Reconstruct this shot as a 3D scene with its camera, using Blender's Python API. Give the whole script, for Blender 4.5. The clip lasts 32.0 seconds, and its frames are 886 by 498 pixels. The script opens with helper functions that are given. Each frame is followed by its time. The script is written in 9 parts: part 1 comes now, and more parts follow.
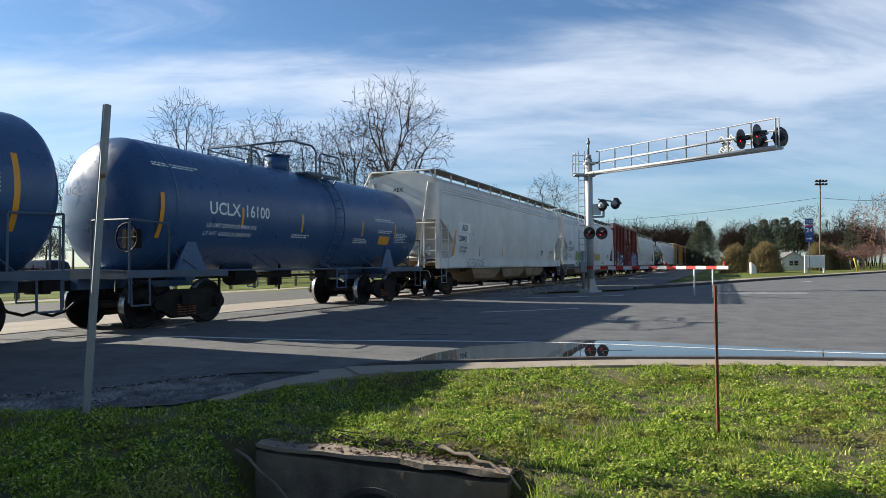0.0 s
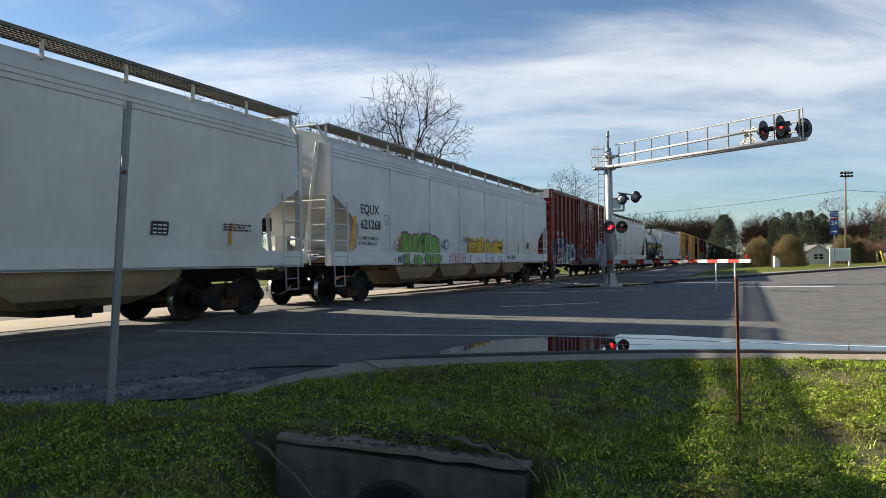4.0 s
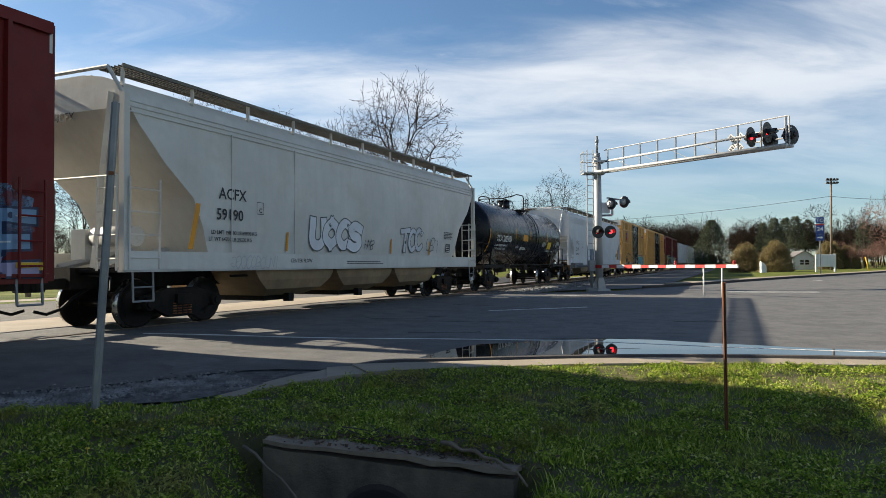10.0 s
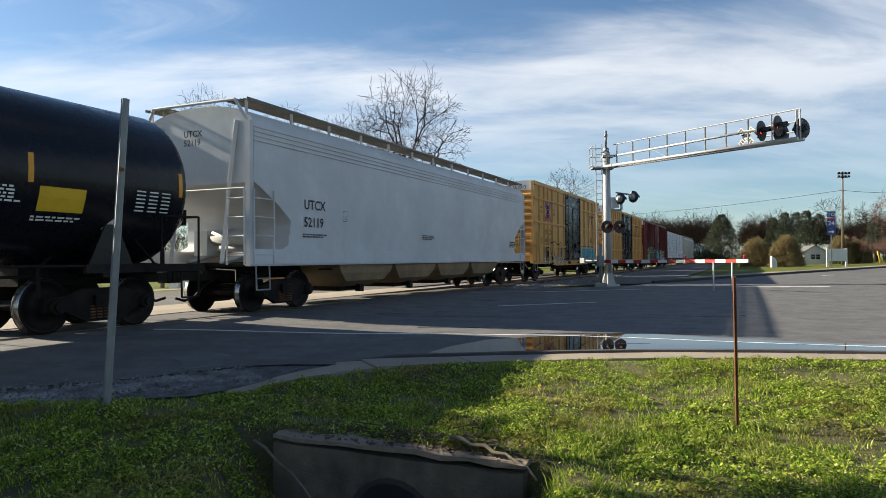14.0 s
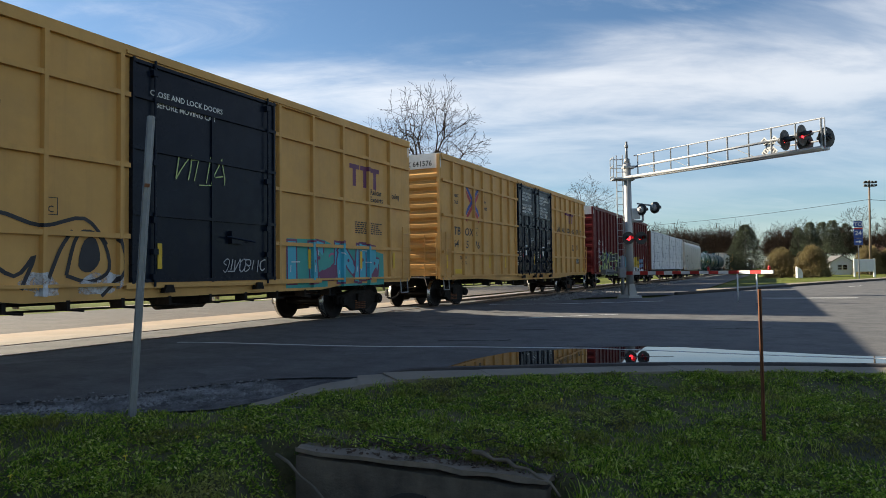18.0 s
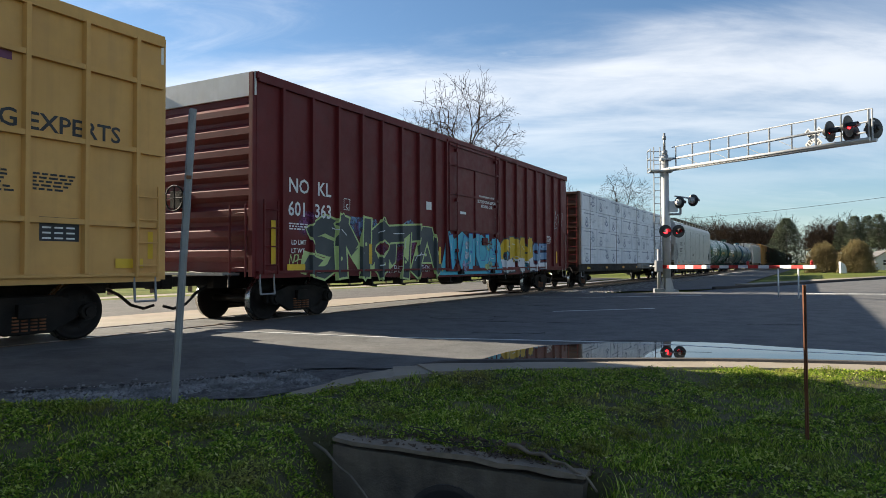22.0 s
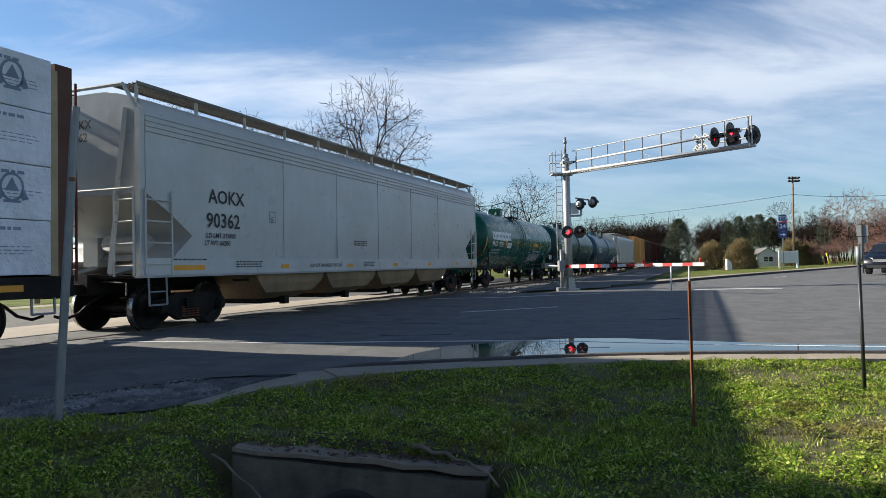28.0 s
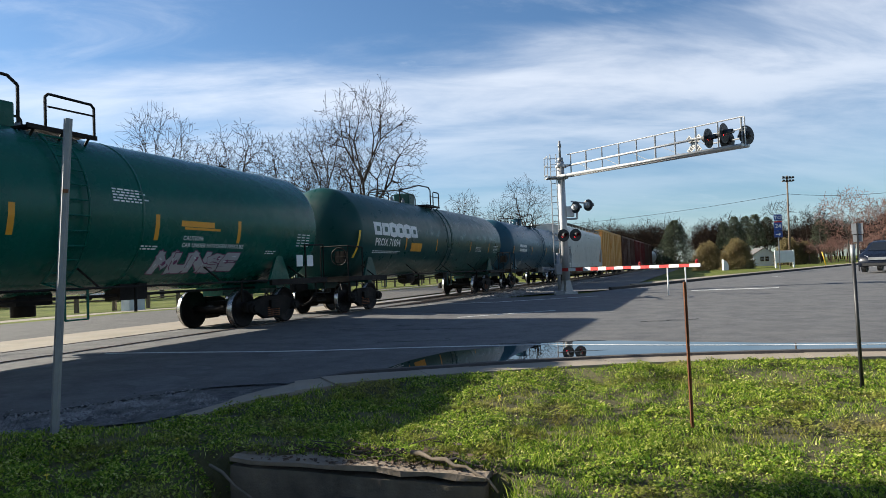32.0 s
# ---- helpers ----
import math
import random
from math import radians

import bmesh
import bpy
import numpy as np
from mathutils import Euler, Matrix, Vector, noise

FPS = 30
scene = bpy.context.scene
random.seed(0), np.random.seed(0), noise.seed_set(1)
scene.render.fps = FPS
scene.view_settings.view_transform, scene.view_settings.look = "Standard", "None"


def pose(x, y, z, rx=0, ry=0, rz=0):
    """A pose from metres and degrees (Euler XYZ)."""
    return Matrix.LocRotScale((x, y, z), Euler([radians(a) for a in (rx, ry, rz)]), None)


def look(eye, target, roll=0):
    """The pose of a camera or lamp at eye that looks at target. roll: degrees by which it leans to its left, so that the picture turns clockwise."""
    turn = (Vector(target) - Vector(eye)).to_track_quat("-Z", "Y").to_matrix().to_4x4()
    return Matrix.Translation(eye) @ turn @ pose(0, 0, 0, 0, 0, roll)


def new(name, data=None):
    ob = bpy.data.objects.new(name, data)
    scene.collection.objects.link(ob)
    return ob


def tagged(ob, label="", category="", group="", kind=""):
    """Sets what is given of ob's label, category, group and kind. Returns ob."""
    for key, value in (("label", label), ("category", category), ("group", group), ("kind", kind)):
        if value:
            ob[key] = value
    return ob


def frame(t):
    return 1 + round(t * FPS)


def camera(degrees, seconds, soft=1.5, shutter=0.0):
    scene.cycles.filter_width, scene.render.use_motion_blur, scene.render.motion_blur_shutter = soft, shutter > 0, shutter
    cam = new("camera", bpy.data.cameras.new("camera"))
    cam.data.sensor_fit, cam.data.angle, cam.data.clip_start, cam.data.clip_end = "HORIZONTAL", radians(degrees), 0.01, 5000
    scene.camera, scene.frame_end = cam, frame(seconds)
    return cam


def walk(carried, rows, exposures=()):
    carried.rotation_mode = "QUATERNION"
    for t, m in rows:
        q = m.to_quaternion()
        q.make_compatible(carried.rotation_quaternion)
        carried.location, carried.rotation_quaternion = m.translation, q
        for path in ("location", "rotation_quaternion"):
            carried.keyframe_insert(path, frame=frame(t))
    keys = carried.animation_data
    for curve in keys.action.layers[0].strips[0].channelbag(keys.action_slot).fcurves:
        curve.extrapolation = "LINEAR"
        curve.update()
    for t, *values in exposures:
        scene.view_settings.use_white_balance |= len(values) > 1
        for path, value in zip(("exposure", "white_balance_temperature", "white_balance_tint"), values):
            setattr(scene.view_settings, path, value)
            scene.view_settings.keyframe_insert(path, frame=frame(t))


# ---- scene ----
cam = camera(66.3, 32.0, soft=0.6)
# seconds, place, yaw, pitch, lean: a hand-held camera that hardly moves
PATH = [
    (0, -0.017, -0.002, 1.214, 0.00, 1.31, 0.27),
    (0.5, -0.010, -0.005, 1.212, 0.17, 1.58, 0.56),
    (1, -0.004, -0.008, 1.201, 0.18, 1.33, 0.74),
    (1.5, -0.004, -0.001, 1.197, 0.37, 1.15, 0.71),
    (2, -0.003, 0.010, 1.198, 0.97, 1.10, 1.07),
    (2.5, 0.001, 0.008, 1.196, 1.45, 1.31, 0.95),
    (4.5, -0.008, -0.006, 1.200, 1.61, 0.85, 0.52),
    (5, -0.013, -0.011, 1.204, 1.40, 0.86, 0.56),
    (5.5, -0.017, -0.013, 1.206, 0.88, 0.75, 0.19),
    (6, -0.005, -0.008, 1.207, 0.04, 0.89, 0.16),
    (6.5, 0.003, -0.003, 1.205, -0.52, 1.32, 0.39),
    (7, 0.006, -0.001, 1.199, -0.29, 1.60, 0.65),
    (7.5, 0.002, -0.006, 1.199, 0.13, 1.50, 0.48),
    (8, 0.000, -0.015, 1.206, 0.17, 1.51, 0.61),
    (8.5, 0.002, -0.011, 1.208, 0.48, 1.83, 0.76),
    (9, 0.003, -0.008, 1.200, 0.67, 1.68, 0.50),
    (9.5, 0.000, 0.001, 1.199, 0.76, 1.31, 0.22),
    (10, -0.005, 0.005, 1.197, 0.71, 1.23, 0.24),
    (10.5, 0.003, -0.001, 1.194, 0.50, 0.84, 0.38),
    (11, 0.002, -0.002, 1.200, 0.51, 0.90, 0.54),
    (11.5, 0.008, -0.006, 1.198, 0.28, 1.34, 0.72),
    (12, 0.005, -0.006, 1.193, -0.13, 1.34, 0.37),
    (12.5, 0.006, 0.005, 1.197, 0.08, 1.32, 0.64),
    (13, 0.008, 0.005, 1.193, 1.04, 1.18, 0.56),
    (13.5, -0.009, 0.009, 1.191, 1.54, 0.92, 0.16),
    (14, -0.008, 0.007, 1.192, 1.43, 0.86, 0.39),
    (14.5, -0.011, -0.003, 1.202, 1.40, 1.04, 0.41),
    (16.5, -0.010, 0.023, 1.182, 2.95, 1.62, 0.96),
    (17, -0.018, 0.010, 1.198, 3.10, 1.73, 0.88),
    (17.5, -0.014, 0.001, 1.208, 3.09, 1.79, 0.68),
    (18, -0.014, -0.000, 1.205, 3.14, 1.88, 0.62),
    (18.5, -0.002, -0.001, 1.201, 2.92, 1.92, 0.71),
    (19, 0.020, 0.008, 1.210, 2.74, 1.99, 0.50),
    (19.5, 0.040, 0.033, 1.215, 2.48, 2.28, -0.46),
    (20, 0.012, 0.045, 1.220, 3.61, 2.39, 0.44),
    (20.5, -0.017, 0.043, 1.209, 5.03, 1.83, 1.11),
    (21, -0.029, 0.037, 1.207, 6.18, 1.50, 0.69),
    (21.5, -0.035, 0.014, 1.211, 6.25, 1.28, 0.30),
    (22, -0.042, 0.001, 1.211, 5.93, 1.21, 0.15),
    (22.5, -0.035, -0.021, 1.221, 5.65, 0.95, -0.48),
    (23, -0.028, -0.043, 1.238, 4.75, 1.03, -0.44),
    (23.5, -0.009, -0.061, 1.242, 1.17, 1.66, 0.51),
    (24, 0.006, -0.053, 1.248, -2.21, 2.18, 0.05),
    (24.5, 0.013, -0.033, 1.247, -5.15, 2.28, -0.44),
    (26.5, 0.032, 0.008, 1.203, -5.69, 1.64, 0.63),
    (27, 0.026, 0.017, 1.201, -3.95, 1.45, 0.94),
    (27.5, 0.018, 0.012, 1.200, -2.09, 1.35, 1.32),
    (28, 0.012, 0.003, 1.203, -1.70, 1.36, 1.10),
    (28.5, 0.012, 0.000, 1.206, -1.97, 1.48, 1.33),
    (29, 0.015, -0.008, 1.201, -2.49, 1.58, 1.25),
    (29.5, 0.017, 0.005, 1.202, -2.73, 1.59, 1.50),
    (30, 0.017, -0.002, 1.203, -2.44, 1.56, 1.89),
    (30.5, 0.023, -0.007, 1.204, -2.54, 1.53, 2.27),
    (31, 0.022, 0.010, 1.208, -2.41, 1.51, 2.10),
    (31.5, 0.024, 0.006, 1.206, -2.04, 1.82, 2.37),
    (32, 0.025, 0.003, 1.202, -1.94, 1.82, 2.12),
]
walk(cam, [(t, pose(x, y, z, 90 + pitch, lean, yaw)) for t, x, y, z, yaw, pitch, lean in PATH], exposures=[(0, 1.22, 6400, 9), (2.5, 1.24, 6550, 9), (5, 1.31, 7250, 9), (9, 1.28, 7100, 9), (14, 1.29, 7050, 9), (18, 1.30, 7050, 9), (20, 1.28, 6850, 9), (22, 1.44, 7050, 9), (24, 1.34, 6850, 9), (27, 1.20, 6400, 9), (30, 1.28, 6700, 9), (32, 1.23, 6500, 9)])

# ---- layout: z = 0 is the top of the rail; the track runs at TH to the right of straight ahead ----
TH = radians(22.94)
ALONG = Vector((math.sin(TH), math.cos(TH), 0))
ASIDE = Vector((math.cos(TH), -math.sin(TH), 0))      # from the track to the camera's side
FACE = 9.75                                           # camera to the near side of a boxcar
TRACK = FACE + 1.6
TURN = 90 - math.degrees(TH)


def at(along, aside, z=0.0):
    return ALONG * along + ASIDE * aside + Vector((0, 0, z))


def travel(t):
    """How far the train has rolled towards the camera at t seconds."""
    w = (t - 16) / 16
    return 7.687 * t + 1.739 * w * w - 2.922 * w ** 3


def smooth(a, b, v):
    v = min(1, max(0, (v - a) / (b - a)))
    return v * v * (3 - 2 * v)


def height(x, y):
    """The lie of the land."""
    aside, u = x * ASIDE.x + y * ASIDE.y, 0.75 * x + 0.66 * y
    z = -0.08 + 0.02 * min(45, max(0, aside + 8)) * smooth(15, 45, u)
    z += 0.07 * smooth(-6.0, -9.6, aside) * smooth(26, 20, x * ALONG.x + y * ALONG.y)
    return z


# ---- light ----
SUN_EL = radians(25.0)
to_sun = (-ASIDE * 2.13 + ALONG * -0.075 + Vector((0, 0, 1))).normalized()
world = bpy.data.worlds.new("sky")
scene.world = world
world.use_nodes = True
wn, wl = world.node_tree.nodes, world.node_tree.links
wn.clear()


def wmath(op, a, b):
    n = wn.new("ShaderNodeMath")
    n.operation = op
    for socket, v in zip(n.inputs, (a, b)):
        if isinstance(v, (int, float)):
            socket.default_value = v
        else:
            wl.new(v, socket)
    return n.outputs[0]


sky = wn.new("ShaderNodeTexSky")
sky.sky_type, sky.sun_disc = "NISHITA", False
sky.sun_elevation, sky.sun_rotation = SUN_EL, math.atan2(to_sun.x, to_sun.y)
sky.altitude, sky.air_density, sky.dust_density, sky.ozone_density = 150, 1.0, 0.5, 3.0
coord = wn.new("ShaderNodeTexCoord")
split = wn.new("ShaderNodeSeparateXYZ")
wl.new(coord.outputs["Generated"], split.inputs[0])
lifted = wmath("MAXIMUM", wmath("ADD", split.outputs["Z"], 0.24), 0.06)
flat = wn.new("ShaderNodeCombineXYZ")
wl.new(wmath("DIVIDE", split.outputs["X"], lifted), flat.inputs[0])
wl.new(wmath("DIVIDE", split.outputs["Y"], lifted), flat.inputs[1])


def cloud_layer(turn, stretch, shift, scale, detail, rough, warp, low, high):
    m = wn.new("ShaderNodeMapping")
    m.inputs["Location"].default_value = shift
    m.inputs["Rotation"].default_value = (0, 0, radians(turn))
    m.inputs["Scale"].default_value = stretch
    wl.new(flat.outputs[0], m.inputs[0])
    n = wn.new("ShaderNodeTexNoise")
    n.inputs["Scale"].default_value, n.inputs["Detail"].default_value = scale, detail
    n.inputs["Roughness"].default_value, n.inputs["Distortion"].default_value = rough, warp
    wl.new(m.outputs[0], n.inputs["Vector"])
    r = wn.new("ShaderNodeMapRange")
    r.interpolation_type = "SMOOTHSTEP"
    r.inputs["From Min"].default_value, r.inputs["From Max"].default_value = low, high
    wl.new(n.outputs[0], r.inputs[0])
    return r.outputs[0]


wisps = cloud_layer(-24, (0.6, 1.5, 1), (4.4, 0.3, 0), 2.6, 8, 0.62, 0.7, 0.46, 0.80)
ragged = cloud_layer(-8, (0.5, 1.2, 1), (0.7, 2.1, 0), 2.2, 7, 0.6, 0.6, 0.28, 0.72)
streaks = cloud_layer(-12, (0.55, 1.35, 1), (3.1, 0.9, 0), 2.3, 9, 0.58, 0.35, 0.30, 0.68)
# a bank of high cloud with a ragged upper edge, thinning towards the horizon
edge = wmath("SUBTRACT", wmath("ADD", wmath("MULTIPLY", split.outputs["X"], 0.09), wmath("MULTIPLY", ragged, 0.05)), wmath("SUBTRACT", split.outputs["Z"], 0.290))
upper = wn.new("ShaderNodeMapRange")
upper.interpolation_type = "SMOOTHSTEP"
upper.inputs["From Min"].default_value, upper.inputs["From Max"].default_value = -0.012, 0.045
wl.new(edge, upper.inputs[0])
lower = wn.new("ShaderNodeMapRange")
lower.interpolation_type = "SMOOTHSTEP"
lower.inputs["From Min"].default_value, lower.inputs["From Max"].default_value, lower.inputs["To Min"].default_value = 0.05, 0.28, 0.22
wl.new(split.outputs["Z"], lower.inputs[0])
bank = wmath("MULTIPLY", wmath("MULTIPLY", upper.outputs[0], lower.outputs[0]), wmath("ADD", wmath("MULTIPLY", streaks, 0.7), 0.22))
mixer = wn.new("ShaderNodeMix")
mixer.data_type = "RGBA"
wl.new(wmath("MULTIPLY", wmath("MAXIMUM", bank, wmath("MULTIPLY", wisps, 0.38)), 0.72), mixer.inputs["Factor"])
clear = wn.new("ShaderNodeMix")
clear.data_type, clear.blend_type = "RGBA", "MULTIPLY"
clear.inputs["Factor"].default_value = 1.0
wl.new(sky.outputs[0], clear.inputs["A"])
clear.inputs["B"].default_value = (0.82, 1.0, 1.14, 1)
wl.new(clear.outputs["Result"], mixer.inputs["A"])
mixer.inputs["B"].default_value = (9.2, 9.6, 10.4, 1)
back = wn.new("ShaderNodeBackground")
back.inputs["Strength"].default_value = 0.050
wl.new(mixer.outputs["Result"], back.inputs[0])
wl.new(back.outputs[0], wn.new("ShaderNodeOutputWorld").inputs[0])
sun = new("sun", bpy.data.lights.new("sun", "SUN"))
sun.data.energy, sun.data.angle, sun.data.color = 5.0, radians(0.53), (1.0, 0.93, 0.80)
sun.matrix_world = look(to_sun * 50, (0, 0, 0))

# ---- materials ----
def material(name, colour, rough=0.6, metal=0.0, spread=0.15, grain=8.0, streak=0.0, bump=0.0, fine=60.0, tint=None, spec=0.5, per_object=0.0, dirt=None, amount=0.4):
    """A worn surface: colour varied at two scales, run-down streaks, fine relief."""
    m = bpy.data.materials.new(name)
    m.use_nodes = True
    nodes, links = m.node_tree.nodes, m.node_tree.links
    b = nodes["Principled BSDF"]
    b.inputs["Roughness"].default_value, b.inputs["Metallic"].default_value = rough, metal
    b.inputs["Specular IOR Level"].default_value = spec
    tc = nodes.new("ShaderNodeTexCoord")

    def noise_of(scale, detail=6, stretch=(1, 1, 1)):
        mp = nodes.new("ShaderNodeMapping")
        mp.inputs["Scale"].default_value = stretch
        links.new(tc.outputs["Object"], mp.inputs[0])
        n = nodes.new("ShaderNodeTexNoise")
        n.inputs["Scale"].default_value, n.inputs["Detail"].default_value, n.inputs["Roughness"].default_value = scale, detail, 0.62
        links.new(mp.outputs[0], n.inputs["Vector"])
        return n.outputs[0]

    def ramp(fac, low, high, lo, hi):
        r = nodes.new("ShaderNodeMapRange")
        for k, v in zip(("From Min", "From Max", "To Min", "To Max"), (low, high, lo, hi)):
            r.inputs[k].default_value = v
        links.new(fac, r.inputs[0])
        return r.outputs[0]

    def mix(fac, a, c, kind="MIX"):
        x = nodes.new("ShaderNodeMix")
        x.data_type, x.blend_type = "RGBA", kind
        for key, v in (("Factor", fac), ("A", a), ("B", c)):
            if isinstance(v, (tuple, list)):
                x.inputs[key].default_value = (*v[:3], 1)
            elif isinstance(v, float):
                x.inputs[key].default_value = v
            else:
                links.new(v, x.inputs[key])
        return x.outputs["Result"]

    dark = [c * (1 - spread) for c in colour]
    light = [min(1, c * (1 + spread)) for c in (tint or colour)]
    out = mix(ramp(noise_of(grain * 0.12, 4), 0.35, 0.65, 0, 1), dark, light)
    out = mix(ramp(noise_of(grain, 8), 0.3, 0.7, 0, 0.5), out, [c * (1 - spread * 1.2) for c in colour])
    if streak:
        out = mix(ramp(noise_of(3.0, 5, (2.2, 2.2, 0.12)), 0.5, 0.8, 0, streak), out, [c * 0.45 + 0.02 for c in colour])
    if dirt:
        out = mix(ramp(noise_of(1.1, 7), 0.48, 0.68, 0, amount), out, dirt)
    if per_object:
        info = nodes.new("ShaderNodeObjectInfo")
        out = mix(ramp(info.outputs["Random"], 0, 1, 0, per_object), out, [c * 0.5 for c in colour])
    links.new(out, b.inputs["Base Color"])
    links.new(ramp(noise_of(grain * 0.7, 5), 0.3, 0.7, max(0.03, rough - 0.1), min(1, rough + 0.12)), b.inputs["Roughness"])
    if bump:
        bp = nodes.new("ShaderNodeBump")
        bp.inputs["Strength"].default_value, bp.inputs["Distance"].default_value = 1.0, bump
        links.new(noise_of(fine, 6), bp.inputs["Height"])
        links.new(bp.outputs[0], b.inputs["Normal"])
    return m


def paint(name, colour, rough=0.42, streak=0.35, dirt=(0.12, 0.09, 0.07), amount=0.18, spec=0.22, wave=0.003):
    return material(name, colour, rough, 0, 0.10, 5.0, streak, wave, 3.0, dirt=dirt, amount=amount, spec=spec)


def glow(name, colour, strength):
    m = bpy.data.materials.new(name)
    m.use_nodes = True
    b = m.node_tree.nodes["Principled BSDF"]
    b.inputs["Base Color"].default_value = (*colour, 1)
    b.inputs["Emission Color"].default_value = (*colour, 1)
    b.inputs["Emission Strength"].default_value = strength
    return m


STREET = material("worn street asphalt", (0.068, 0.062, 0.056), 0.88, 0, 0.25, 10, 0, 0.006, 60, dirt=(0.10, 0.09, 0.08), amount=0.5)
ASPHALT = material("asphalt", (0.086, 0.086, 0.089), 0.82, 0, 0.26, 14, 0, 0.004, 90, tint=(0.102, 0.100, 0.099), dirt=(0.120, 0.115, 0.109), amount=0.5)
ASPHALT_OLD = material("old asphalt", (0.09, 0.088, 0.087), 0.9, 0, 0.3, 12, 0, 0.008, 50, dirt=(0.125, 0.118, 0.11), amount=0.5)
GRAVEL = material("gravel", (0.10, 0.098, 0.10), 0.95, 0, 0.6, 34, 0, 0.04, 26, tint=(0.12, 0.115, 0.115))
CONCRETE = material("concrete", (0.27, 0.225, 0.17), 0.9, 0, 0.15, 9, 0, 0.004, 50, dirt=(0.25, 0.22, 0.19), amount=0.5)
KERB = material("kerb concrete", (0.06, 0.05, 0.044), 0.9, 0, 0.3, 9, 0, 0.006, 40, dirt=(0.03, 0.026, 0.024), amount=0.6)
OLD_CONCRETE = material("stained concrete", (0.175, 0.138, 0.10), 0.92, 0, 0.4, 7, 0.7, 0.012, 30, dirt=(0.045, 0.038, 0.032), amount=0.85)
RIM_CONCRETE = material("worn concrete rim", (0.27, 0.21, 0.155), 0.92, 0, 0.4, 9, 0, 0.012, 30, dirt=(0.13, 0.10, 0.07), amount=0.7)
SOIL = material("lawn soil", (0.095, 0.086, 0.034), 0.95, 0, 0.45, 9, 0, 0.04, 18, tint=(0.10, 0.09, 0.03), dirt=(0.13, 0.095, 0.05), amount=0.5)
GRASS_FAR = material("far grass", (0.085, 0.115, 0.02), 0.95, 0, 0.3, 2.5, 0, 0.05, 6, tint=(0.13, 0.145, 0.035), dirt=(0.15, 0.13, 0.06), amount=0.5, spec=0.08)
LINE = material("worn road paint", (0.62, 0.62, 0.6), 0.75, 0, 0.2, 14, 0, 0.002, 60, dirt=(0.25, 0.25, 0.25), amount=0.6)
BALLAST = material("ballast stone", (0.23, 0.225, 0.22), 0.95, 0, 0.6, 26, 0, 0.05, 16)
RAIL = material("rail steel", (0.16, 0.11, 0.085), 0.45, 0.6, 0.3, 8)
TIE = material("creosoted wood", (0.05, 0.038, 0.03), 0.9, 0, 0.3, 10, 0, 0.01, 30)
GALV = material("galvanised steel", (0.25, 0.258, 0.268), 0.55, 0.4, 0.18, 12, 0.2)
ALU = material("weathered aluminium", (0.43, 0.43, 0.43), 0.45, 0.35, 0.12, 10, 0.15)
WALKWAY = material("dusty grating steel", (0.16, 0.15, 0.125), 0.6, 0.4, 0.3, 9)
RUST = material("rusted steel", (0.16, 0.052, 0.022), 0.8, 0.1, 0.4, 14, 0, 0.004, 80, tint=(0.24, 0.09, 0.035))
IRON = material("black grimy iron", (0.008, 0.007, 0.0065), 0.7, 0.0, 0.4, 9, 0, 0.006, 30, tint=(0.016, 0.013, 0.011), dirt=(0.03, 0.02, 0.015), amount=0.4, spec=0.18)
WHEEL = material("wheel steel", (0.009, 0.007, 0.0065), 0.6, 0.0, 0.4, 8, 0, 0.003, 30, dirt=(0.022, 0.014, 0.010), amount=0.4, spec=0.2)
TREAD = material("polished tread", (0.42, 0.40, 0.38), 0.25, 0.95, 0.1, 10)
BLACK = material("matt black", (0.018, 0.018, 0.019), 0.5, 0, 0.25, 10)
BLUE = paint("faded blue tank paint", (0.036, 0.085, 0.185), 0.32, 0.12, (0.045, 0.07, 0.12), 0.2, 0.35, wave=0.0012)
STEELBLUE = paint("dusty blue grey steel", (0.075, 0.10, 0.14), 0.5, 0.2, (0.05, 0.045, 0.04), 0.4)
TANKBLACK = paint("black tank paint", (0.007, 0.008, 0.012), 0.24, 0.1, (0.016, 0.016, 0.018), 0.15, wave=0.0012)
GREEN = paint("green tank paint", (0.003, 0.088, 0.062), 0.26, 0.15, (0.01, 0.06, 0.045), 0.2, wave=0.0012)
GREEN_DIM = paint("dull green tank paint", (0.012, 0.06, 0.052), 0.33, 0.3)
BLUEGREEN = paint("blue grey tank paint", (0.03, 0.09, 0.125), 0.33, 0.3)
WHITETANK = paint("white tank paint", (0.5, 0.52, 0.54), 0.45, 0.5)
PALE = paint("pale grey hopper paint", (0.63, 0.63, 0.62), 0.5, 0.12, (0.42, 0.38, 0.33), 0.22)
CREAM = paint("cream hopper paint", (0.62, 0.60, 0.56), 0.5, 0.15, (0.40, 0.34, 0.27), 0.25)
SILVER = paint("silver grey hopper paint", (0.58, 0.59, 0.61), 0.5, 0.08, (0.42, 0.41, 0.39), 0.2)
GREY = paint("grey hopper paint", (0.47, 0.472, 0.46), 0.34, 0.12, (0.34, 0.31, 0.27), 0.2, 0.35)
# the amber brown holds warm light bounced up from the ground, besides dust
BAYS = material("dusty hopper bay in bounce-lit brown", (0.27, 0.185, 0.10), 0.75, 0, 0.3, 6, 0.3, 0.006, 20, dirt=(0.17, 0.10, 0.055), amount=0.5)
OXIDE = paint("oxide red boxcar paint", (0.15, 0.013, 0.011), 0.45, 0.25, (0.075, 0.012, 0.010), 0.4)
MAROON = paint("maroon boxcar paint", (0.125, 0.013, 0.014), 0.5, 0.25, (0.07, 0.013, 0.012), 0.4)
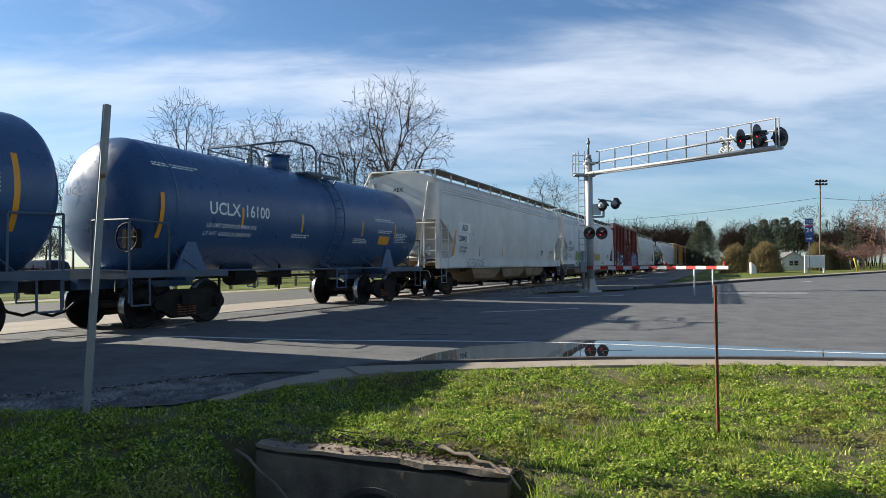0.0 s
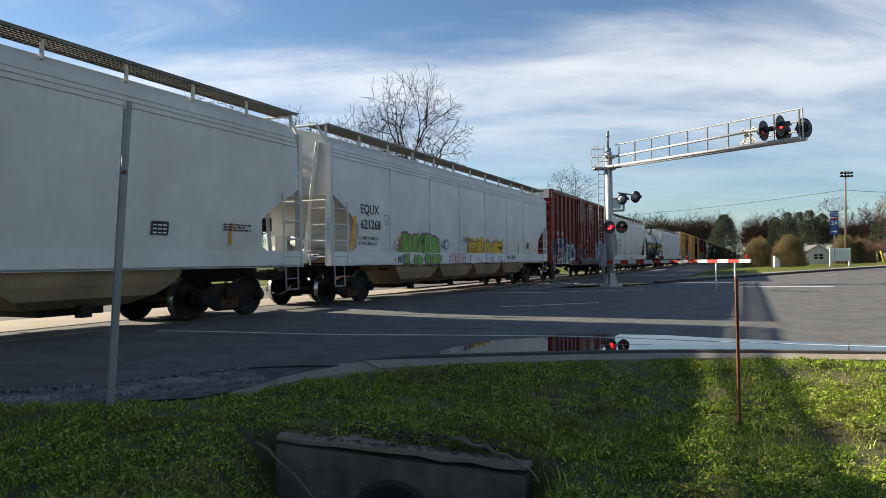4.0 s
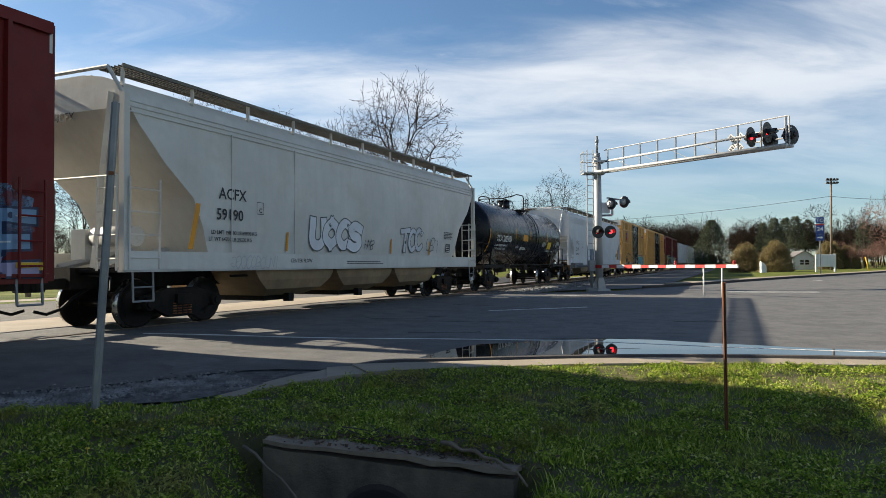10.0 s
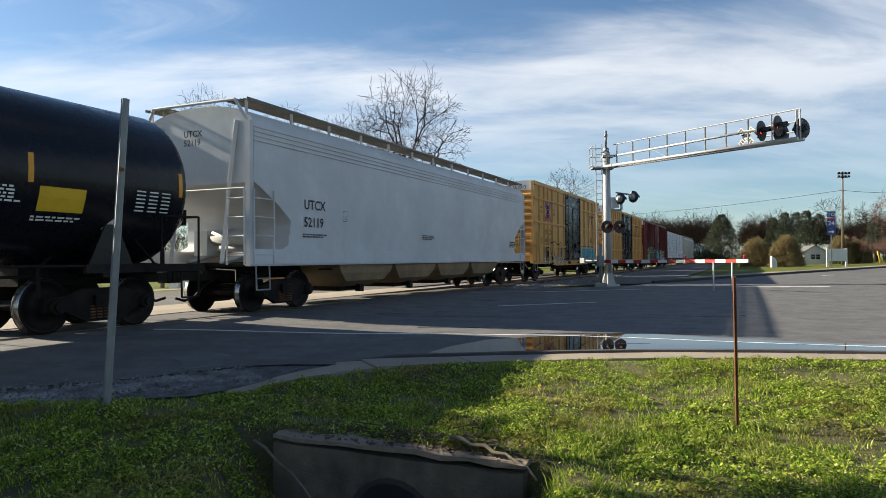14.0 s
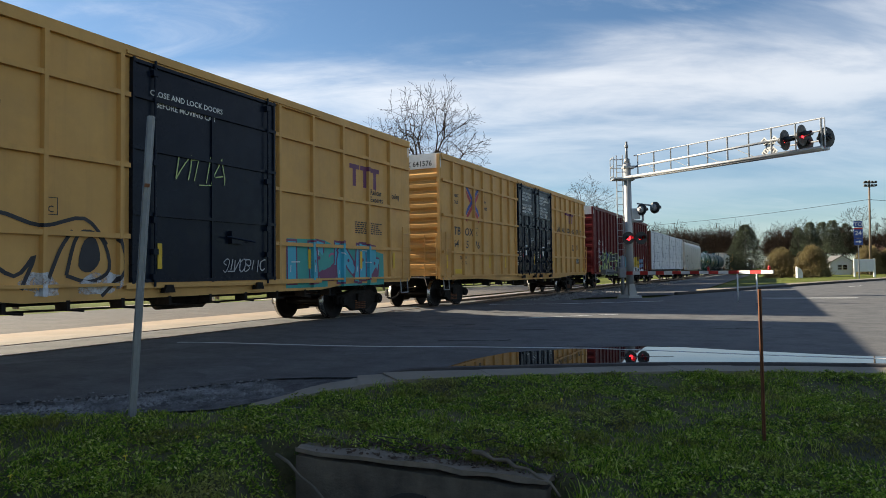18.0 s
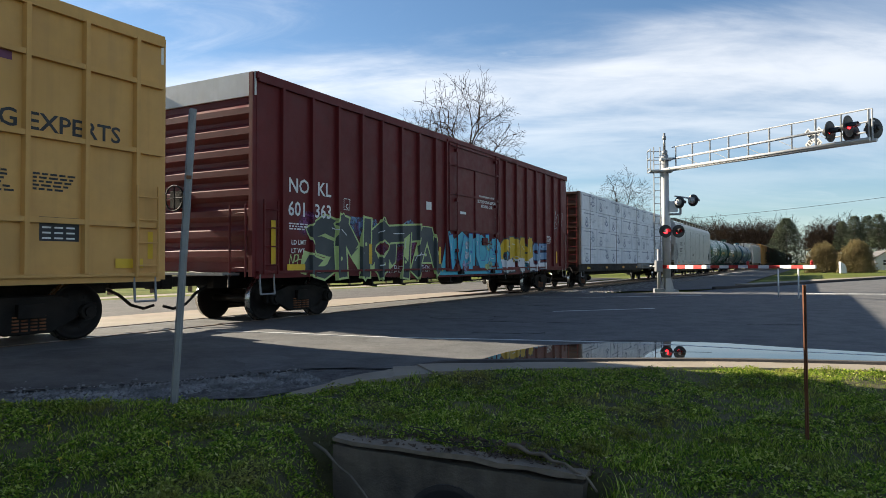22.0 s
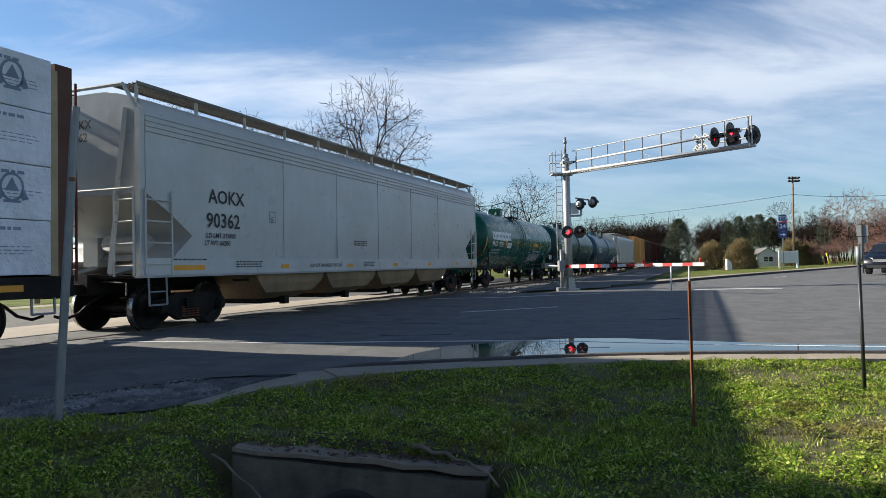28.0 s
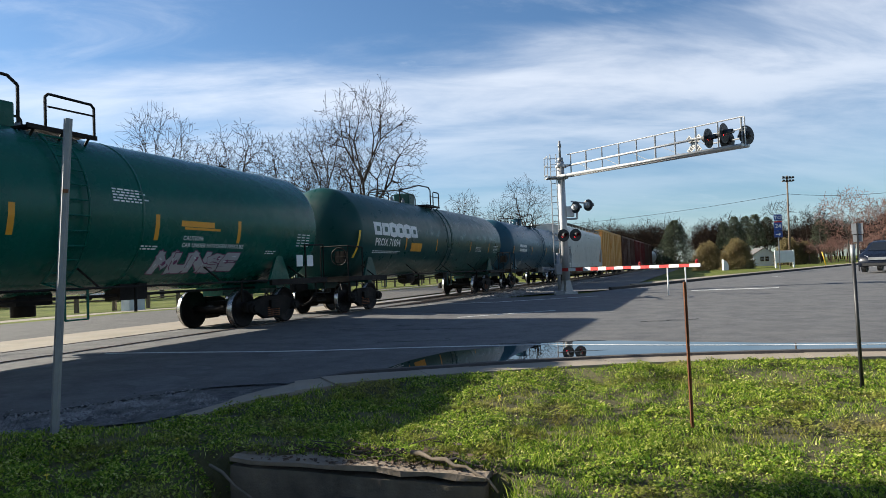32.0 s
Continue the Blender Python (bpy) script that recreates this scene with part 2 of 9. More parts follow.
YELLOW = paint("ochre boxcar paint", (0.63, 0.345, 0.112), 0.5, 0.25, (0.36, 0.20, 0.08), 0.25)
BROWN = paint("brown boxcar paint", (0.10, 0.045, 0.03), 0.6, 0.5)
DOOR = paint("dark blue door paint", (0.007, 0.012, 0.024), 0.28, 0.15, (0.02, 0.022, 0.026), 0.2, 0.12)
WRAP = material("white lumber wrap", (0.70, 0.72, 0.78), 0.36, 0, 0.12, 5, 0.2, 0.12, 1.8, dirt=(0.42, 0.45, 0.5), amount=0.5)
WRAPMARK = material("printed mark", (0.19, 0.23, 0.32), 0.6, 0, 0.2, 20)
WHITE = material("white lettering", (0.74, 0.74, 0.72), 0.6, 0, 0.12, 14, dirt=(0.4, 0.4, 0.4), amount=0.3)
INK = material("black lettering", (0.02, 0.021, 0.025), 0.6, 0, 0.2, 14)
AMBER = material("amber reflector", (0.72, 0.30, 0.015), 0.45, 0, 0.12, 14)
CAUTION = material("yellow placard", (0.72, 0.44, 0.02), 0.5, 0, 0.12, 14)
WOOD = material("weathered pole wood", (0.17, 0.125, 0.09), 0.9, 0, 0.3, 8, 0.3, 0.01, 30)
STICK = material("dry stick", (0.20, 0.155, 0.11), 0.85, 0, 0.4, 16, 0, 0.006, 40, dirt=(0.1, 0.075, 0.055), amount=0.6)
LUMBER = material("sawn lumber", (0.36, 0.27, 0.16), 0.8, 0, 0.2, 10)
BARK = material("bark", (0.055, 0.044, 0.036), 0.95, 0, 0.3, 8, 0, 0.02, 20, tint=(0.09, 0.072, 0.06))
TWIG = material("twigs", (0.026, 0.0175, 0.013), 0.95, 0, 0.3, 2, spec=0.08)
SHRUB = material("budding shrub", (0.19, 0.135, 0.055), 0.9, 0, 0.35, 2.5, tint=(0.24, 0.19, 0.08))
REDBUD = material("reddish twigs", (0.19, 0.10, 0.08), 0.95, 0, 0.3, 2)
PINE = material("pine needles", (0.04, 0.055, 0.028), 0.85, 0, 0.4, 2.0, tint=(0.06, 0.075, 0.038))
SIGNBLUE = material("blue sign sheet", (0.008, 0.05, 0.24), 0.4, 0, 0.1, 10)
GATERED = material("red gate tape", (0.50, 0.018, 0.016), 0.45, 0, 0.15, 12)
GATEWHITE = material("white gate paint", (0.72, 0.72, 0.70), 0.5, 0, 0.1, 12, 0.2)
LENS = material("dark red lens", (0.10, 0.004, 0.004), 0.12, 0, 0.1, 10)
LIT = glow("lit red lens", (1.0, 0.02, 0.03), 3.0)
HOUSEWALL = material("white siding", (0.66, 0.67, 0.68), 0.7, 0, 0.08, 8, 0.2)
ROOFING = material("shingles", (0.13, 0.12, 0.115), 0.9, 0, 0.25, 14)
CARPAINT = material("dark blue car paint", (0.006, 0.009, 0.018), 0.3, 0.0, 0.1, 10, spec=0.3)
CARGREY = material("silver car paint", (0.36, 0.37, 0.38), 0.25, 0.5, 0.1, 10)
GLASS = material("dark glass", (0.012, 0.014, 0.016), 0.05, 0, 0.1, 10, spec=0.8)
LEAFDRY = material("dead leaves", (0.085, 0.05, 0.03), 0.9, 0, 0.4, 30)
DANDELION = material("dandelion petals", (0.85, 0.62, 0.02), 0.7, 0, 0.1, 20)
HEADLAMP = material("clear lamp", (0.6, 0.62, 0.65), 0.1, 0.3, 0.1, 10)


def water_material():
    m = material("standing water", (0.012, 0.013, 0.014), 0.02, 0, 0.1, 1.0, spec=0.55)
    b = m.node_tree.nodes["Principled BSDF"]
    for l in list(b.inputs["Roughness"].links):
        m.node_tree.links.remove(l)
    b.inputs["Roughness"].default_value = 0.012
    b.inputs["IOR"].default_value = 1.36
    n = m.node_tree.nodes.new("ShaderNodeTexNoise")
    n.inputs["Scale"].default_value = 3.0
    bp = m.node_tree.nodes.new("ShaderNodeBump")
    bp.inputs["Strength"].default_value, bp.inputs["Distance"].default_value = 0.25, 0.004
    m.node_tree.links.new(n.outputs[0], bp.inputs["Height"])
    m.node_tree.links.new(bp.outputs[0], b.inputs["Normal"])
    return m


WATER = water_material()


def grass_material():
    m = bpy.data.materials.new("grass blades")
    m.use_nodes = True
    nodes, links = m.node_tree.nodes, m.node_tree.links
    b = nodes["Principled BSDF"]
    b.inputs["Roughness"].default_value, b.inputs["Specular IOR Level"].default_value = 0.7, 0.06
    g = nodes.new("ShaderNodeNewGeometry")
    r = nodes.new("ShaderNodeValToRGB")
    r.color_ramp.elements[0].color, r.color_ramp.elements[1].color = (0.043, 0.092, 0.016, 1), (0.62, 0.58, 0.24, 1)
    for place, colour in ((0.3, (0.125, 0.22, 0.022, 1)), (0.65, (0.27, 0.37, 0.037, 1)), (0.9, (0.46, 0.51, 0.10, 1))):
        r.color_ramp.elements.new(place).color = colour
    links.new(g.outputs["Random Per Island"], r.inputs[0])
    tc = nodes.new("ShaderNodeTexCoord")
    n = nodes.new("ShaderNodeTexNoise")
    n.inputs["Scale"].default_value, n.inputs["Detail"].default_value = 0.9, 5
    links.new(tc.outputs["Object"], n.inputs["Vector"])
    mr = nodes.new("ShaderNodeMapRange")
    mr.inputs["From Min"].default_value, mr.inputs["From Max"].default_value, mr.inputs["To Max"].default_value = 0.54, 0.70, 0.7
    links.new(n.outputs[0], mr.inputs[0])
    x = nodes.new("ShaderNodeMix")
    x.data_type = "RGBA"
    links.new(mr.outputs[0], x.inputs["Factor"])
    links.new(r.outputs[0], x.inputs["A"])
    x.inputs["B"].default_value = (0.36, 0.27, 0.11, 1)
    n2 = nodes.new("ShaderNodeTexNoise")
    n2.inputs["Scale"].default_value, n2.inputs["Detail"].default_value = 1.7, 6
    shifted = nodes.new("ShaderNodeMapping")
    shifted.inputs["Location"].default_value = (5, 2, 1)
    links.new(tc.outputs["Object"], shifted.inputs[0])
    links.new(shifted.outputs[0], n2.inputs["Vector"])
    mr2 = nodes.new("ShaderNodeMapRange")
    mr2.inputs["From Min"].default_value, mr2.inputs["From Max"].default_value, mr2.inputs["To Max"].default_value = 0.54, 0.68, 0.6
    links.new(n2.outputs[0], mr2.inputs[0])
    y = nodes.new("ShaderNodeMix")
    y.data_type = "RGBA"
    links.new(mr2.outputs[0], y.inputs["Factor"])
    links.new(x.outputs["Result"], y.inputs["A"])
    y.inputs["B"].default_value = (0.15, 0.10, 0.035, 1)
    links.new(y.outputs["Result"], b.inputs["Base Color"])
    t = nodes.new("ShaderNodeBsdfTranslucent")
    links.new(y.outputs["Result"], t.inputs[0])
    s = nodes.new("ShaderNodeMixShader")
    s.inputs[0].default_value = 0.3
    links.new(b.outputs[0], s.inputs[1])
    links.new(t.outputs[0], s.inputs[2])
    links.new(s.outputs[0], nodes["Material Output"].inputs[0])
    return m


GRASS = grass_material()


# ---- mesh helpers ----
def box(bm, x0, x1, y0, y1, z0, z1):
    v = [bm.verts.new(p) for p in ((x0, y0, z0), (x1, y0, z0), (x1, y1, z0), (x0, y1, z0), (x0, y0, z1), (x1, y0, z1), (x1, y1, z1), (x0, y1, z1))]
    for f in ((3, 2, 1, 0), (4, 5, 6, 7), (0, 1, 5, 4), (1, 2, 6, 5), (2, 3, 7, 6), (3, 0, 4, 7)):
        bm.faces.new([v[i] for i in f])


def rod(bm, a, b, r, n=8, r2=None):
    a, b = Vector(a), Vector(b)
    axis = (b - a)
    if axis.length < 1e-6:
        return
    axis.normalize()
    side = axis.cross((0, 0, 1) if abs(axis.z) < 0.9 else (1, 0, 0)).normalized()
    up = axis.cross(side)
    r2 = r if r2 is None else r2
    rings = []
    for p, q in ((a, r), (b, r2)):
        rings.append([bm.verts.new(p + (side * math.cos(k * math.tau / n) + up * math.sin(k * math.tau / n)) * q) for k in range(n)])
    for k in range(n):
        bm.faces.new((rings[0][k], rings[0][(k + 1) % n], rings[1][(k + 1) % n], rings[1][k])).smooth = n > 6
    bm.faces.new(rings[0][::-1])
    bm.faces.new(rings[1])


def tube(bm, points, radii, n=8):
    """A bent round stick with one skin."""
    points, rings = [Vector(p) for p in points], []
    for i, (p, r) in enumerate(zip(points, radii)):
        axis = (points[min(i + 1, len(points) - 1)] - points[max(i - 1, 0)]).normalized()
        side = axis.cross((0, 0, 1)).normalized()
        up = axis.cross(side)
        rings.append([bm.verts.new(p + (side * math.cos(k * math.tau / n) + up * math.sin(k * math.tau / n)) * r) for k in range(n)])
    for a, b in zip(rings, rings[1:]):
        for k in range(n):
            bm.faces.new((a[k], a[(k + 1) % n], b[(k + 1) % n], b[k])).smooth = True
    bm.faces.new(rings[0][::-1])
    bm.faces.new(rings[-1])


def pipe(bm, points, r, n=6):
    for a, b in zip(points, points[1:]):
        rod(bm, a, b, r, n)


def prism(bm, outline, y0, y1):
    """An outline in x and z, pushed from y0 to y1."""
    a = [bm.verts.new((x, y0, z)) for x, z in outline]
    b = [bm.verts.new((x, y1, z)) for x, z in outline]
    bm.faces.new(a)
    bm.faces.new(b[::-1])
    for i in range(len(a)):
        j = (i + 1) % len(a)
        bm.faces.new((a[j], a[i], b[i], b[j]))


def slab(bm, outline, z0, z1):
    """An outline in x and y, raised from z0 to z1."""
    a = [bm.verts.new((x, y, z0)) for x, y in outline]
    b = [bm.verts.new((x, y, z1)) for x, y in outline]
    bm.faces.new(a[::-1])
    bm.faces.new(b)
    for i in range(len(a)):
        j = (i + 1) % len(a)
        bm.faces.new((a[i], a[j], b[j], b[i]))


def lathe_x(bm, profile, y, z, n=40, smooth_faces=True):
    """A profile of (x, radius) turned about a level axis along x."""
    rings = []
    for x, r in profile:
        if r < 1e-4:
            rings.append([bm.verts.new((x, y, z))])
        else:
            rings.append([bm.verts.new((x, y + r * math.cos(k * math.tau / n), z + r * math.sin(k * math.tau / n))) for k in range(n)])
    for a, b in zip(rings, rings[1:]):
        for k in range(n):
            j = (k + 1) % n
            loop = [a[k % len(a)], a[j % len(a)], b[j % len(b)], b[k % len(b)]]
            loop = [v for i, v in enumerate(loop) if v not in loop[:i]]
            if len(loop) > 2:
                bm.faces.new(loop).smooth = smooth_faces


def bevel(bm, width, segments=2):
    bmesh.ops.bevel(bm, geom=list(bm.edges), offset=width, segments=segments, affect="EDGES", profile=0.7)


def mesh_of(name, bm, mat, fix=True):
    if fix:
        bmesh.ops.recalc_face_normals(bm, faces=bm.faces)
    me = bpy.data.meshes.new(name)
    bm.to_mesh(me)
    bm.free()
    for one in (mat if isinstance(mat, (list, tuple)) else [mat]):
        me.materials.append(one)
    return me


def part(name, bm, mat, parent, label="", m=None):
    """Links a bmesh, or a mesh that is shared, as one part of a thing."""
    ob = new(name, bm if isinstance(bm, bpy.types.Mesh) else mesh_of(name, bm, mat))
    ob.parent = parent
    if m is not None:
        ob.matrix_basis = m
    if label:
        ob["label"] = label
    return ob


def thing(name, label, category, m=None, group="", kind=""):
    ob = new(name)
    ob.empty_display_size = 0.3
    if m is not None:
        ob.matrix_basis = m
    return tagged(ob, label, category, group, kind)


def B():
    return bmesh.new()


def sheet(name, verts, faces, mat, parent=None, **tags):
    me = bpy.data.meshes.new(name)
    me.from_pydata(verts, [], faces)
    me.materials.append(mat)
    ob = new(name, me)
    ob.parent = parent
    return tagged(ob, **tags)


# ---- lettering, all cut at once with the built-in font ----
GLYPHS = {}


def cut_letters(words):
    made = []
    for w in words:
        cu = bpy.data.curves.new("letters", "FONT")
        cu.body, cu.size, cu.resolution_u, cu.offset = w, 1.0, 2, 0.016
        made.append((w, new("letters", cu)))
    dg = bpy.context.evaluated_depsgraph_get()
    for w, ob in made:
        me = bpy.data.meshes.new_from_object(ob.evaluated_get(dg))
        co = np.empty(len(me.vertices) * 3)
        me.vertices.foreach_get("co", co)
        co = co.reshape(-1, 3)
        GLYPHS[w] = (co[:, :2].copy(), [tuple(p.vertices) for p in me.polygons], co[:, 0].min(), co[:, 0].max())
        cu = ob.data
        bpy.data.objects.remove(ob)
        bpy.data.curves.remove(cu)


cut_letters(["UCLX", "16100", "LD LMT 200400 LB 90900 KG", "LT WT  62600 LB 28400 KG", "AEX", "20042", "LD LMT 218200", "LT WT 68800", "EQUX", "621268", "LD LMT 218900 LB", "LT WT  67400 LB", "727", "259", "190000", "73000", "LD LMT", "LT WT", "EXCESS HEIGHT CAR", "MX", "NO", "KL", "601", "363", "BEFORE MOVING CAR", "CLOSE AND LOCK DOORS", "213800", "212800", "F",
             "727259", "CLOSE & LOCK", "DOORS BEFORE", "MOVING CAR", "ACFX", "59190", "LD LMT 198300 LB 89900 KG", "LT WT 64700 LB 29300 KG", "CENTER FLOW",
             "TILX 202306", "LD LMT 194900 LB 88400 KG", "LT WT 68100 LB 30900 KG", "UTCX", "52119", "next", "load", "any", "road", "FB", "OX", "5", "04", "01", "2", "TB", "64", "15", "76",
             "FBOX 504012", "TBOX 641576", "LD LMT 213800", "LT WT 72200", "TB OX", "64 15 76", "RAILCAR POOLING EXPERTS", "Railcar", "Experts", "Pooling", "NO KL", "601 363",
             "CLOSE AND LOCK", "CLOSE THIS DOOR", "BEFORE CLOSING", "MAIN DOOR", "CIERRE ESTA PUERTA", "ANTES DE CERRAR", "LA PUERTA PRINCIPAL", "CIERRE Y PONGA", "EL SEGURO EN AMBAS", "PUERTAS ANTES DE", "MOVER EL CARRO", "205200", "80800", "BOTH DOORS BEFORE", "AOKX", "90362", "LD LMT 219800", "LT WT 66200", "DO NOT HARNESS THIS CAR", "PROX 75281", "PROX 71094",
             "LD LMT 213900 LB 97050 KG", "LT WT 72100 LB 32650 KG", "TO", "24", "3850 CREW", "C", "CAUTION:", "CAR UNDER NITROGEN PRESSURE"])


def letters(word, x, z, high, mat, parent, y=-1.606, wide=1.0, round_at=None, slant=0.0, ends=False):
    """Lettering on the near side (or, with ends, on the near end) of a car; round_at: (radius, z of the axis) of a tank.
    Large words are laid letter by letter."""
    co, faces, x0, x1 = GLYPHS[word]
    s = high / 0.7
    verts = []
    for u, v in co:
        px, pz = x + (u - x0) * s * wide + v * s * slant, z + v * s
        if ends:
            verts.append((y, -px, pz))
        elif round_at:
            r, zc = round_at
            a = (pz - zc) / r
            verts.append((px, -(r + 0.006) * math.cos(a), zc + (r + 0.006) * math.sin(a)))
        else:
            verts.append((px, y, pz))
    if high < 0.2:
        ob = sheet("lettering", verts, faces, mat, parent)
        ob["kind"] = "stuff"
        return ob
    root = list(range(len(verts)))

    def top(i):
        while root[i] != i:
            i = root[i]
        return i
    for f in faces:
        for i in f[1:]:
            root[top(i)] = top(f[0])
    groups = {}
    for f in faces:
        groups.setdefault(top(f[0]), []).append(f)
    for fs in groups.values():
        used = sorted({i for f in fs for i in f})
        index = {i: k for k, i in enumerate(used)}
        sheet("letter", [verts[i] for i in used], [tuple(index[i] for i in f) for f in fs], mat, parent)


def plate(name, x0, x1, z0, z1, mat, parent, y=-1.606, round_at=None, label="", lean=0.0):
    """A thin plate or painted mark on the near side."""
    verts, faces, n = [], [], 1 if not round_at else 5
    for k in range(n + 1):
        z = z0 + (z1 - z0) * k / n
        for x in (x0, x1):
            x += lean * (k / n)
            if round_at:
                r, zc = round_at
                a = (z - zc) / r
                verts.append((x, -(r + 0.008) * math.cos(a), zc + (r + 0.008) * math.sin(a)))
            else:
                verts.append((x, y, z))
    faces = [(2 * k, 2 * k + 1, 2 * k + 3, 2 * k + 2) for k in range(n)]
    return sheet(name, verts, faces, mat, parent, label=label)


def small_print(x, z, lines, wide, mat, parent, y=-1.606, round_at=None, high=0.03, gap=0.055, seed=1):
    """Rows of writing too small to read: plain bars, one part."""
    rnd = random.Random(seed)
    verts, faces = [], []
    for i in range(lines):
        u = x
        while u < x + wide * rnd.uniform(0.75, 1):
            w = rnd.uniform(0.05, 0.14)
            zz = z - i * gap
            b = len(verts)
            for px, pz in ((u, zz), (u + w, zz), (u + w, zz + high), (u, zz + high)):
                if round_at:
                    r, zc = round_at
                    a = (pz - zc) / r
                    verts.append((px, -(r + 0.006) * math.cos(a), zc + (r + 0.006) * math.sin(a)))
                else:
                    verts.append((px, y, pz))
            faces.append((b, b + 1, b + 2, b + 3))
            u += w + 0.03
    return sheet("small_print", verts, faces, mat, parent)

# ---- ground, roads, track ----
def patch(name, outline, mat, lift, label, category, step=1.5, kind="structure"):
    """A flat piece of ground that follows the land: the outline is cut into a grid."""
    bm = B()
    f = bm.faces.new([bm.verts.new((x, y, 0)) for x, y in outline])
    xs, ys = [p[0] for p in outline], [p[1] for p in outline]
    for lo, hi, axis in ((min(xs), max(xs), 0), (min(ys), max(ys), 1)):
        c = lo + step
        while c < hi:
            n = Vector((1, 0, 0)) if axis == 0 else Vector((0, 1, 0))
            bmesh.ops.bisect_plane(bm, geom=bm.verts[:] + bm.edges[:] + bm.faces[:], plane_co=n * c, plane_no=n)
            c += step if abs(c) < 40 else step * 4
    for v in bm.verts:
        v.co.z = height(v.co.x, v.co.y) + lift
    bmesh.ops.recalc_face_normals(bm, faces=bm.faces)
    if sum(f.normal.z for f in bm.faces) < 0:
        bmesh.ops.reverse_faces(bm, faces=bm.faces)
    ob = new(name, mesh_of(name, bm, mat, False))
    return tagged(ob, label, category, kind=kind)


def ground_sheet():
    ticks = [-1500, -900, -500, -300, -200, -140] + list(range(-100, 101, 5)) + [140, 200, 300, 500, 900, 1500]
    verts = [(x, y, height(x, y) - 0.12 - (1.5 if -12 < x < 14 and -6 < y < 8 else 0)) for y in ticks for x in ticks]
    n = len(ticks)
    faces = [(j * n + i, j * n + i + 1, (j + 1) * n + i + 1, (j + 1) * n + i) for j in range(n - 1) for i in range(n - 1)]
    sheet("ground", verts, faces, GRASS_FAR, label="open grassy ground on both sides of the tracks", category="ground", kind="structure")


ground_sheet()
NEAR_EDGE = [(-40, -13), (-12, 2.6), (-6.0, 5.75), (-4.4, 6.7), (-3.7, 7.14), (-3.0, 7.8), (-2.3, 8.25), (-1.6, 8.2), (-0.85, 8.36), (0.1, 8.5), (1.1, 8.66), (2.3, 8.76),
             (3.9, 8.7), (5.5, 8.45), (8.4, 7.8), (13, 6.5), (40, -3)]
FAR_EDGE = [(115, 118), (70, 88), (46, 66), (30, 51.5), (20, 42.5), (13.0, 36.3), (9.3, 33.0), (7.6, 30.6)]


def line_at(along, aside):
    p = at(along, aside)
    return (p.x, p.y)


patch("road", NEAR_EDGE + FAR_EDGE + [line_at(27.3, -9.3), line_at(27.3, -10.55), line_at(-40, -10.55)], ASPHALT, 0.0,
      "worn grey asphalt road over the rail crossing", "road", 1.2)
patch("road", [line_at(-40, -14.6), line_at(60, -14.6), line_at(60, -21.5), line_at(-40, -21.5)], STREET, -0.02, "pale asphalt street beyond the tracks", "road", 6)
patch("pavement", [line_at(-40, -12.15), line_at(27, -12.15), line_at(27, -14.55), line_at(-40, -14.55)], CONCRETE, 0.0, "pale concrete strip along the far rail", "pavement", 5)
patch("pavement", [line_at(-40, -21.6), line_at(60, -21.6), line_at(60, -22.8), line_at(-40, -22.8)], CONCRETE, 0.03, "far concrete footway", "pavement", 5)
patch("pavement", [line_at(-40, -10.5), line_at(27.3, -10.5), line_at(27.3, -12.2), line_at(-40, -12.2)], ASPHALT_OLD, 0.0, "asphalt filling between the crossing rails", "crossing", 5)
patch("track_bed", [line_at(27.3, -8.6), line_at(600, -8.6), line_at(600, -14.2), line_at(27.3, -14.2)], BALLAST, -0.05, "grey crushed stone track bed", "track bed", 12)
patch("driveway", [(-14, 0.8), (-5.6, 5.6), (-4.2, 6.5), (-3.2, 7.4), (-2.2, 7.9), (-1.75, 7.3), (-2.2, 6.7), (-2.5, 6.3), (-3.6, 6.0), (-6, 5.2), (-13, -0.6)], GRAVEL, 0.012,
      "broken gravel shoulder beside the road", "gravel", 0.8)


patch("shoulder", [(-40, -17), (-12, -1.5), (-6, 4.4), (-3.6, 5.5), (-2.2, 6.0), (-1.3, 7.0), (-1.2, 8.6), (-1.9, 8.7), (-3.2, 8.4), (-4.6, 7.3), (-6.2, 6.3), (-12, 3.2), (-40, -12)], GRAVEL, -0.012, "crumbled gravel edge of the road", "gravel", 1.5)
patch("lane", [line_at(31.5, -8.5), line_at(140, -8.5), line_at(140, -4.0), line_at(36.5, -3.9)], ASPHALT_OLD, -0.05, "grey asphalt lane beside the track", "road", 6)


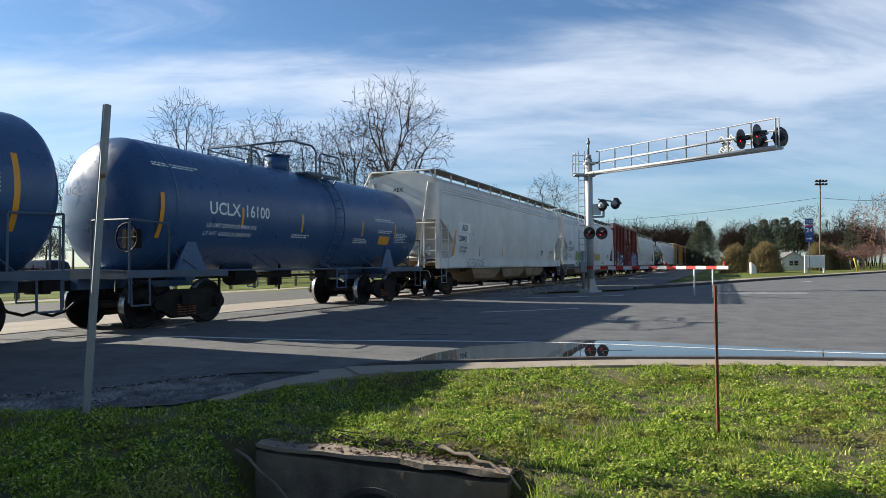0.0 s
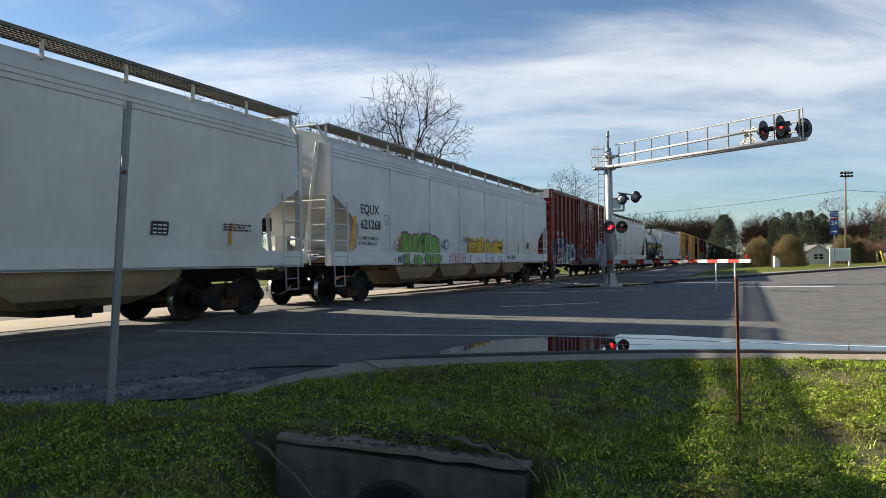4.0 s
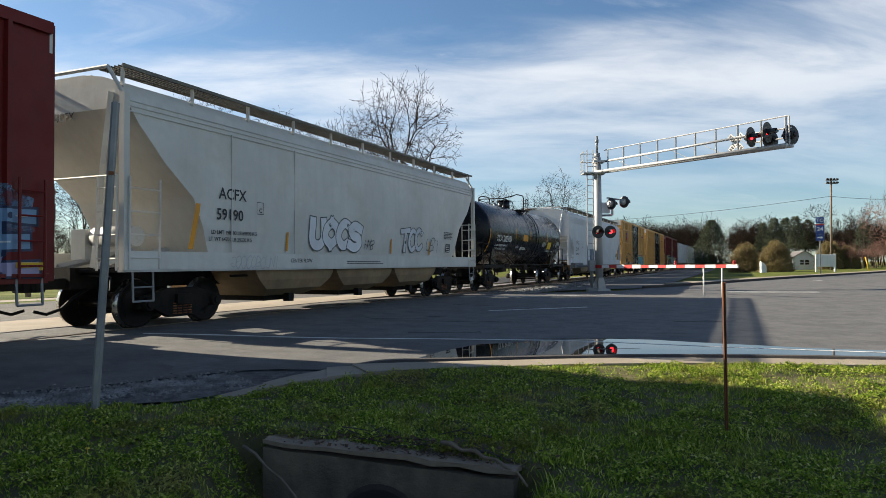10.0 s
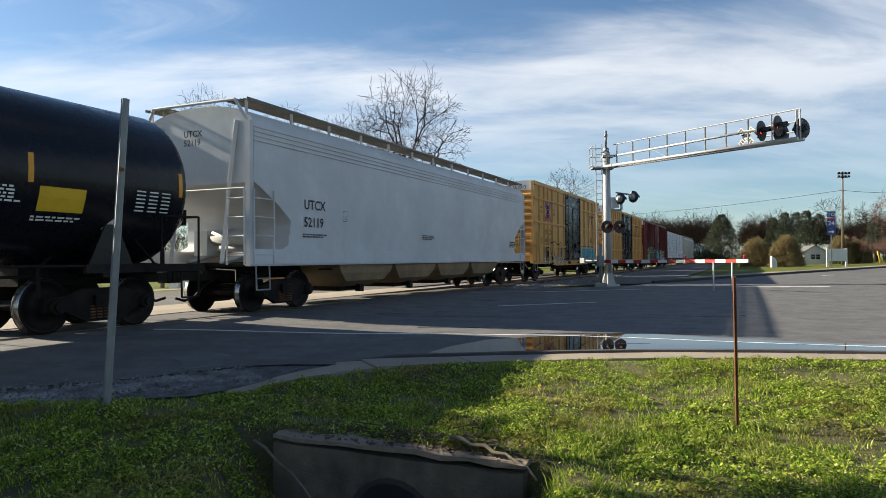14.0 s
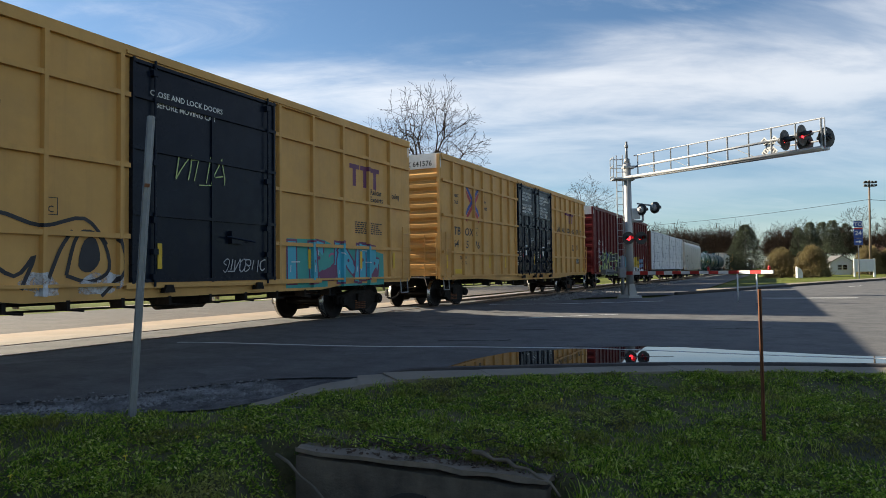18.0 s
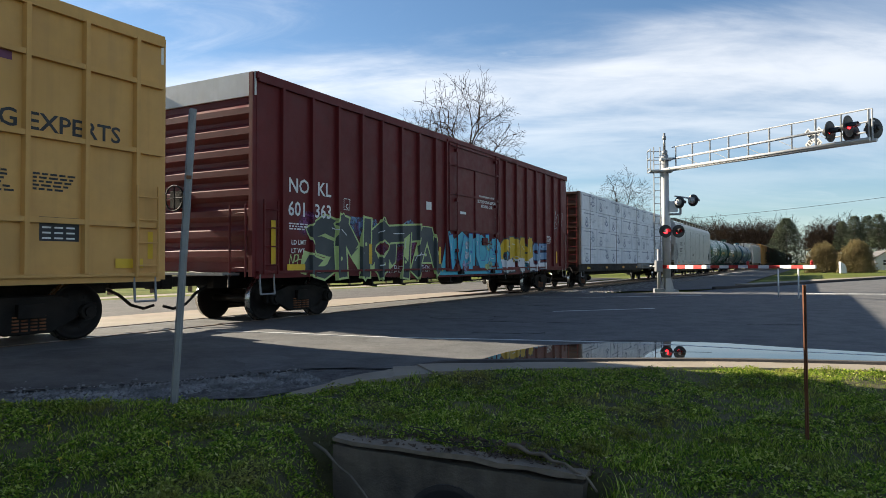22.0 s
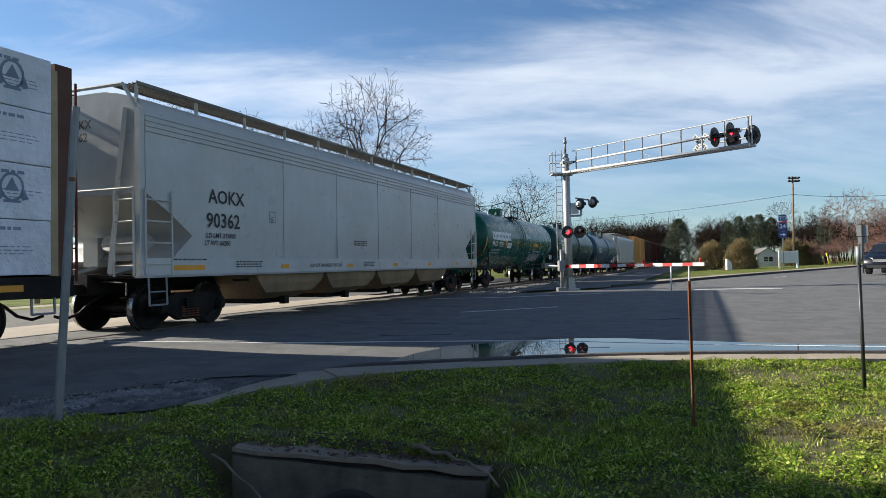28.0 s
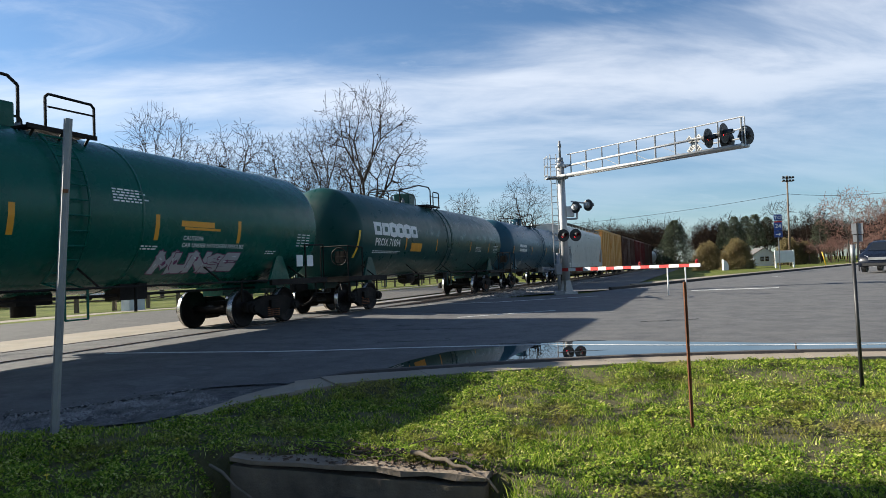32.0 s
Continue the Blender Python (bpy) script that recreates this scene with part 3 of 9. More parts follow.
def ribbon(name, centre, wide, z0, z1, mat, label, category, round_top=0.0, parent=None, taper=0):
    """A raised band along a line on the ground."""
    bm = B()
    rows = []
    for i, (x, y) in enumerate(centre):
        a, b = centre[max(0, i - 1)], centre[min(len(centre) - 1, i + 1)]
        t = Vector((b[0] - a[0], b[1] - a[1], 0)).normalized()
        n = Vector((-t.y, t.x, 0))
        h = height(x, y) - (0.085 * (1 - smooth(0, taper, i)) if taper else 0)
        c = Vector((x, y, h))
        rows.append([bm.verts.new(c + n * wide / 2 + Vector((0, 0, z0))), bm.verts.new(c + n * wide / 2 + Vector((0, 0, z1 - round_top))),
                     bm.verts.new(c + n * (wide / 2 - round_top) + Vector((0, 0, z1))), bm.verts.new(c - n * (wide / 2 - round_top) + Vector((0, 0, z1))),
                     bm.verts.new(c - n * wide / 2 + Vector((0, 0, z1 - round_top))), bm.verts.new(c - n * wide / 2 + Vector((0, 0, z0)))])
    for a, b in zip(rows, rows[1:]):
        for k in range(5):
            bm.faces.new((a[k], a[k + 1], b[k + 1], b[k]))
    bm.faces.new(rows[0])
    bm.faces.new(rows[-1][::-1])
    ob = new(name, mesh_of(name, bm, mat))
    ob.parent = parent
    return tagged(ob, label, category, kind="" if parent else "structure")


def fine(points, n=6):
    out = []
    for i in range(len(points) - 1):
        p = [Vector((*points[max(0, min(len(points) - 1, i + k))], 0)) for k in (-1, 0, 1, 2)]
        for k in range(n):
            t = k / n
            q = 0.5 * ((2 * p[1]) + (p[2] - p[0]) * t + (2 * p[0] - 5 * p[1] + 4 * p[2] - p[3]) * t * t + (3 * p[1] - p[0] - 3 * p[2] + p[3]) * t ** 3)
            out.append((q.x, q.y))
    return out + [points[-1]]


NEAR_KERB = fine([(-1.5, 8.12), (-0.85, 8.35), (0.1, 8.5), (1.1, 8.66), (2.3, 8.76), (3.9, 8.7), (5.5, 8.45), (8.4, 7.8), (13, 6.5), (25, 2.6)])
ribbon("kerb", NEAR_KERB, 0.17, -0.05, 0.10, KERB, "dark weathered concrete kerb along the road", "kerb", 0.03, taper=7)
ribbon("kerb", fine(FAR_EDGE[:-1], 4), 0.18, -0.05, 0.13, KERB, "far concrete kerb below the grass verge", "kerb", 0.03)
# footway behind the near kerb, in slabs
SIDEWALK_IN = fine([(-2.1, 6.45), (-1.7, 7.1), (-0.95, 7.6), (0.1, 7.9), (1.15, 8.1), (2.35, 8.2), (4.0, 8.12), (5.6, 7.88), (8.6, 7.2), (13.2, 5.9), (25, 2.0)])
pavement_near = thing("pavement", "worn concrete footway in cracked slabs", "pavement", kind="structure")
for i in range(0, len(SIDEWALK_IN) - 3, 3):
    b1 = [Vector((*SIDEWALK_IN[k], 0)) for k in (i, i + 1, i + 2, i + 3)]
    outer = [Vector((*min(NEAR_KERB, key=lambda q: (q[0] - p.x) ** 2 + (q[1] - p.y) ** 2), 0)) for p in b1]
    if i < 9:
        lerp = [(-2.3, 6.5), (-2.22, 6.7), (-2.1, 6.95), (-2.0, 7.2), (-1.9, 7.45), (-1.75, 7.75), (-1.5, 8.05), (-1.15, 8.2), (-0.85, 8.3), (-0.5, 8.36)]
        outer = [Vector((*lerp[k], 0)) for k in (i, i + 1, i + 2, i + 3)]
    bm = B()
    q = [p.lerp(o, 0.004) for p, o in zip(b1, outer)] + [p.lerp(o, 0.91) for p, o in zip(b1, outer)][::-1]
    q[0], q[-1] = q[0].lerp(q[1], 0.02), q[-1].lerp(q[-2], 0.02)
    slab(bm, [(p.x, p.y) for p in q], -0.25, -0.066 + 0.058 * min(1, i / 12) + random.uniform(-0.004, 0.004))
    part("slab", bm, CONCRETE, pavement_near)
ribbon("footway", [(p[0] - 0.8, p[1] + 1.0) for p in fine(FAR_EDGE[:-2], 4)], 1.3, -0.05, 0.09, CONCRETE, "pale footway behind the far kerb", "pavement")


patch("shoulder", [(-6.2, 6.05), (-6.6, 9.0), (-4.6, 11.6), (-1.4, 11.5), (0.5, 11.3), (2.1, 10.98), (4.2, 10.13), (6.1, 9.5), (9, 8.73), (14, 7.4), (13, 6.62), (8.4, 7.9), (5.5, 8.55), (3.9, 8.8), (2.3, 8.85), (1.1, 8.75), (0.1, 8.6), (-0.85, 8.46), (-1.6, 8.3), (-2.3, 8.3), (-3.0, 7.85), (-3.7, 7.2), (-4.4, 6.75)], ASPHALT_OLD, 0.002, "older pale asphalt between the line and the kerb", "road", 1.2)


def painted(points, wide, label):
    ribbon("road_line", points, wide, 0.001, 0.0065, LINE, label, "road marking")


painted(fine([(-5.4, 11.85), (-1.4, 11.62), (0.5, 11.42), (2.1, 11.1), (4.2, 10.25), (6.1, 9.62), (9, 8.85), (14, 7.5), (26, 3.6)]), 0.075, "thin white edge line on the asphalt")
painted([(11.4, 28.2), (14.4, 26.8)], 0.45, "white stop line before the crossing gate")
painted([(0.3, 25.6), (3.0, 25.9), (7.2, 27.3)], 0.12, "worn white line on the crossing")
painted([(1.0, 18.3), (3.9, 19.7)], 0.10, "faint worn lane line")
painted([(20, 38.0), (40, 54)], 0.12, "white lane line up the road")


def tar(points, wide=0.03):
    ribbon("road_crack", points, wide, 0.001, 0.0065, BLACK, "dark tar-filled crack in the asphalt", "crack")


for k in range(9):
    rnd = random.Random(k + 40)
    x, y = rnd.uniform(-5, 6), rnd.uniform(9.8, 22)
    pts = [(x, y)]
    for _ in range(rnd.randint(5, 10)):
        x, y = x + rnd.uniform(-0.1, 0.5), y + rnd.uniform(-0.16, 0.18)
        pts.append((x, y))
    tar(pts, 0.02)
tar([(-6.6, 5.55), (-5.4, 6.15), (-4.4, 6.74), (-3.9, 7.05), (-3.4, 7.42), (-3.0, 7.82), (-2.5, 8.16), (-2.0, 8.26), (-1.5, 8.26)], 0.035)

# the puddle along the kerb
patch("puddle", [(-0.75, 8.62), (-0.45, 9.2), (-0.15, 9.9), (0.4, 10.7), (1.6, 11.25), (2.6, 11.45), (3.3, 11.3), (4.0, 10.85), (4.6, 10.55), (5.3, 10.15), (6.5, 9.75), (8.5, 9.15), (11, 8.35),
                 (11, 7.3), (8.4, 7.92), (5.5, 8.57), (3.9, 8.81), (2.3, 8.87), (1.1, 8.77), (0.1, 8.61)], WATER, 0.0042, "shallow clear puddle along the kerb", "puddle", 4)


def rails():
    for side in (-0.7535, 0.7535):
        bm = B()
        for a, b in ((-60, 60), (60, 700)):
            c = -TRACK + side
            for w, z0, z1 in ((0.073, -0.045, 0), (0.02, -0.13, -0.045), (0.14, -0.16, -0.13)):
                v = []
                for al in (a, b):
                    for ss, zz in ((-w / 2, z0), (w / 2, z0), (w / 2, z1), (-w / 2, z1)):
                        v.append(bm.verts.new(at(al, c + ss, zz)))
                for f in ((0, 1, 5, 4), (1, 2, 6, 5), (2, 3, 7, 6), (3, 0, 4, 7), (3, 2, 1, 0), (4, 5, 6, 7)):
                    bm.faces.new([v[i] for i in f])
        tagged(new("rail", mesh_of("rail", bm, RAIL)), "worn steel rail of the crossing track", "rail", "rails of the track", "structure")
    bm = B()
    box(bm, -0.11, 0.11, -1.3, 1.3, -0.3, -0.10)
    tie = mesh_of("tie", bm, TIE)
    bed = thing("crossties", "dark creosoted wooden ties in the stone bed", "railway tie", kind="structure")
    for k in range(120):
        part("tie", tie, TIE, bed, m=Matrix.Translation(at(28 + k * 0.55, -TRACK)) @ pose(0, 0, 0.02, 0, 0, TURN))
    # stones of the bed, thrown loosely along the shoulder
    rnd = np.random.default_rng(5)
    n = 5200
    al = 27.5 + rnd.random(n) ** 1.7 * 40
    asd = -8.2 - rnd.random(n) * 2.6 + rnd.normal(0, 0.15, n)
    verts, faces = [], []
    octa = [(1, 0, 0), (0, 1, 0), (-1, 0, 0), (0, -1, 0), (0, 0, 1)]
    for i in range(n):
        p, s = at(al[i], asd[i]), 0.025 + 0.035 * rnd.random()
        p.z = height(p.x, p.y) - 0.04 + 0.02 * rnd.random()
        b = len(verts)
        for o in octa:
            j = rnd.uniform(0.6, 1.3, 3) * s
            verts.append((p.x + o[0] * j[0], p.y + o[1] * j[1], p.z + o[2] * j[2]))
        faces += [(b, b + 1, b + 4), (b + 1, b + 2, b + 4), (b + 2, b + 3, b + 4), (b + 3, b, b + 4)]
    sheet("ballast", verts, faces, BALLAST, label="loose grey ballast stones beside the track", category="gravel", kind="stuff")


rails()


def loose_stones():
    """Broken asphalt and stones along the crumbled edge of the road."""
    rnd = np.random.default_rng(15)
    verts, faces = [], []
    octa = [(1, 0, 0), (0, 1, 0), (-1, 0, 0), (0, -1, 0), (0, 0, 0.8)]
    line = [(-7.0, 4.9), (-5.6, 5.65), (-4.2, 6.4), (-3.2, 7.05), (-2.4, 7.7)]
    for i in range(5200):
        f = rnd.random() * 3.999
        k = int(f)
        a, b = line[k], line[k + 1]
        x, y = a[0] + (b[0] - a[0]) * (f - k), a[1] + (b[1] - a[1]) * (f - k)
        off = rnd.normal(-0.12, 0.26)
        x, y = x - off * 0.5, y + off * 0.85
        sz = 0.008 + 0.022 * rnd.random() ** 2
        z = height(x, y) + 0.012
        b0 = len(verts)
        for o in octa:
            j = rnd.uniform(0.6, 1.3, 3) * sz
            verts.append((x + o[0] * j[0], y + o[1] * j[1], z + o[2] * j[2]))
        faces += [(b0, b0 + 1, b0 + 4), (b0 + 1, b0 + 2, b0 + 4), (b0 + 2, b0 + 3, b0 + 4), (b0 + 3, b0, b0 + 4)]
    sheet("loose_gravel", verts, faces, BALLAST, label="loose stones and broken asphalt at the road's edge", category="gravel", kind="stuff")


loose_stones()


# ---- lawn with the ditch and the culvert ----
def lawn_height(x, y):
    z = -0.075 - 0.07 * smooth(7.5, 4.5, y) - 0.25 * smooth(4.6, 0.5, y)
    z += 0.10 * smooth(-1.5, -3.0, x) * smooth(3.5, 5.2, y) * smooth(6.4, 5.6, y)
    z += 0.05 * noise.noise(Vector((x * 0.7, y * 0.7, 0))) + 0.025 * noise.noise(Vector((x * 2.3, y * 2.3, 4))) + 0.016 * noise.noise(Vector((x * 6.5, y * 6.5, 3)))
    z += 0.03 * smooth(7.2, 7.9, y)
    # the ditch that runs from the pipe towards the camera
    ditch = smooth(-1.75, -1.0, x - 0.16 * (4.7 - y)) * smooth(0.75, -0.05, x + 0.3 * (4.4 - y))
    face = 4.99 - 0.384 * (x + 1.35)
    z -= 0.85 * ditch * smooth(face + 0.15, face + 0.04, y) * (1 - 0.25 * smooth(3.6, 1, y))
    z += 0.05 * smooth(-2.0, -1.3, x) * smooth(1.0, 0.3, x) * smooth(4.0, 4.9, y) * smooth(6.2, 5.2, y)
    return z


def lawn_inside(x, y):
    if y > 8.6 or x > 16 or x < -14:
        return False
    line = [(-14, -0.9), (-6, 5.05), (-3.6, 5.95), (-2.5, 6.2), (-2.1, 6.5), (-1.7, 7.14), (-0.95, 7.64), (0.1, 7.94), (1.15, 8.14), (2.35, 8.24), (4.0, 8.16), (5.6, 7.92), (8.6, 7.24), (13.2, 5.92), (17, 4.5)]
    for a, b in zip(line, line[1:]):
        if a[0] <= x <= b[0]:
            return y < a[1] + (b[1] - a[1]) * (x - a[0]) / (b[0] - a[0])
    return False


def lawn():
    xs = np.concatenate([np.arange(-14, -6, 0.5), np.arange(-6, 7.5, 0.09), np.arange(7.5, 16.1, 0.5)])
    ys = np.concatenate([np.arange(-6, 2.4, 0.4), np.arange(2.4, 8.6, 0.075)])
    verts, keep = [], {}
    for j, y in enumerate(ys):
        for i, x in enumerate(xs):
            keep[i, j] = len(verts)
            inside = lawn_inside(x, y)
            verts.append((x, y, lawn_height(x, y) if inside else -0.34))
    faces = []
    for j in range(len(ys) - 1):
        for i in range(len(xs) - 1):
            q = (keep[i, j], keep[i + 1, j], keep[i + 1, j + 1], keep[i, j + 1])
            if any(lawn_inside(xs[i + a], ys[j + b]) for a in (0, 1) for b in (0, 1)):
                faces.append(q)
    ob = sheet("lawn", verts, faces, SOIL, label="rough grass bank with bare patches beside the road", category="lawn", kind="structure")
    ob.data.polygons.foreach_set("use_smooth", [True] * len(faces))


lawn()


def blades(name, count, seed, tall, wide, region, label, clump=0.0, mat=None):
    """Grass as single bent blades, thicker near the camera."""
    rnd = np.random.default_rng(seed)
    co, made = [], 0
    while made < count:
        x, y = rnd.uniform(region[0], region[1]), region[2] + (region[3] - region[2]) * rnd.random() ** 1.25
        if not lawn_inside(x, y + 0.03):
            continue
        face = 4.99 - 0.384 * (x + 1.35)
        if -1.2 < x < 0.2 and face - 0.75 < y < face + 0.14:
            continue
        patchy = noise.noise(Vector((x * 0.9, y * 0.9, 9)))
        tuft = noise.noise(Vector((x * 6.5, y * 6.5, 3)))
        if tuft < -0.12 and rnd.random() < 0.7:
            continue
        if patchy < -0.18 and rnd.random() < 0.55 + clump:
            continue
        if clump and patchy < 0.16:
            continue
        z = lawn_height(x, y) - 0.01
        h, w, a = tall * rnd.uniform(0.45, 1.25) * (1 + 0.5 * max(0, patchy)) * (1 + 0.9 * max(0, tuft)), wide * rnd.uniform(0.6, 1.3), rnd.uniform(0, math.tau)
        lean, b = rnd.uniform(0.25, 0.95) * h, rnd.uniform(0, math.tau)
        dx, dy = math.cos(a) * w, math.sin(a) * w
        lx, ly = math.cos(b) * lean, math.sin(b) * lean
        co += [x - dx, y - dy, z, x + dx, y + dy, z, x + dx * 0.7 + lx * 0.45, y + dy * 0.7 + ly * 0.45, z + h * 0.62, x - dx * 0.7 + lx * 0.45, y - dy * 0.7 + ly * 0.45, z + h * 0.62, x + lx, y + ly, z + h * 0.92]
        made += 1
    me = bpy.data.meshes.new(name)
    n = made
    me.vertices.add(5 * n)
    me.vertices.foreach_set("co", np.array(co, np.float32))
    base = (np.arange(n) * 5)[:, None]
    loops = np.hstack([base + k for k in (0, 1, 2, 3)] + [base + k for k in (3, 2, 4)])
    me.loops.add(7 * n)
    me.loops.foreach_set("vertex_index", loops.ravel().astype(np.int32))
    me.polygons.add(2 * n)
    me.polygons.foreach_set("loop_start", np.stack([np.arange(n) * 7, np.arange(n) * 7 + 4], 1).ravel().astype(np.int32))
    me.update(calc_edges=True)
    me.validate()
    me.materials.append(mat or GRASS)
    tagged(new(name, me), label, "grass", kind="stuff")


def leafy(name, count, seed, label):
    """Small flat leaves close to the soil, in drifts."""
    rnd = np.random.default_rng(seed)
    verts, faces, made = [], [], 0
    while made < count:
        x, y = rnd.uniform(-6, 7), 2.8 + 5.6 * rnd.random() ** 1.3
        if not lawn_inside(x, y + 0.03) or noise.noise(Vector((x * 1.3, y * 1.3, 30))) < -0.05 - 0.25 * rnd.random():
            continue
        face = 4.99 - 0.384 * (x + 1.35)
        if -1.2 < x < 0.2 and face - 0.75 < y < face + 0.16:
            continue
        tuft = noise.noise(Vector((x * 5.5, y * 5.5, 13)))
        if tuft < 0.0 and rnd.random() < 0.8:
            continue
        z = lawn_height(x, y) + rnd.uniform(0.004, 0.035 + 0.07 * max(0, tuft))
        a, s, t = rnd.uniform(0, math.tau), rnd.uniform(0.006, 0.016), rnd.uniform(-0.9, 0.9)
        b = len(verts)
        for k, r in ((0, 1.0), (1.3, 0.75), (3.14, 0.9), (-1.3, 0.75)):
            verts.append((x + s * r * math.cos(a + k), y + s * r * math.sin(a + k), z + s * r * t * math.cos(k)))
        faces.append((b, b + 1, b + 2, b + 3))
        made += 1
    sheet(name, verts, faces, GRASS, label=label, category="weeds", kind="stuff")


blades("grass", 170000, 3, 0.036, 0.0042, (-6.5, 7.5, 2.6, 8.45), "short uneven spring grass on the bank")
leafy("clover", 170000, 6, "low broad-leaved weeds among the grass")
blades("grass", 6000, 4, 0.075, 0.0032, (-6.5, 7.5, 2.6, 8.4), "taller tufts of grass on the bank", 0.3)

# ---- the train: local x runs back along it, the near side is at -y, z is up from the rail ----
WR = 0.457


def truck_meshes():
    bm = B()
    box(bm, -0.2, 0.2, -1.15, 1.15, 0.42, 0.62)
    rod(bm, (0, 0, 0.6), (0, 0, 0.8), 0.2, 12)
    bolster = mesh_of("bolster", bm, IRON)
    bm = B()
    prism(bm, [(-1.08, 0.36), (-1.08, 0.60), (-0.72, 0.62), (-0.42, 0.74), (0.42, 0.74), (0.72, 0.62), (1.08, 0.60), (1.08, 0.36), (0.76, 0.40), (0.34, 0.17), (-0.34, 0.17), (-0.76, 0.40)], -0.07, 0.07)
    bevel(bm, 0.018, 1)
    for x in (-0.89, 0.89):
        rod(bm, (x, -0.16, 0.457), (x, 0.02, 0.457), 0.13, 12)
        rod(bm, (x, -0.20, 0.457), (x, -0.16, 0.457), 0.085, 8)
    side = mesh_of("sideframe", bm, IRON)
    bm = B()
    for x in (-0.2, -0.07, 0.07, 0.2):
        for k in range(5):
            rod(bm, (x, -0.05, 0.22 + k * 0.05), (x, -0.05, 0.245 + k * 0.05), 0.058, 8)
    spring = mesh_of("springs", bm, RUST)
    bm = B()
    rod(bm, (0, -1.0, 0), (0, 1.0, 0), 0.085, 10)
    for s in (-1, 1):
        prof = [(0.68, 0.0), (0.68, 0.14), (0.70, 0.17), (0.705, 0.36), (0.685, 0.39), (0.685, 0.484), (0.715, 0.484), (0.73, 0.458), (0.82, 0.455), (0.825, 0.40), (0.775, 0.37), (0.765, 0.18), (0.83, 0.14), (0.83, 0.0)]
        n = 32
        rings = [[bm.verts.new((r * math.cos(k * math.tau / n), s * y, r * math.sin(k * math.tau / n))) for k in range(n)] if r > 0 else [bm.verts.new((0, s * y, 0))] for y, r in prof]
        for i, (a, b) in enumerate(zip(rings, rings[1:])):
            for k in range(n):
                j = (k + 1) % n
                loop = [a[k % len(a)], a[j % len(a)], b[j % len(b)], b[k % len(b)]]
                loop = [v for q, v in enumerate(loop) if v not in loop[:q]]
                f = bm.faces.new(loop)
                f.smooth = True
                f.material_index = 1 if i in (6, 7) else 0
        for k in range(6):
            a = k * math.tau / 6
            rod(bm, (0.28 * math.cos(a), s * 0.772, 0.28 * math.sin(a)), (0.28 * math.cos(a), s * 0.78, 0.28 * math.sin(a)), 0.03, 6)
    wheel = mesh_of("wheelset", bm, [WHEEL, TREAD])
    bm = B()
    pipe(bm, [(-0.5, -0.9, 0.45), (-0.42, -0.9, 0.3), (-0.42, 0.9, 0.3), (-0.5, 0.9, 0.45)], 0.04)
    pipe(bm, [(0.5, -0.9, 0.45), (0.42, -0.9, 0.3), (0.42, 0.9, 0.3), (0.5, 0.9, 0.45)], 0.04)
    brake = mesh_of("brake_beam", bm, IRON)
    return bolster, side, spring, wheel, brake


TRUCK = truck_meshes()
WHEELSETS, CARS = [], []


def truck(x, car):
    t = part("truck", TRUCK[0], IRON, car, "grimy black freight truck", Matrix.Translation((x, 0, 0)))
    for s in (-1, 1):
        part("sideframe", TRUCK[1], IRON, t, m=pose(0, s * 1.0, 0, 0, 0, 0 if s < 0 else 180))
        part("spring", TRUCK[2], RUST, t, m=pose(0, s * 1.0, 0, 0, 0, 0 if s < 0 else 180))["kind"] = "stuff"
    part("brake_beam", TRUCK[4], IRON, t)
    for d in (-0.89, 0.89):
        WHEELSETS.append((part("wheelset", TRUCK[3], WHEEL, t, m=Matrix.Translation((d, 0, WR))), d))


def coupler_mesh():
    bm = B()
    box(bm, -0.45, 0.5, -0.11, 0.11, 0.76, 0.96)
    box(bm, -0.62, -0.42, -0.17, 0.13, 0.72, 1.0)
    box(bm, -0.72, -0.55, 0.03, 0.16, 0.74, 0.98)
    bevel(bm, 0.02, 1)
    pipe(bm, [(0.3, -0.3, 0.75), (0.0, -0.33, 0.62), (-0.25, -0.33, 0.42), (-0.5, -0.28, 0.34), (-0.68, -0.2, 0.40)], 0.03)
    pipe(bm, [(0.35, 0.25, 1.05), (0.1, -0.7, 1.0), (0.05, -1.2, 0.98), (-0.1, -1.35, 0.75)], 0.018)
    return mesh_of("coupler", bm, IRON)


COUPLER = coupler_mesh()


def car_thing(name, label, category, s0, s1):
    """A car between the coupling faces s0 and s1, counted back along the train."""
    car = thing(name, label, category, group="cars of the freight train")
    CARS.append((car, s0))
    part("coupler", COUPLER, IRON, car, m=Matrix.Translation((0.62, 0, 0)))
    part("coupler", COUPLER, IRON, car, m=Matrix.Translation((s1 - s0 - 0.62, 0, 0)) @ pose(0, 0, 0, 0, 0, 180))
    return car


def ladder(parent, x0, x1, y, z0, z1, mat, rungs, name="ladder"):
    bm = B()
    for x in (x0, x1):
        rod(bm, (x, y, z0), (x, y, z1), 0.022, 6)
    for k in range(rungs):
        z = z0 + (z1 - z0) * (k + 0.5) / rungs
        rod(bm, (x0, y, z), (x1, y, z), 0.016, 6)
    return part(name, bm, mat, parent)


def end_ladder(parent, x, y0, y1, z0, z1, mat, rungs):
    bm = B()
    for y in (y0, y1):
        rod(bm, (x, y, z0), (x, y, z1), 0.022, 6)
    for k in range(rungs):
        z = z0 + (z1 - z0) * (k + 0.5) / rungs
        rod(bm, (x, y0, z), (x, y1, z), 0.016, 6)
    return part("ladder", bm, mat, parent)


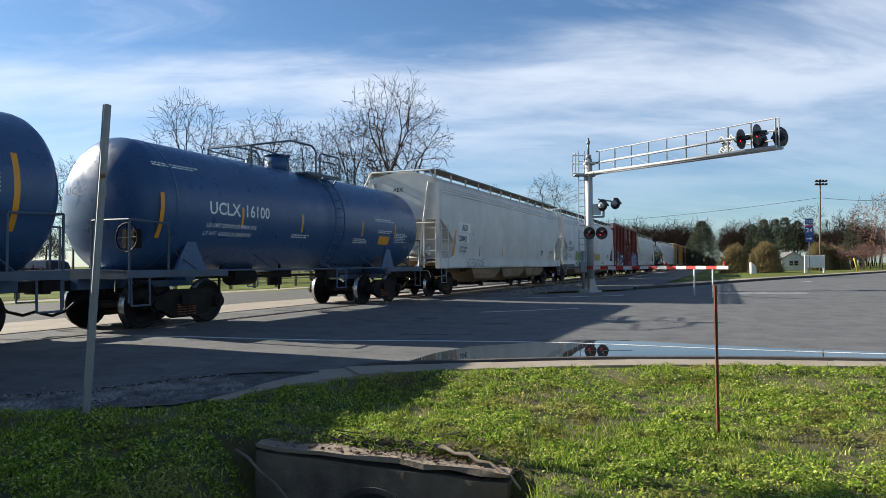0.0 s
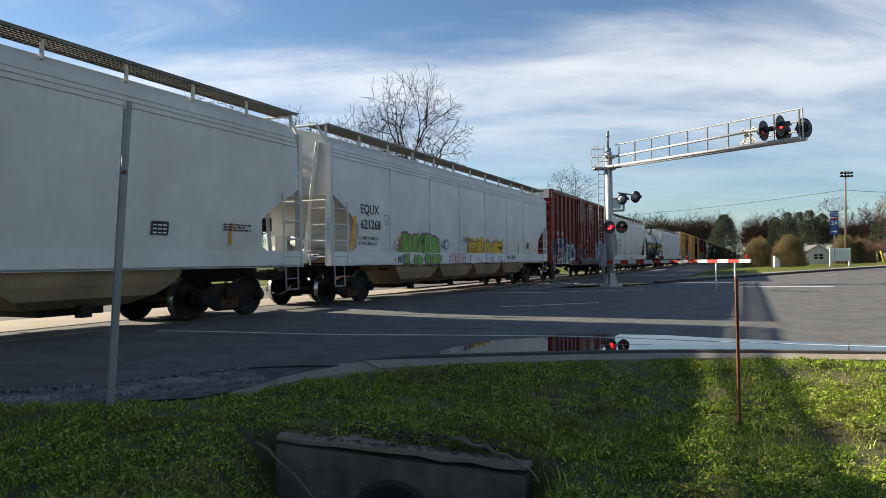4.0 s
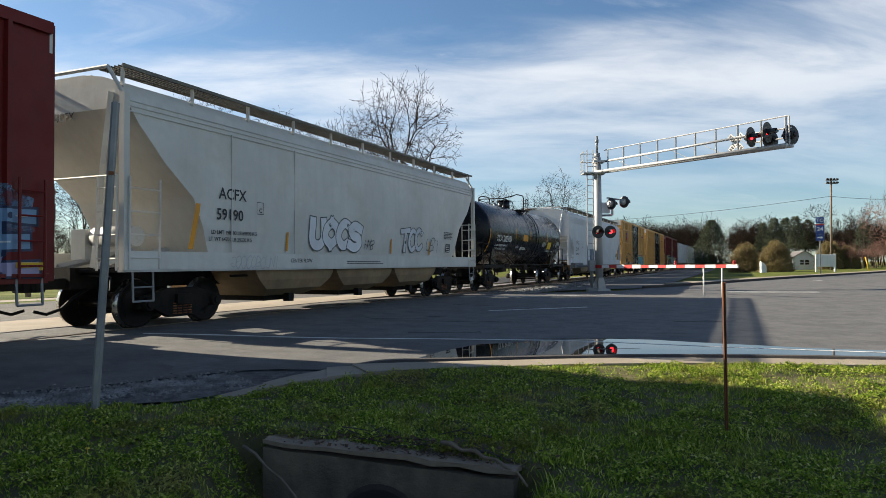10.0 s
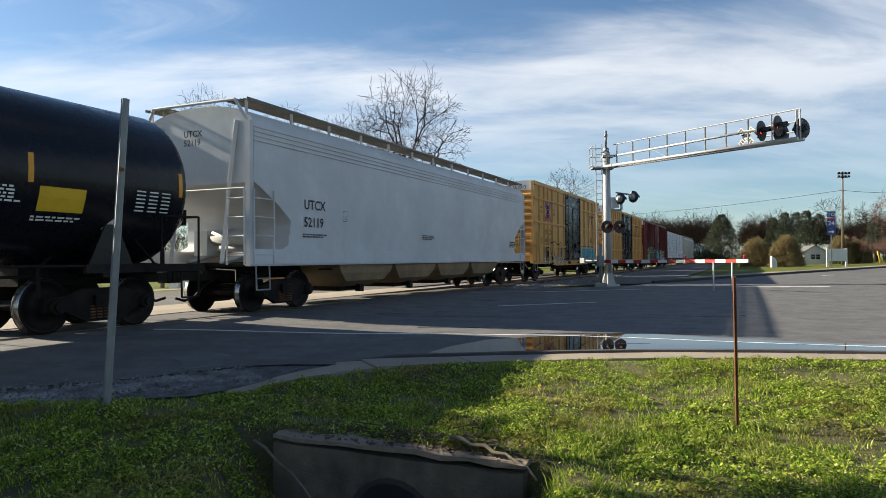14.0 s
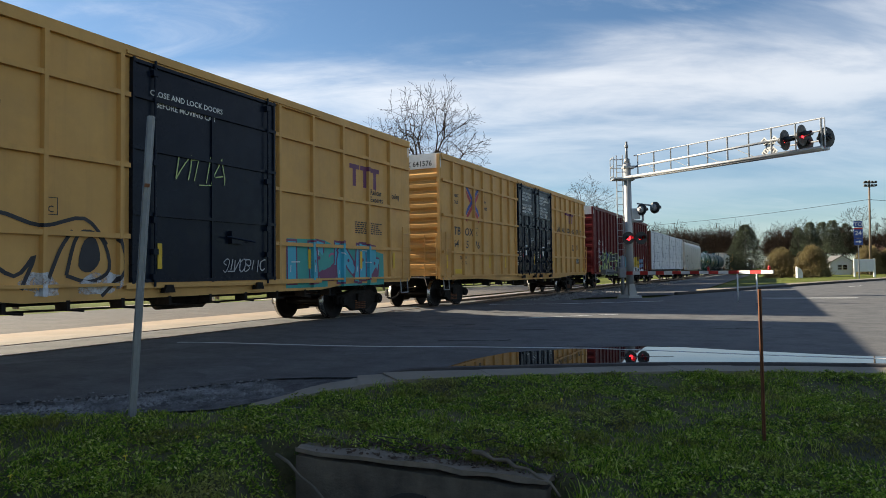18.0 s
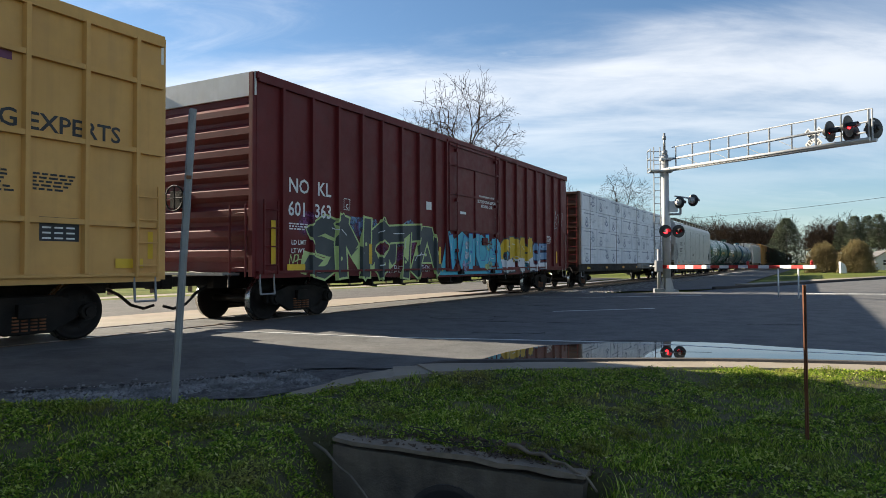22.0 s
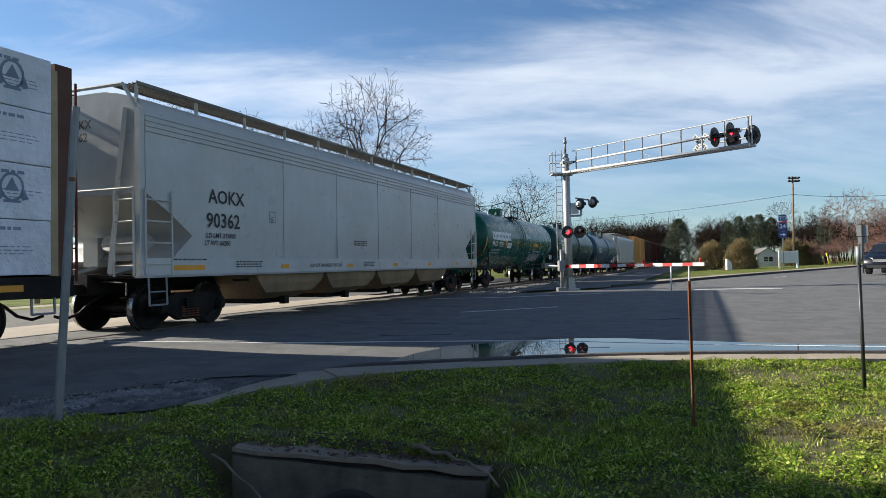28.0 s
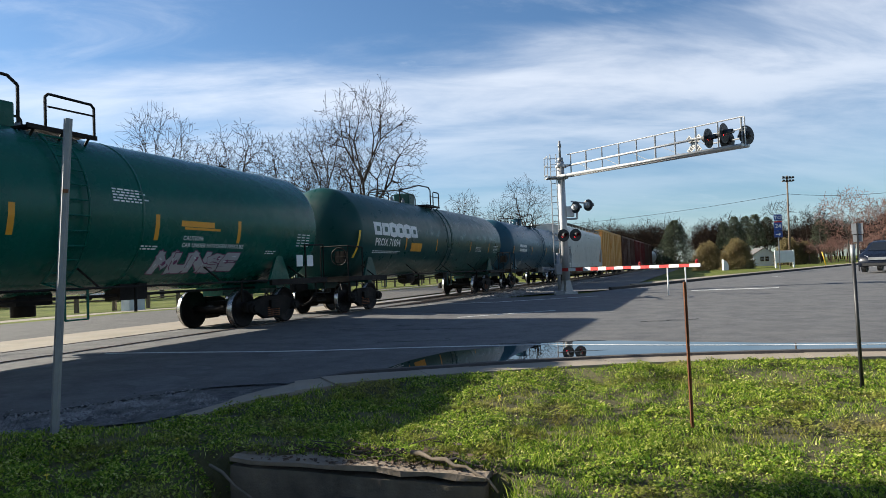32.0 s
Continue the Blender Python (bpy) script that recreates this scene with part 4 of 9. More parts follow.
def handbrake(parent, x, y, z, mat):
    bm = B()
    for k in range(16):
        a, b = k * math.tau / 16, (k + 1) * math.tau / 16
        rod(bm, (x, y + 0.27 * math.cos(a), z + 0.27 * math.sin(a)), (x, y + 0.27 * math.cos(b), z + 0.27 * math.sin(b)), 0.018, 6)
    for k in range(4):
        a = k * math.tau / 4
        rod(bm, (x, y, z), (x, y + 0.27 * math.cos(a), z + 0.27 * math.sin(a)), 0.014, 6)
    box(bm, x + 0.03, x + 0.2, y - 0.16, y + 0.16, z - 0.2, z + 0.16)
    part("handbrake", bm, mat, parent)


def boxcar(s0, s1, gap, tall, mat, label, side_ribs, door, door_mat, belts=(), end_mat=None, cap=None, end_ribs=10, lod=0):
    """gap: coupling face to body end; door: (x0, x1, number of leaves)."""
    car = car_thing("boxcar", label, "boxcar", s0, s1)
    a, b = gap, s1 - s0 - gap
    W, floor_z = 1.55, 1.05
    bm = B()
    box(bm, a, b, -W, W, floor_z, tall - 0.12)
    part("body", bm, mat, car)
    bm = B()
    prism(bm, [(a - 0.03, tall - 0.16), (a - 0.03, tall - 0.03), (b + 0.03, tall - 0.03), (b + 0.03, tall - 0.16)], -W - 0.06, W + 0.06)
    for k in range(int((b - a) / 1.2)):
        x = a + 0.6 + k * 1.2
        box(bm, x - 0.05, x + 0.05, -W + 0.12, W - 0.12, tall - 0.03, tall + 0.005)
    part("roof", bm, mat, car)
    # sill with fish-belly middle
    bm = B()
    mid = (door[0] + door[1]) / 2 if door else (a + b) / 2
    prism(bm, [(a, floor_z), (b, floor_z), (b, 0.92), (b - 3.2, 0.92), (mid + 3.6, 0.80), (mid - 3.6, 0.80), (a + 3.2, 0.92), (a, 0.92)], -W - 0.012, -W + 0.06)
    part("side_sill", bm, mat, car)
    bm = B()
    box(bm, a + 0.1, b - 0.1, -0.25, 0.25, 0.7, floor_z)
    for x in (a + 3.8, mid - 1, mid + 1.6, b - 4.2):
        box(bm, x, x + 0.5, -1.0, 1.0, 0.72, floor_z)
    rod(bm, (mid - 0.5, -0.7, 0.72), (mid + 0.6, -0.7, 0.72), 0.2, 10)
    pipe(bm, [(a + 1.5, -0.9, 0.68), (mid, -0.95, 0.62), (b - 1.5, -0.9, 0.68)], 0.02)
    part("underframe", bm, IRON, car)
    # upright ribs of the side
    bm = B()
    prism(bm, [(-0.05, 0), (-0.035, -0.085), (0.035, -0.085), (0.05, 0)], 0, tall - 0.2 - floor_z)
    for v in bm.verts:
        v.co = (v.co.x, v.co.z, v.co.y)
    rib = mesh_of("rib", bm, mat)
    for x in side_ribs:
        part("rib", rib, mat, car, m=Matrix.Translation((x, -W, floor_z)))
        if not lod:
            part("rib", rib, mat, car, m=Matrix.Translation((x, W, floor_z)) @ pose(0, 0, 0, 0, 0, 180))
    spans = [(a, door[0]), (door[1], b)] if door else [(a, b)]
    for z in belts:
        for x0, x1 in spans:
            bm = B()
            prism(bm, [(x0, z - 0.04), (x1, z - 0.04), (x1, z + 0.04), (x0, z + 0.04)], -W - 0.078, -W + 0.01)
            part("belt_rail", bm, mat, car)
    # corrugated ends
    for x, s in ((a, -1), (b, 1)):
        for k in range(end_ribs):
            z = floor_z + 0.2 + (tall - floor_z - 0.75) * k / end_ribs
            bm = B()
            h = (tall - floor_z - 0.75) / end_ribs
            prism(bm, [(x, z), (x + s * 0.09, z + h * 0.25), (x + s * 0.09, z + h * 0.55), (x, z + h * 0.8)], -W + 0.08, W - 0.08)
            part("end_rib", bm, end_mat or mat, car)
        if cap:
            bm = B()
            box(bm, min(x, x + s * 0.05), max(x, x + s * 0.05), -W, W, tall - 0.5, tall - 0.02)
            part("end_cap", bm, cap, car, "white roof-end band")
        for sy in (-1, 1):
            bm = B()
            box(bm, min(x, x + s * 0.1), max(x, x + s * 0.1), sy * (W - 0.06) - 0.05, sy * (W - 0.06) + 0.05, floor_z - 0.1, tall - 0.05)
            part("corner_post", bm, mat, car)
        end_ladder(car, x + s * 0.17, -W + 0.12, -W + 0.55, floor_z - 0.1, floor_z + 1.35, mat, 4)
        bm = B()
        box(bm, min(x, x + s * 0.45), max(x, x + s * 0.45), -1.1, 1.1, 0.98, 1.03)
        part("crossover_step", bm, GALV, car)
    ladder(car, a + 0.12, a + 0.52, -W - 0.1, floor_z - 0.05, floor_z + 1.45, mat, 4)
    ladder(car, b - 0.52, b - 0.12, -W - 0.1, floor_z - 0.05, floor_z + 1.45, mat, 4)
    for x in (a + 0.1, b - 0.5):
        bm = B()
        pipe(bm, [(x, -W, 1.0), (x, -W - 0.03, 0.6), (x + 0.4, -W - 0.03, 0.6), (x + 0.4, -W, 1.0)], 0.02)
        part("stirrup", bm, GALV, car)
    handbrake(car, a - 0.24, 0.55, 2.6, IRON)
    # eave plate and brackets below the side
    bm = B()
    box(bm, a, b, -W - 0.075, -W + 0.01, tall - 0.22, tall - 0.15)
    part("eave_rail", bm, mat, car)
    if not lod:
        bm = B()
        box(bm, a, b, -W - 0.085, -W + 0.01, floor_z - 0.03, floor_z + 0.02)
        part("sill_ledge", bm, mat, car)
        for k in range(9):
            x = a + 4.0 + (b - a - 8.0) * k / 8
            bm = B()
            box(bm, x - 0.03, x + 0.03, -W - 0.03, -W + 0.25, 0.66, 0.82)
            rod(bm, (x, -W + 0.1, 0.68), (x + 0.35, -W + 0.1, 0.64), 0.025, 6)
            part("hanger", bm, IRON, car)
    if door:
        n = door[2]
        w = (door[1] - door[0]) / n
        z0, z1 = floor_z + 0.0, tall - 0.2
        for k in range(n):
            x0, x1 = door[0] + k * w + 0.025, door[0] + (k + 1) * w - 0.025
            bm = B()
            box(bm, x0, x1, -W - 0.055, -W + 0.01, z0, z1)
            d = part("door", bm, door_mat, car)
            levels = [z0 + (z1 - z0) * f for f in ((0.012, 0.30, 0.53, 0.66, 0.985) if n == 2 else (0.012, 0.31, 0.60, 0.83, 0.985))]
            for z in levels:
                bm = B()
                prism(bm, [(x0, z - 0.03), (x1, z - 0.03), (x1, z + 0.03), (x0, z + 0.03)], -W - 0.10, -W - 0.054)
                part("door_rail", bm, door_mat, d)
            for f in (0.0, 0.33, 0.66, 1.0) if n == 2 else (0.0, 0.5, 1.0):
                xx = x0 + 0.03 + (x1 - x0 - 0.06) * f
                bm = B()
                box(bm, xx - 0.028, xx + 0.028, -W - 0.088, -W - 0.054, z0, z1 if f in (0.0, 1.0) else levels[3])
                part("door_stile", bm, door_mat, d)
            for f in (0.12, 0.5, 0.92) if n == 2 else (0.12, 0.92):
                bm = B()
                xx = x0 + (x1 - x0) * f
                rod(bm, (xx, -W - 0.125, z0 - 0.06), (xx, -W - 0.125, levels[3] if f == 0.5 else z1 + 0.02), 0.022, 6)
                for z in (z0 + 0.06, z0 + 0.5, 2.1, 3.1) + (() if f == 0.5 else (z1 - 0.25,)):
                    box(bm, xx - 0.055, xx + 0.055, -W - 0.15, -W - 0.05, z, z + 0.1)
                part("lock_rod", bm, door_mat if not lod else mat, d)
            if not lod:
                bm = B()
                box(bm, x0 + (x1 - x0) * 0.62, x0 + (x1 - x0) * 0.72, -W - 0.15, -W - 0.05, z0 + 0.75, z0 + 1.0)
                rod(bm, (x0 + (x1 - x0) * 0.58, -W - 0.16, z0 + 0.88), (x0 + (x1 - x0) * 0.80, -W - 0.16, z0 + 0.80), 0.02, 6)
                part("latch", bm, door_mat, d)
                for f in (0.2, 0.84):
                    bm = B()
                    xx = x0 + (x1 - x0) * f
                    prism(bm, [(xx - 0.12, z0 - 0.17), (xx + 0.12, z0 - 0.17), (xx + 0.07, z0 - 0.03), (xx - 0.07, z0 - 0.03)], -W - 0.17, -W - 0.05)
                    part("roller_foot", bm, IRON, d)
        for z in (floor_z - 0.05, tall - 0.16):
            bm = B()
            box(bm, door[0] - 0.1, door[1] + (1.6 if n == 1 else 0.1), -W - 0.11, -W, z - 0.03, z + 0.03)
            part("door_track", bm, mat, car)
    truck(a + 1.9, car)
    truck(b - 1.9, car)
    return car


def between(pairs, v):
    for (a, p), (b, q) in zip(pairs, pairs[1:]):
        if v <= b:
            return p + (q - p) * max(0, (v - a)) / (b - a)
    return pairs[-1][1]


def hopper(s0, s1, gap, tall, mat, label, style, bays=3, ribs=(), cut=((1.42, 1.0), (1.55, 1.25), (2.12, 1.3), (2.5, 0.75), (2.9, 0.0))):
    """A covered hopper. style: 'round' with bulging sides or 'flat'; cut: (height, depth) of the hollow under each end."""
    car = car_thing("covered_hopper", label, "hopper car", s0, s1)
    a, b = gap, s1 - s0 - gap
    sill = 1.42
    if style == "round":
        near = [(1.50, sill), (1.57, 1.9), (1.60, 2.55), (1.60, 3.3), (1.56, tall - 0.75), (1.48, tall - 0.5), (1.30, tall - 0.28), (0.9, tall - 0.14), (0.4, tall - 0.06)]
    else:
        near = [(1.54, sill), (1.58, 1.9), (1.60, 2.55), (1.60, 3.4), (1.59, tall - 0.62), (1.50, tall - 0.36), (1.28, tall - 0.24), (0.9, tall - 0.14), (0.4, tall - 0.08)]
    wide = [(z, y) for y, z in near]
    levels = sorted({z for z, _ in wide} | {z for z, _ in cut} | {1.7, 1.9, 2.3, 2.7})
    levels = [z for z in levels if z <= wide[-1][0]]
    bm = B()
    sides = {}
    for x, s in ((a, 1), (b, -1)):
        for sy in (-1, 1):
            sides[s, sy] = [bm.verts.new((x + s * between(cut, z), sy * between(wide, z), z)) for z in levels]
    for k in range(len(levels) - 1):
        for sy in (-1, 1):
            p, q = sides[1, sy], sides[-1, sy]
            bm.faces.new((p[k], p[k + 1], q[k + 1], q[k])).smooth = True
        for s in (1, -1):
            p, q = sides[s, -1], sides[s, 1]
            bm.faces.new((p[k], p[k + 1], q[k + 1], q[k])).smooth = levels[k + 1] <= cut[-1][0]
    for k in (0, -1):
        bm.faces.new((sides[1, -1][k], sides[1, 1][k], sides[-1, 1][k], sides[-1, -1][k]))
    for e in bm.edges:
        if len({round(v.co.y, 3) > 0 for v in e.verts}) == 1 and abs(e.verts[0].co.x - e.verts[1].co.x) < 2 and abs(e.verts[0].co.z - e.verts[1].co.z) > 0.01:
            e.smooth = False
    bmesh.ops.recalc_face_normals(bm, faces=bm.faces)
    body = part("body", bm, mat, car)
    # side sill, full length
    for sy in (-1, 1):
        bm = B()
        box(bm, a - 0.15, b + 0.15, sy * 1.6 - 0.03, sy * 1.6 + 0.03, 1.08, 1.44)
        box(bm, a - 0.15, b + 0.15, sy * 1.55 - 0.08, sy * 1.55 + 0.08, 1.07, 1.11)
        part("side_sill", bm, mat, car)
    bm = B()
    box(bm, a - 0.1, b + 0.1, -0.22, 0.22, 0.75, 1.15)
    for x in (a, b - 1.1):
        box(bm, x, x + 1.1, -1.5, 1.5, 1.06, 1.12)
    pipe(bm, [(a + 3, -1.2, 0.95), (b - 3, -1.2, 0.95)], 0.03)
    part("underframe", bm, IRON, car)
    # bays and gates below
    x0, x1 = a + 3.4, b - 3.4
    w = (x1 - x0) / bays
    for k in range(bays):
        c = x0 + w * (k + 0.5)
        bm = B()
        v = []
        for hx, hy, z in ((w * 0.48, 1.50, 1.40), (w * 0.47, 1.50, 1.0), (w * 0.43, 1.49, 0.84), (w * 0.33, 1.42, 0.62), (w * 0.24, 1.1, 0.46)):
            v.append([bm.verts.new((c + sx * hx, sy2 * hy, z)) for sx, sy2 in ((-1, -1), (1, -1), (1, 1), (-1, 1))])
        for p, q in zip(v, v[1:]):
            for i in range(4):
                bm.faces.new((p[i], p[(i + 1) % 4], q[(i + 1) % 4], q[i]))
        bm.faces.new(v[-1])
        bm.faces.new(v[0][::-1])
        bay = part("hopper_bay", bm, BAYS, car, "dusty discharge bay, coloured for warm bounced light")
        bm = B()
        box(bm, c - 0.6, c + 0.6, -0.95, 0.95, 0.33, 0.47)
        rod(bm, (c, -1.25, 0.40), (c, 1.25, 0.40), 0.05, 8)
        box(bm, c - 0.1, c + 0.1, -1.3, -1.14, 0.30, 0.50)
        part("outlet_gate", bm, IRON, bay)
    # ends: corner posts, ladders, slope-sheet stays, rails
    for x, s in ((a, -1), (b, 1)):
        for sy in (-1, 1):
            bm = B()
            box(bm, x - 0.06 + s * 0.08, x + 0.06 + s * 0.08, sy * 1.54 - 0.06, sy * 1.54 + 0.06, 1.1, tall - 0.5)
            part("corner_post", bm, mat, car)
            bm = B()
            pipe(bm, [(x + s * 0.06, sy * 0.75, 1.15), (x - s * 0.1, sy * 0.75, 2.3), (x + s * 0.03, sy * 0.95, 3.0), (x + s * 0.03, sy * 1.15, tall - 0.45)], 0.06, 4)
            part("end_stay", bm, mat, car)
        bm = B()
        for sy in (-1, 1):
            pipe(bm, [(x - s * 1.9, sy * 0.5, 1.5), (x - s * 0.2, sy * 0.5, 1.15)], 0.07, 4)
        rod(bm, (x - s * 0.9, -0.75, 1.75), (x - s * 0.9, 0.3, 1.75), 0.2, 12)
        box(bm, x - s * 0.9 - 0.2, x - s * 0.9 + 0.2, 0.4, 0.8, 1.3, 1.9)
        part("brake_cylinder", bm, GREY, car)
        end_ladder(car, x + s * 0.2, -1.5, -1.02, 1.1, 2.75, mat, 4)
        lo, hi = sorted((x + s * 0.05, x - s * 0.62))
        ladder(car, lo, hi, -1.64, 1.12, 2.75, mat, 4)
        bm = B()
        pipe(bm, [(x + s * 0.1, -1.5, tall - 0.5), (x + s * 0.14, -1.2, tall - 0.02), (x + s * 0.14, 1.2, tall - 0.02), (x + s * 0.1, 1.5, tall - 0.5)], 0.035)
        part("top_rail", bm, mat, car)
        bm = B()
        rod(bm, (x + s * 0.2, -1.5, 2.75), (x + s * 0.2, 1.5, 2.75), 0.022, 6)
        part("end_rail", bm, mat, car)
        bm = B()
        lo = min(x - s * 0.05, x - s * 0.5)
        pipe(bm, [(lo, -1.6, 1.08), (lo, -1.62, 0.55), (lo + 0.45, -1.62, 0.55), (lo + 0.45, -1.6, 1.08)], 0.02)
        pipe(bm, [(lo, -1.62, 0.8), (lo + 0.45, -1.62, 0.8)], 0.016)
        part("stirrup", bm, GALV, car)
    handbrake(car, a - 0.1, 0.6, 2.2, IRON)
    # roof walk: a fence-like run of gratings on short posts along both eaves
    for sy in (-1, 1):
        bm = B()
        zt = tall - 0.02
        for k in range(7):
            y = 0.92 + k * 0.095
            rod(bm, (a - 0.1, sy * y, zt), (b + 0.1, sy * y, zt), 0.014, 4)
        x = a
        while x < b:
            box(bm, x, x + 0.016, min(sy * 0.92, sy * 1.5), max(sy * 0.92, sy * 1.5), zt - 0.025, zt + 0.025)
            x += 0.085
        for y in (0.92, 1.5):
            box(bm, a - 0.1, b + 0.1, sy * y - 0.01, sy * y + 0.01, zt - 0.03, zt + 0.03)
        walkway = part("roof_walk", bm, WALKWAY, car, "open steel grating walkway")
        n = int((b - a) / 1.55)
        for k in range(n + 1):
            x = a + (b - a) * k / n
            bm = B()
            box(bm, x - 0.02, x + 0.02, min(sy * 1.36, sy * 1.42), max(sy * 1.36, sy * 1.42), tall - 0.36, zt + 0.03)
            part("walk_post", bm, mat, walkway)
    for k in range(4):
        c = a + (b - a) * (k + 0.5) / 4
        bm = B()
        box(bm, c - (b - a) * 0.11, c + (b - a) * 0.11, -0.3, 0.3, tall - 0.1, tall + 0.02)
        part("hatch", bm, mat, car)
    # eave mouldings and seams
    for z, d in ((tall - 0.62, 1.592), (tall - 0.72, 1.595), (tall - 0.82, 1.598), (tall - 0.92, 1.60)) if style == "flat" else ((tall - 0.62, 1.525), (tall - 0.72, 1.56), (tall - 0.82, 1.572)):
        for sy in (-1, 1):
            bm = B()
            rod(bm, (a, sy * d, z), (b, sy * d, z), 0.018, 6)
            part("moulding", bm, mat, car)
    for x in ribs:
        bm = B()
        box(bm, x - 0.012, x + 0.012, -1.612, -1.59, 1.45, tall - 0.8)
        part("seam", bm, mat, car)
    truck(a + 1.75, car)
    truck(b - 1.75, car)
    return car


def tank_car(s0, s1, gap, radius, zc, mat, label, seams=(), dome=0.0, rail_mat=IRON, head_gap=-0.05, top_rails=(-1.9, 0.5, 0.8, 1.45, 0.7), square_dome=False):
    """top_rails: where the railing, its second hoop and the ladder stand, counted from the dome."""
    car = car_thing("tank_car", label, "tank car", s0, s1)
    L = s1 - s0
    a, b = gap + 0.55, L - gap - head_gap
    head = 0.55
    bm = B()
    prof = [(a + head * (1 - math.cos(k * math.pi / 20)), radius * math.sin(k * math.pi / 20)) for k in range(11)]
    prof += [(a + (b - a) * f, radius) for f in (0.2, 0.4, 0.6, 0.8)]
    prof += [(b - head * (1 - math.cos(k * math.pi / 20)), radius * math.sin(k * math.pi / 20)) for k in range(10, -1, -1)]
    lathe_x(bm, prof, 0, zc, 64)
    part("tank", bm, mat, car)
    for x in seams:
        bm = B()
        lathe_x(bm, [(x - 0.03, radius - 0.01), (x - 0.03, radius + 0.008), (x + 0.03, radius + 0.008), (x + 0.03, radius - 0.01)], 0, zc, 64)
        part("weld_band", bm, mat, car)
    lo, hi = gap, L - gap
    for x, s in ((lo, 1), (hi, -1)):
        bm = B()
        box(bm, min(x, x + s * 2.9), max(x, x + s * 2.9), -0.3, 0.3, 0.78, 1.16)
        part("stub_sill", bm, mat if mat is not TANKBLACK else IRON, car)
        bm = B()
        c = x + s * 1.9
        for sy in (-1, 1):
            prism(bm, [(c - 0.5, 1.02), (c + 0.5, 1.02), (c + 0.12, zc - radius * 0.52), (c - 0.12, zc - radius * 0.52)], sy * radius * 0.84 - 0.03, sy * radius * 0.84 + 0.03)
        box(bm, c - 0.14, c + 0.14, -radius * 0.84, radius * 0.84, 0.92, zc - radius + 0.05)
        part("saddle", bm, mat, car)
        bm = B()
        for y0, y1 in ((-1.5, -0.3), (0.3, 1.5)):
            box(bm, min(x, x + s * 1.0), max(x, x + s * 1.0), y0, y1, 1.08, 1.13)
        box(bm, min(x, x + s * 0.06), max(x, x + s * 0.06), -1.5, 1.5, 0.98, 1.14)
        for sy in (-1, 1):
            box(bm, min(x, x + s * 2.6), max(x, x + s * 2.6), sy * 1.5 - 0.04, sy * 1.5 + 0.04, 1.0, 1.14)
        part("end_platform", bm, rail_mat, car)
        for sy in (-1, 1):
            bm = B()
            pipe(bm, [(x + s * 0.08, sy * 0.55, 1.1), (x + s * 0.08, sy * 0.55, 2.05), (x + s * 0.08, sy * 1.48, 2.05), (x + s * 0.08, sy * 1.48, 0.55)], 0.022)
            pipe(bm, [(x + s * 0.08, sy * 1.48, 2.05), (x + s * 1.0, sy * 1.48, 2.02), (x + s * 1.0, sy * 1.48, 1.12)], 0.022)
            part("end_handrail", bm, rail_mat, car)
            bm = B()
            lo2 = min(x + s * 0.1, x + s * 0.55)
            pipe(bm, [(lo2, sy * 1.5, 1.05), (lo2, sy * 1.52, 0.5), (lo2 + 0.42, sy * 1.52, 0.5), (lo2 + 0.42, sy * 1.5, 1.05)], 0.02)
            part("stirrup", bm, rail_mat, car)
    handbrake(car, lo + 0.5, -0.95, 1.75, IRON)
    # handrail along the side, outlet, piping
    for sy in (-1, 1):
        bm = B()
        pipe(bm, [(lo + 1.0, sy * 1.5, 1.12), (hi - 1.0, sy * 1.5, 1.12)], 0.024)
        for k in range(5):
            x = a + 1.2 + (b - a - 2.4) * k / 4
            ang = -0.75
            pipe(bm, [(x, sy * 1.5, 1.12), (x - 0.1, sy * radius * math.cos(ang), zc + radius * math.sin(ang))], 0.02)
        part("side_rail", bm, rail_mat, car)
    mid = L / 2
    bm = B()
    rod(bm, (mid, 0, zc - radius - 0.35), (mid, 0, zc - radius + 0.05), 0.2, 14)
    box(bm, mid - 0.35, mid + 0.35, -0.3, 0.3, zc - radius - 0.15, zc - radius + 0.08)
    rod(bm, (mid - 2.4, -0.5, 0.95), (mid - 1.6, -0.5, 0.95), 0.2, 12)
    box(bm, mid + 1.5, mid + 2.2, -0.7, -0.3, 0.85, 1.2)
    pipe(bm, [(lo + 1, -0.6, 0.95), (hi - 1, -0.6, 0.95)], 0.03)
    part("outlet_and_brake_gear", bm, IRON, car)
    # top works
    top = zc + radius
    dm = mid + dome
    r0, r1, h0, h1, l0 = top_rails
    bm = B()
    if square_dome:
        box(bm, dm - 0.3, dm + 0.3, -0.34, 0.34, top - 0.1, top + 0.40)
        bevel(bm, 0.05, 2)
    else:
        rod(bm, (dm, 0, top - 0.1), (dm, 0, top + 0.36), 0.33, 24)
        rod(bm, (dm, 0, top + 0.36), (dm, 0, top + 0.40), 0.36, 24)
    part("dome", bm, mat, car)
    bm = B()
    yb = 0.95
    x0, x1 = dm + 0.1, dm + h1
    for k in range(int((x1 - x0) / 0.08)):
        x = x0 + k * 0.08
        box(bm, x, x + 0.025, -yb, yb, top - 0.12, top - 0.08)
    for y in (-yb, -0.45, 0.45, yb):
        box(bm, x0 - 0.05, x1 + 0.05, y - 0.02, y + 0.02, top - 0.15, top - 0.07)
    part("grating", bm, rail_mat, car)["kind"] = "stuff"
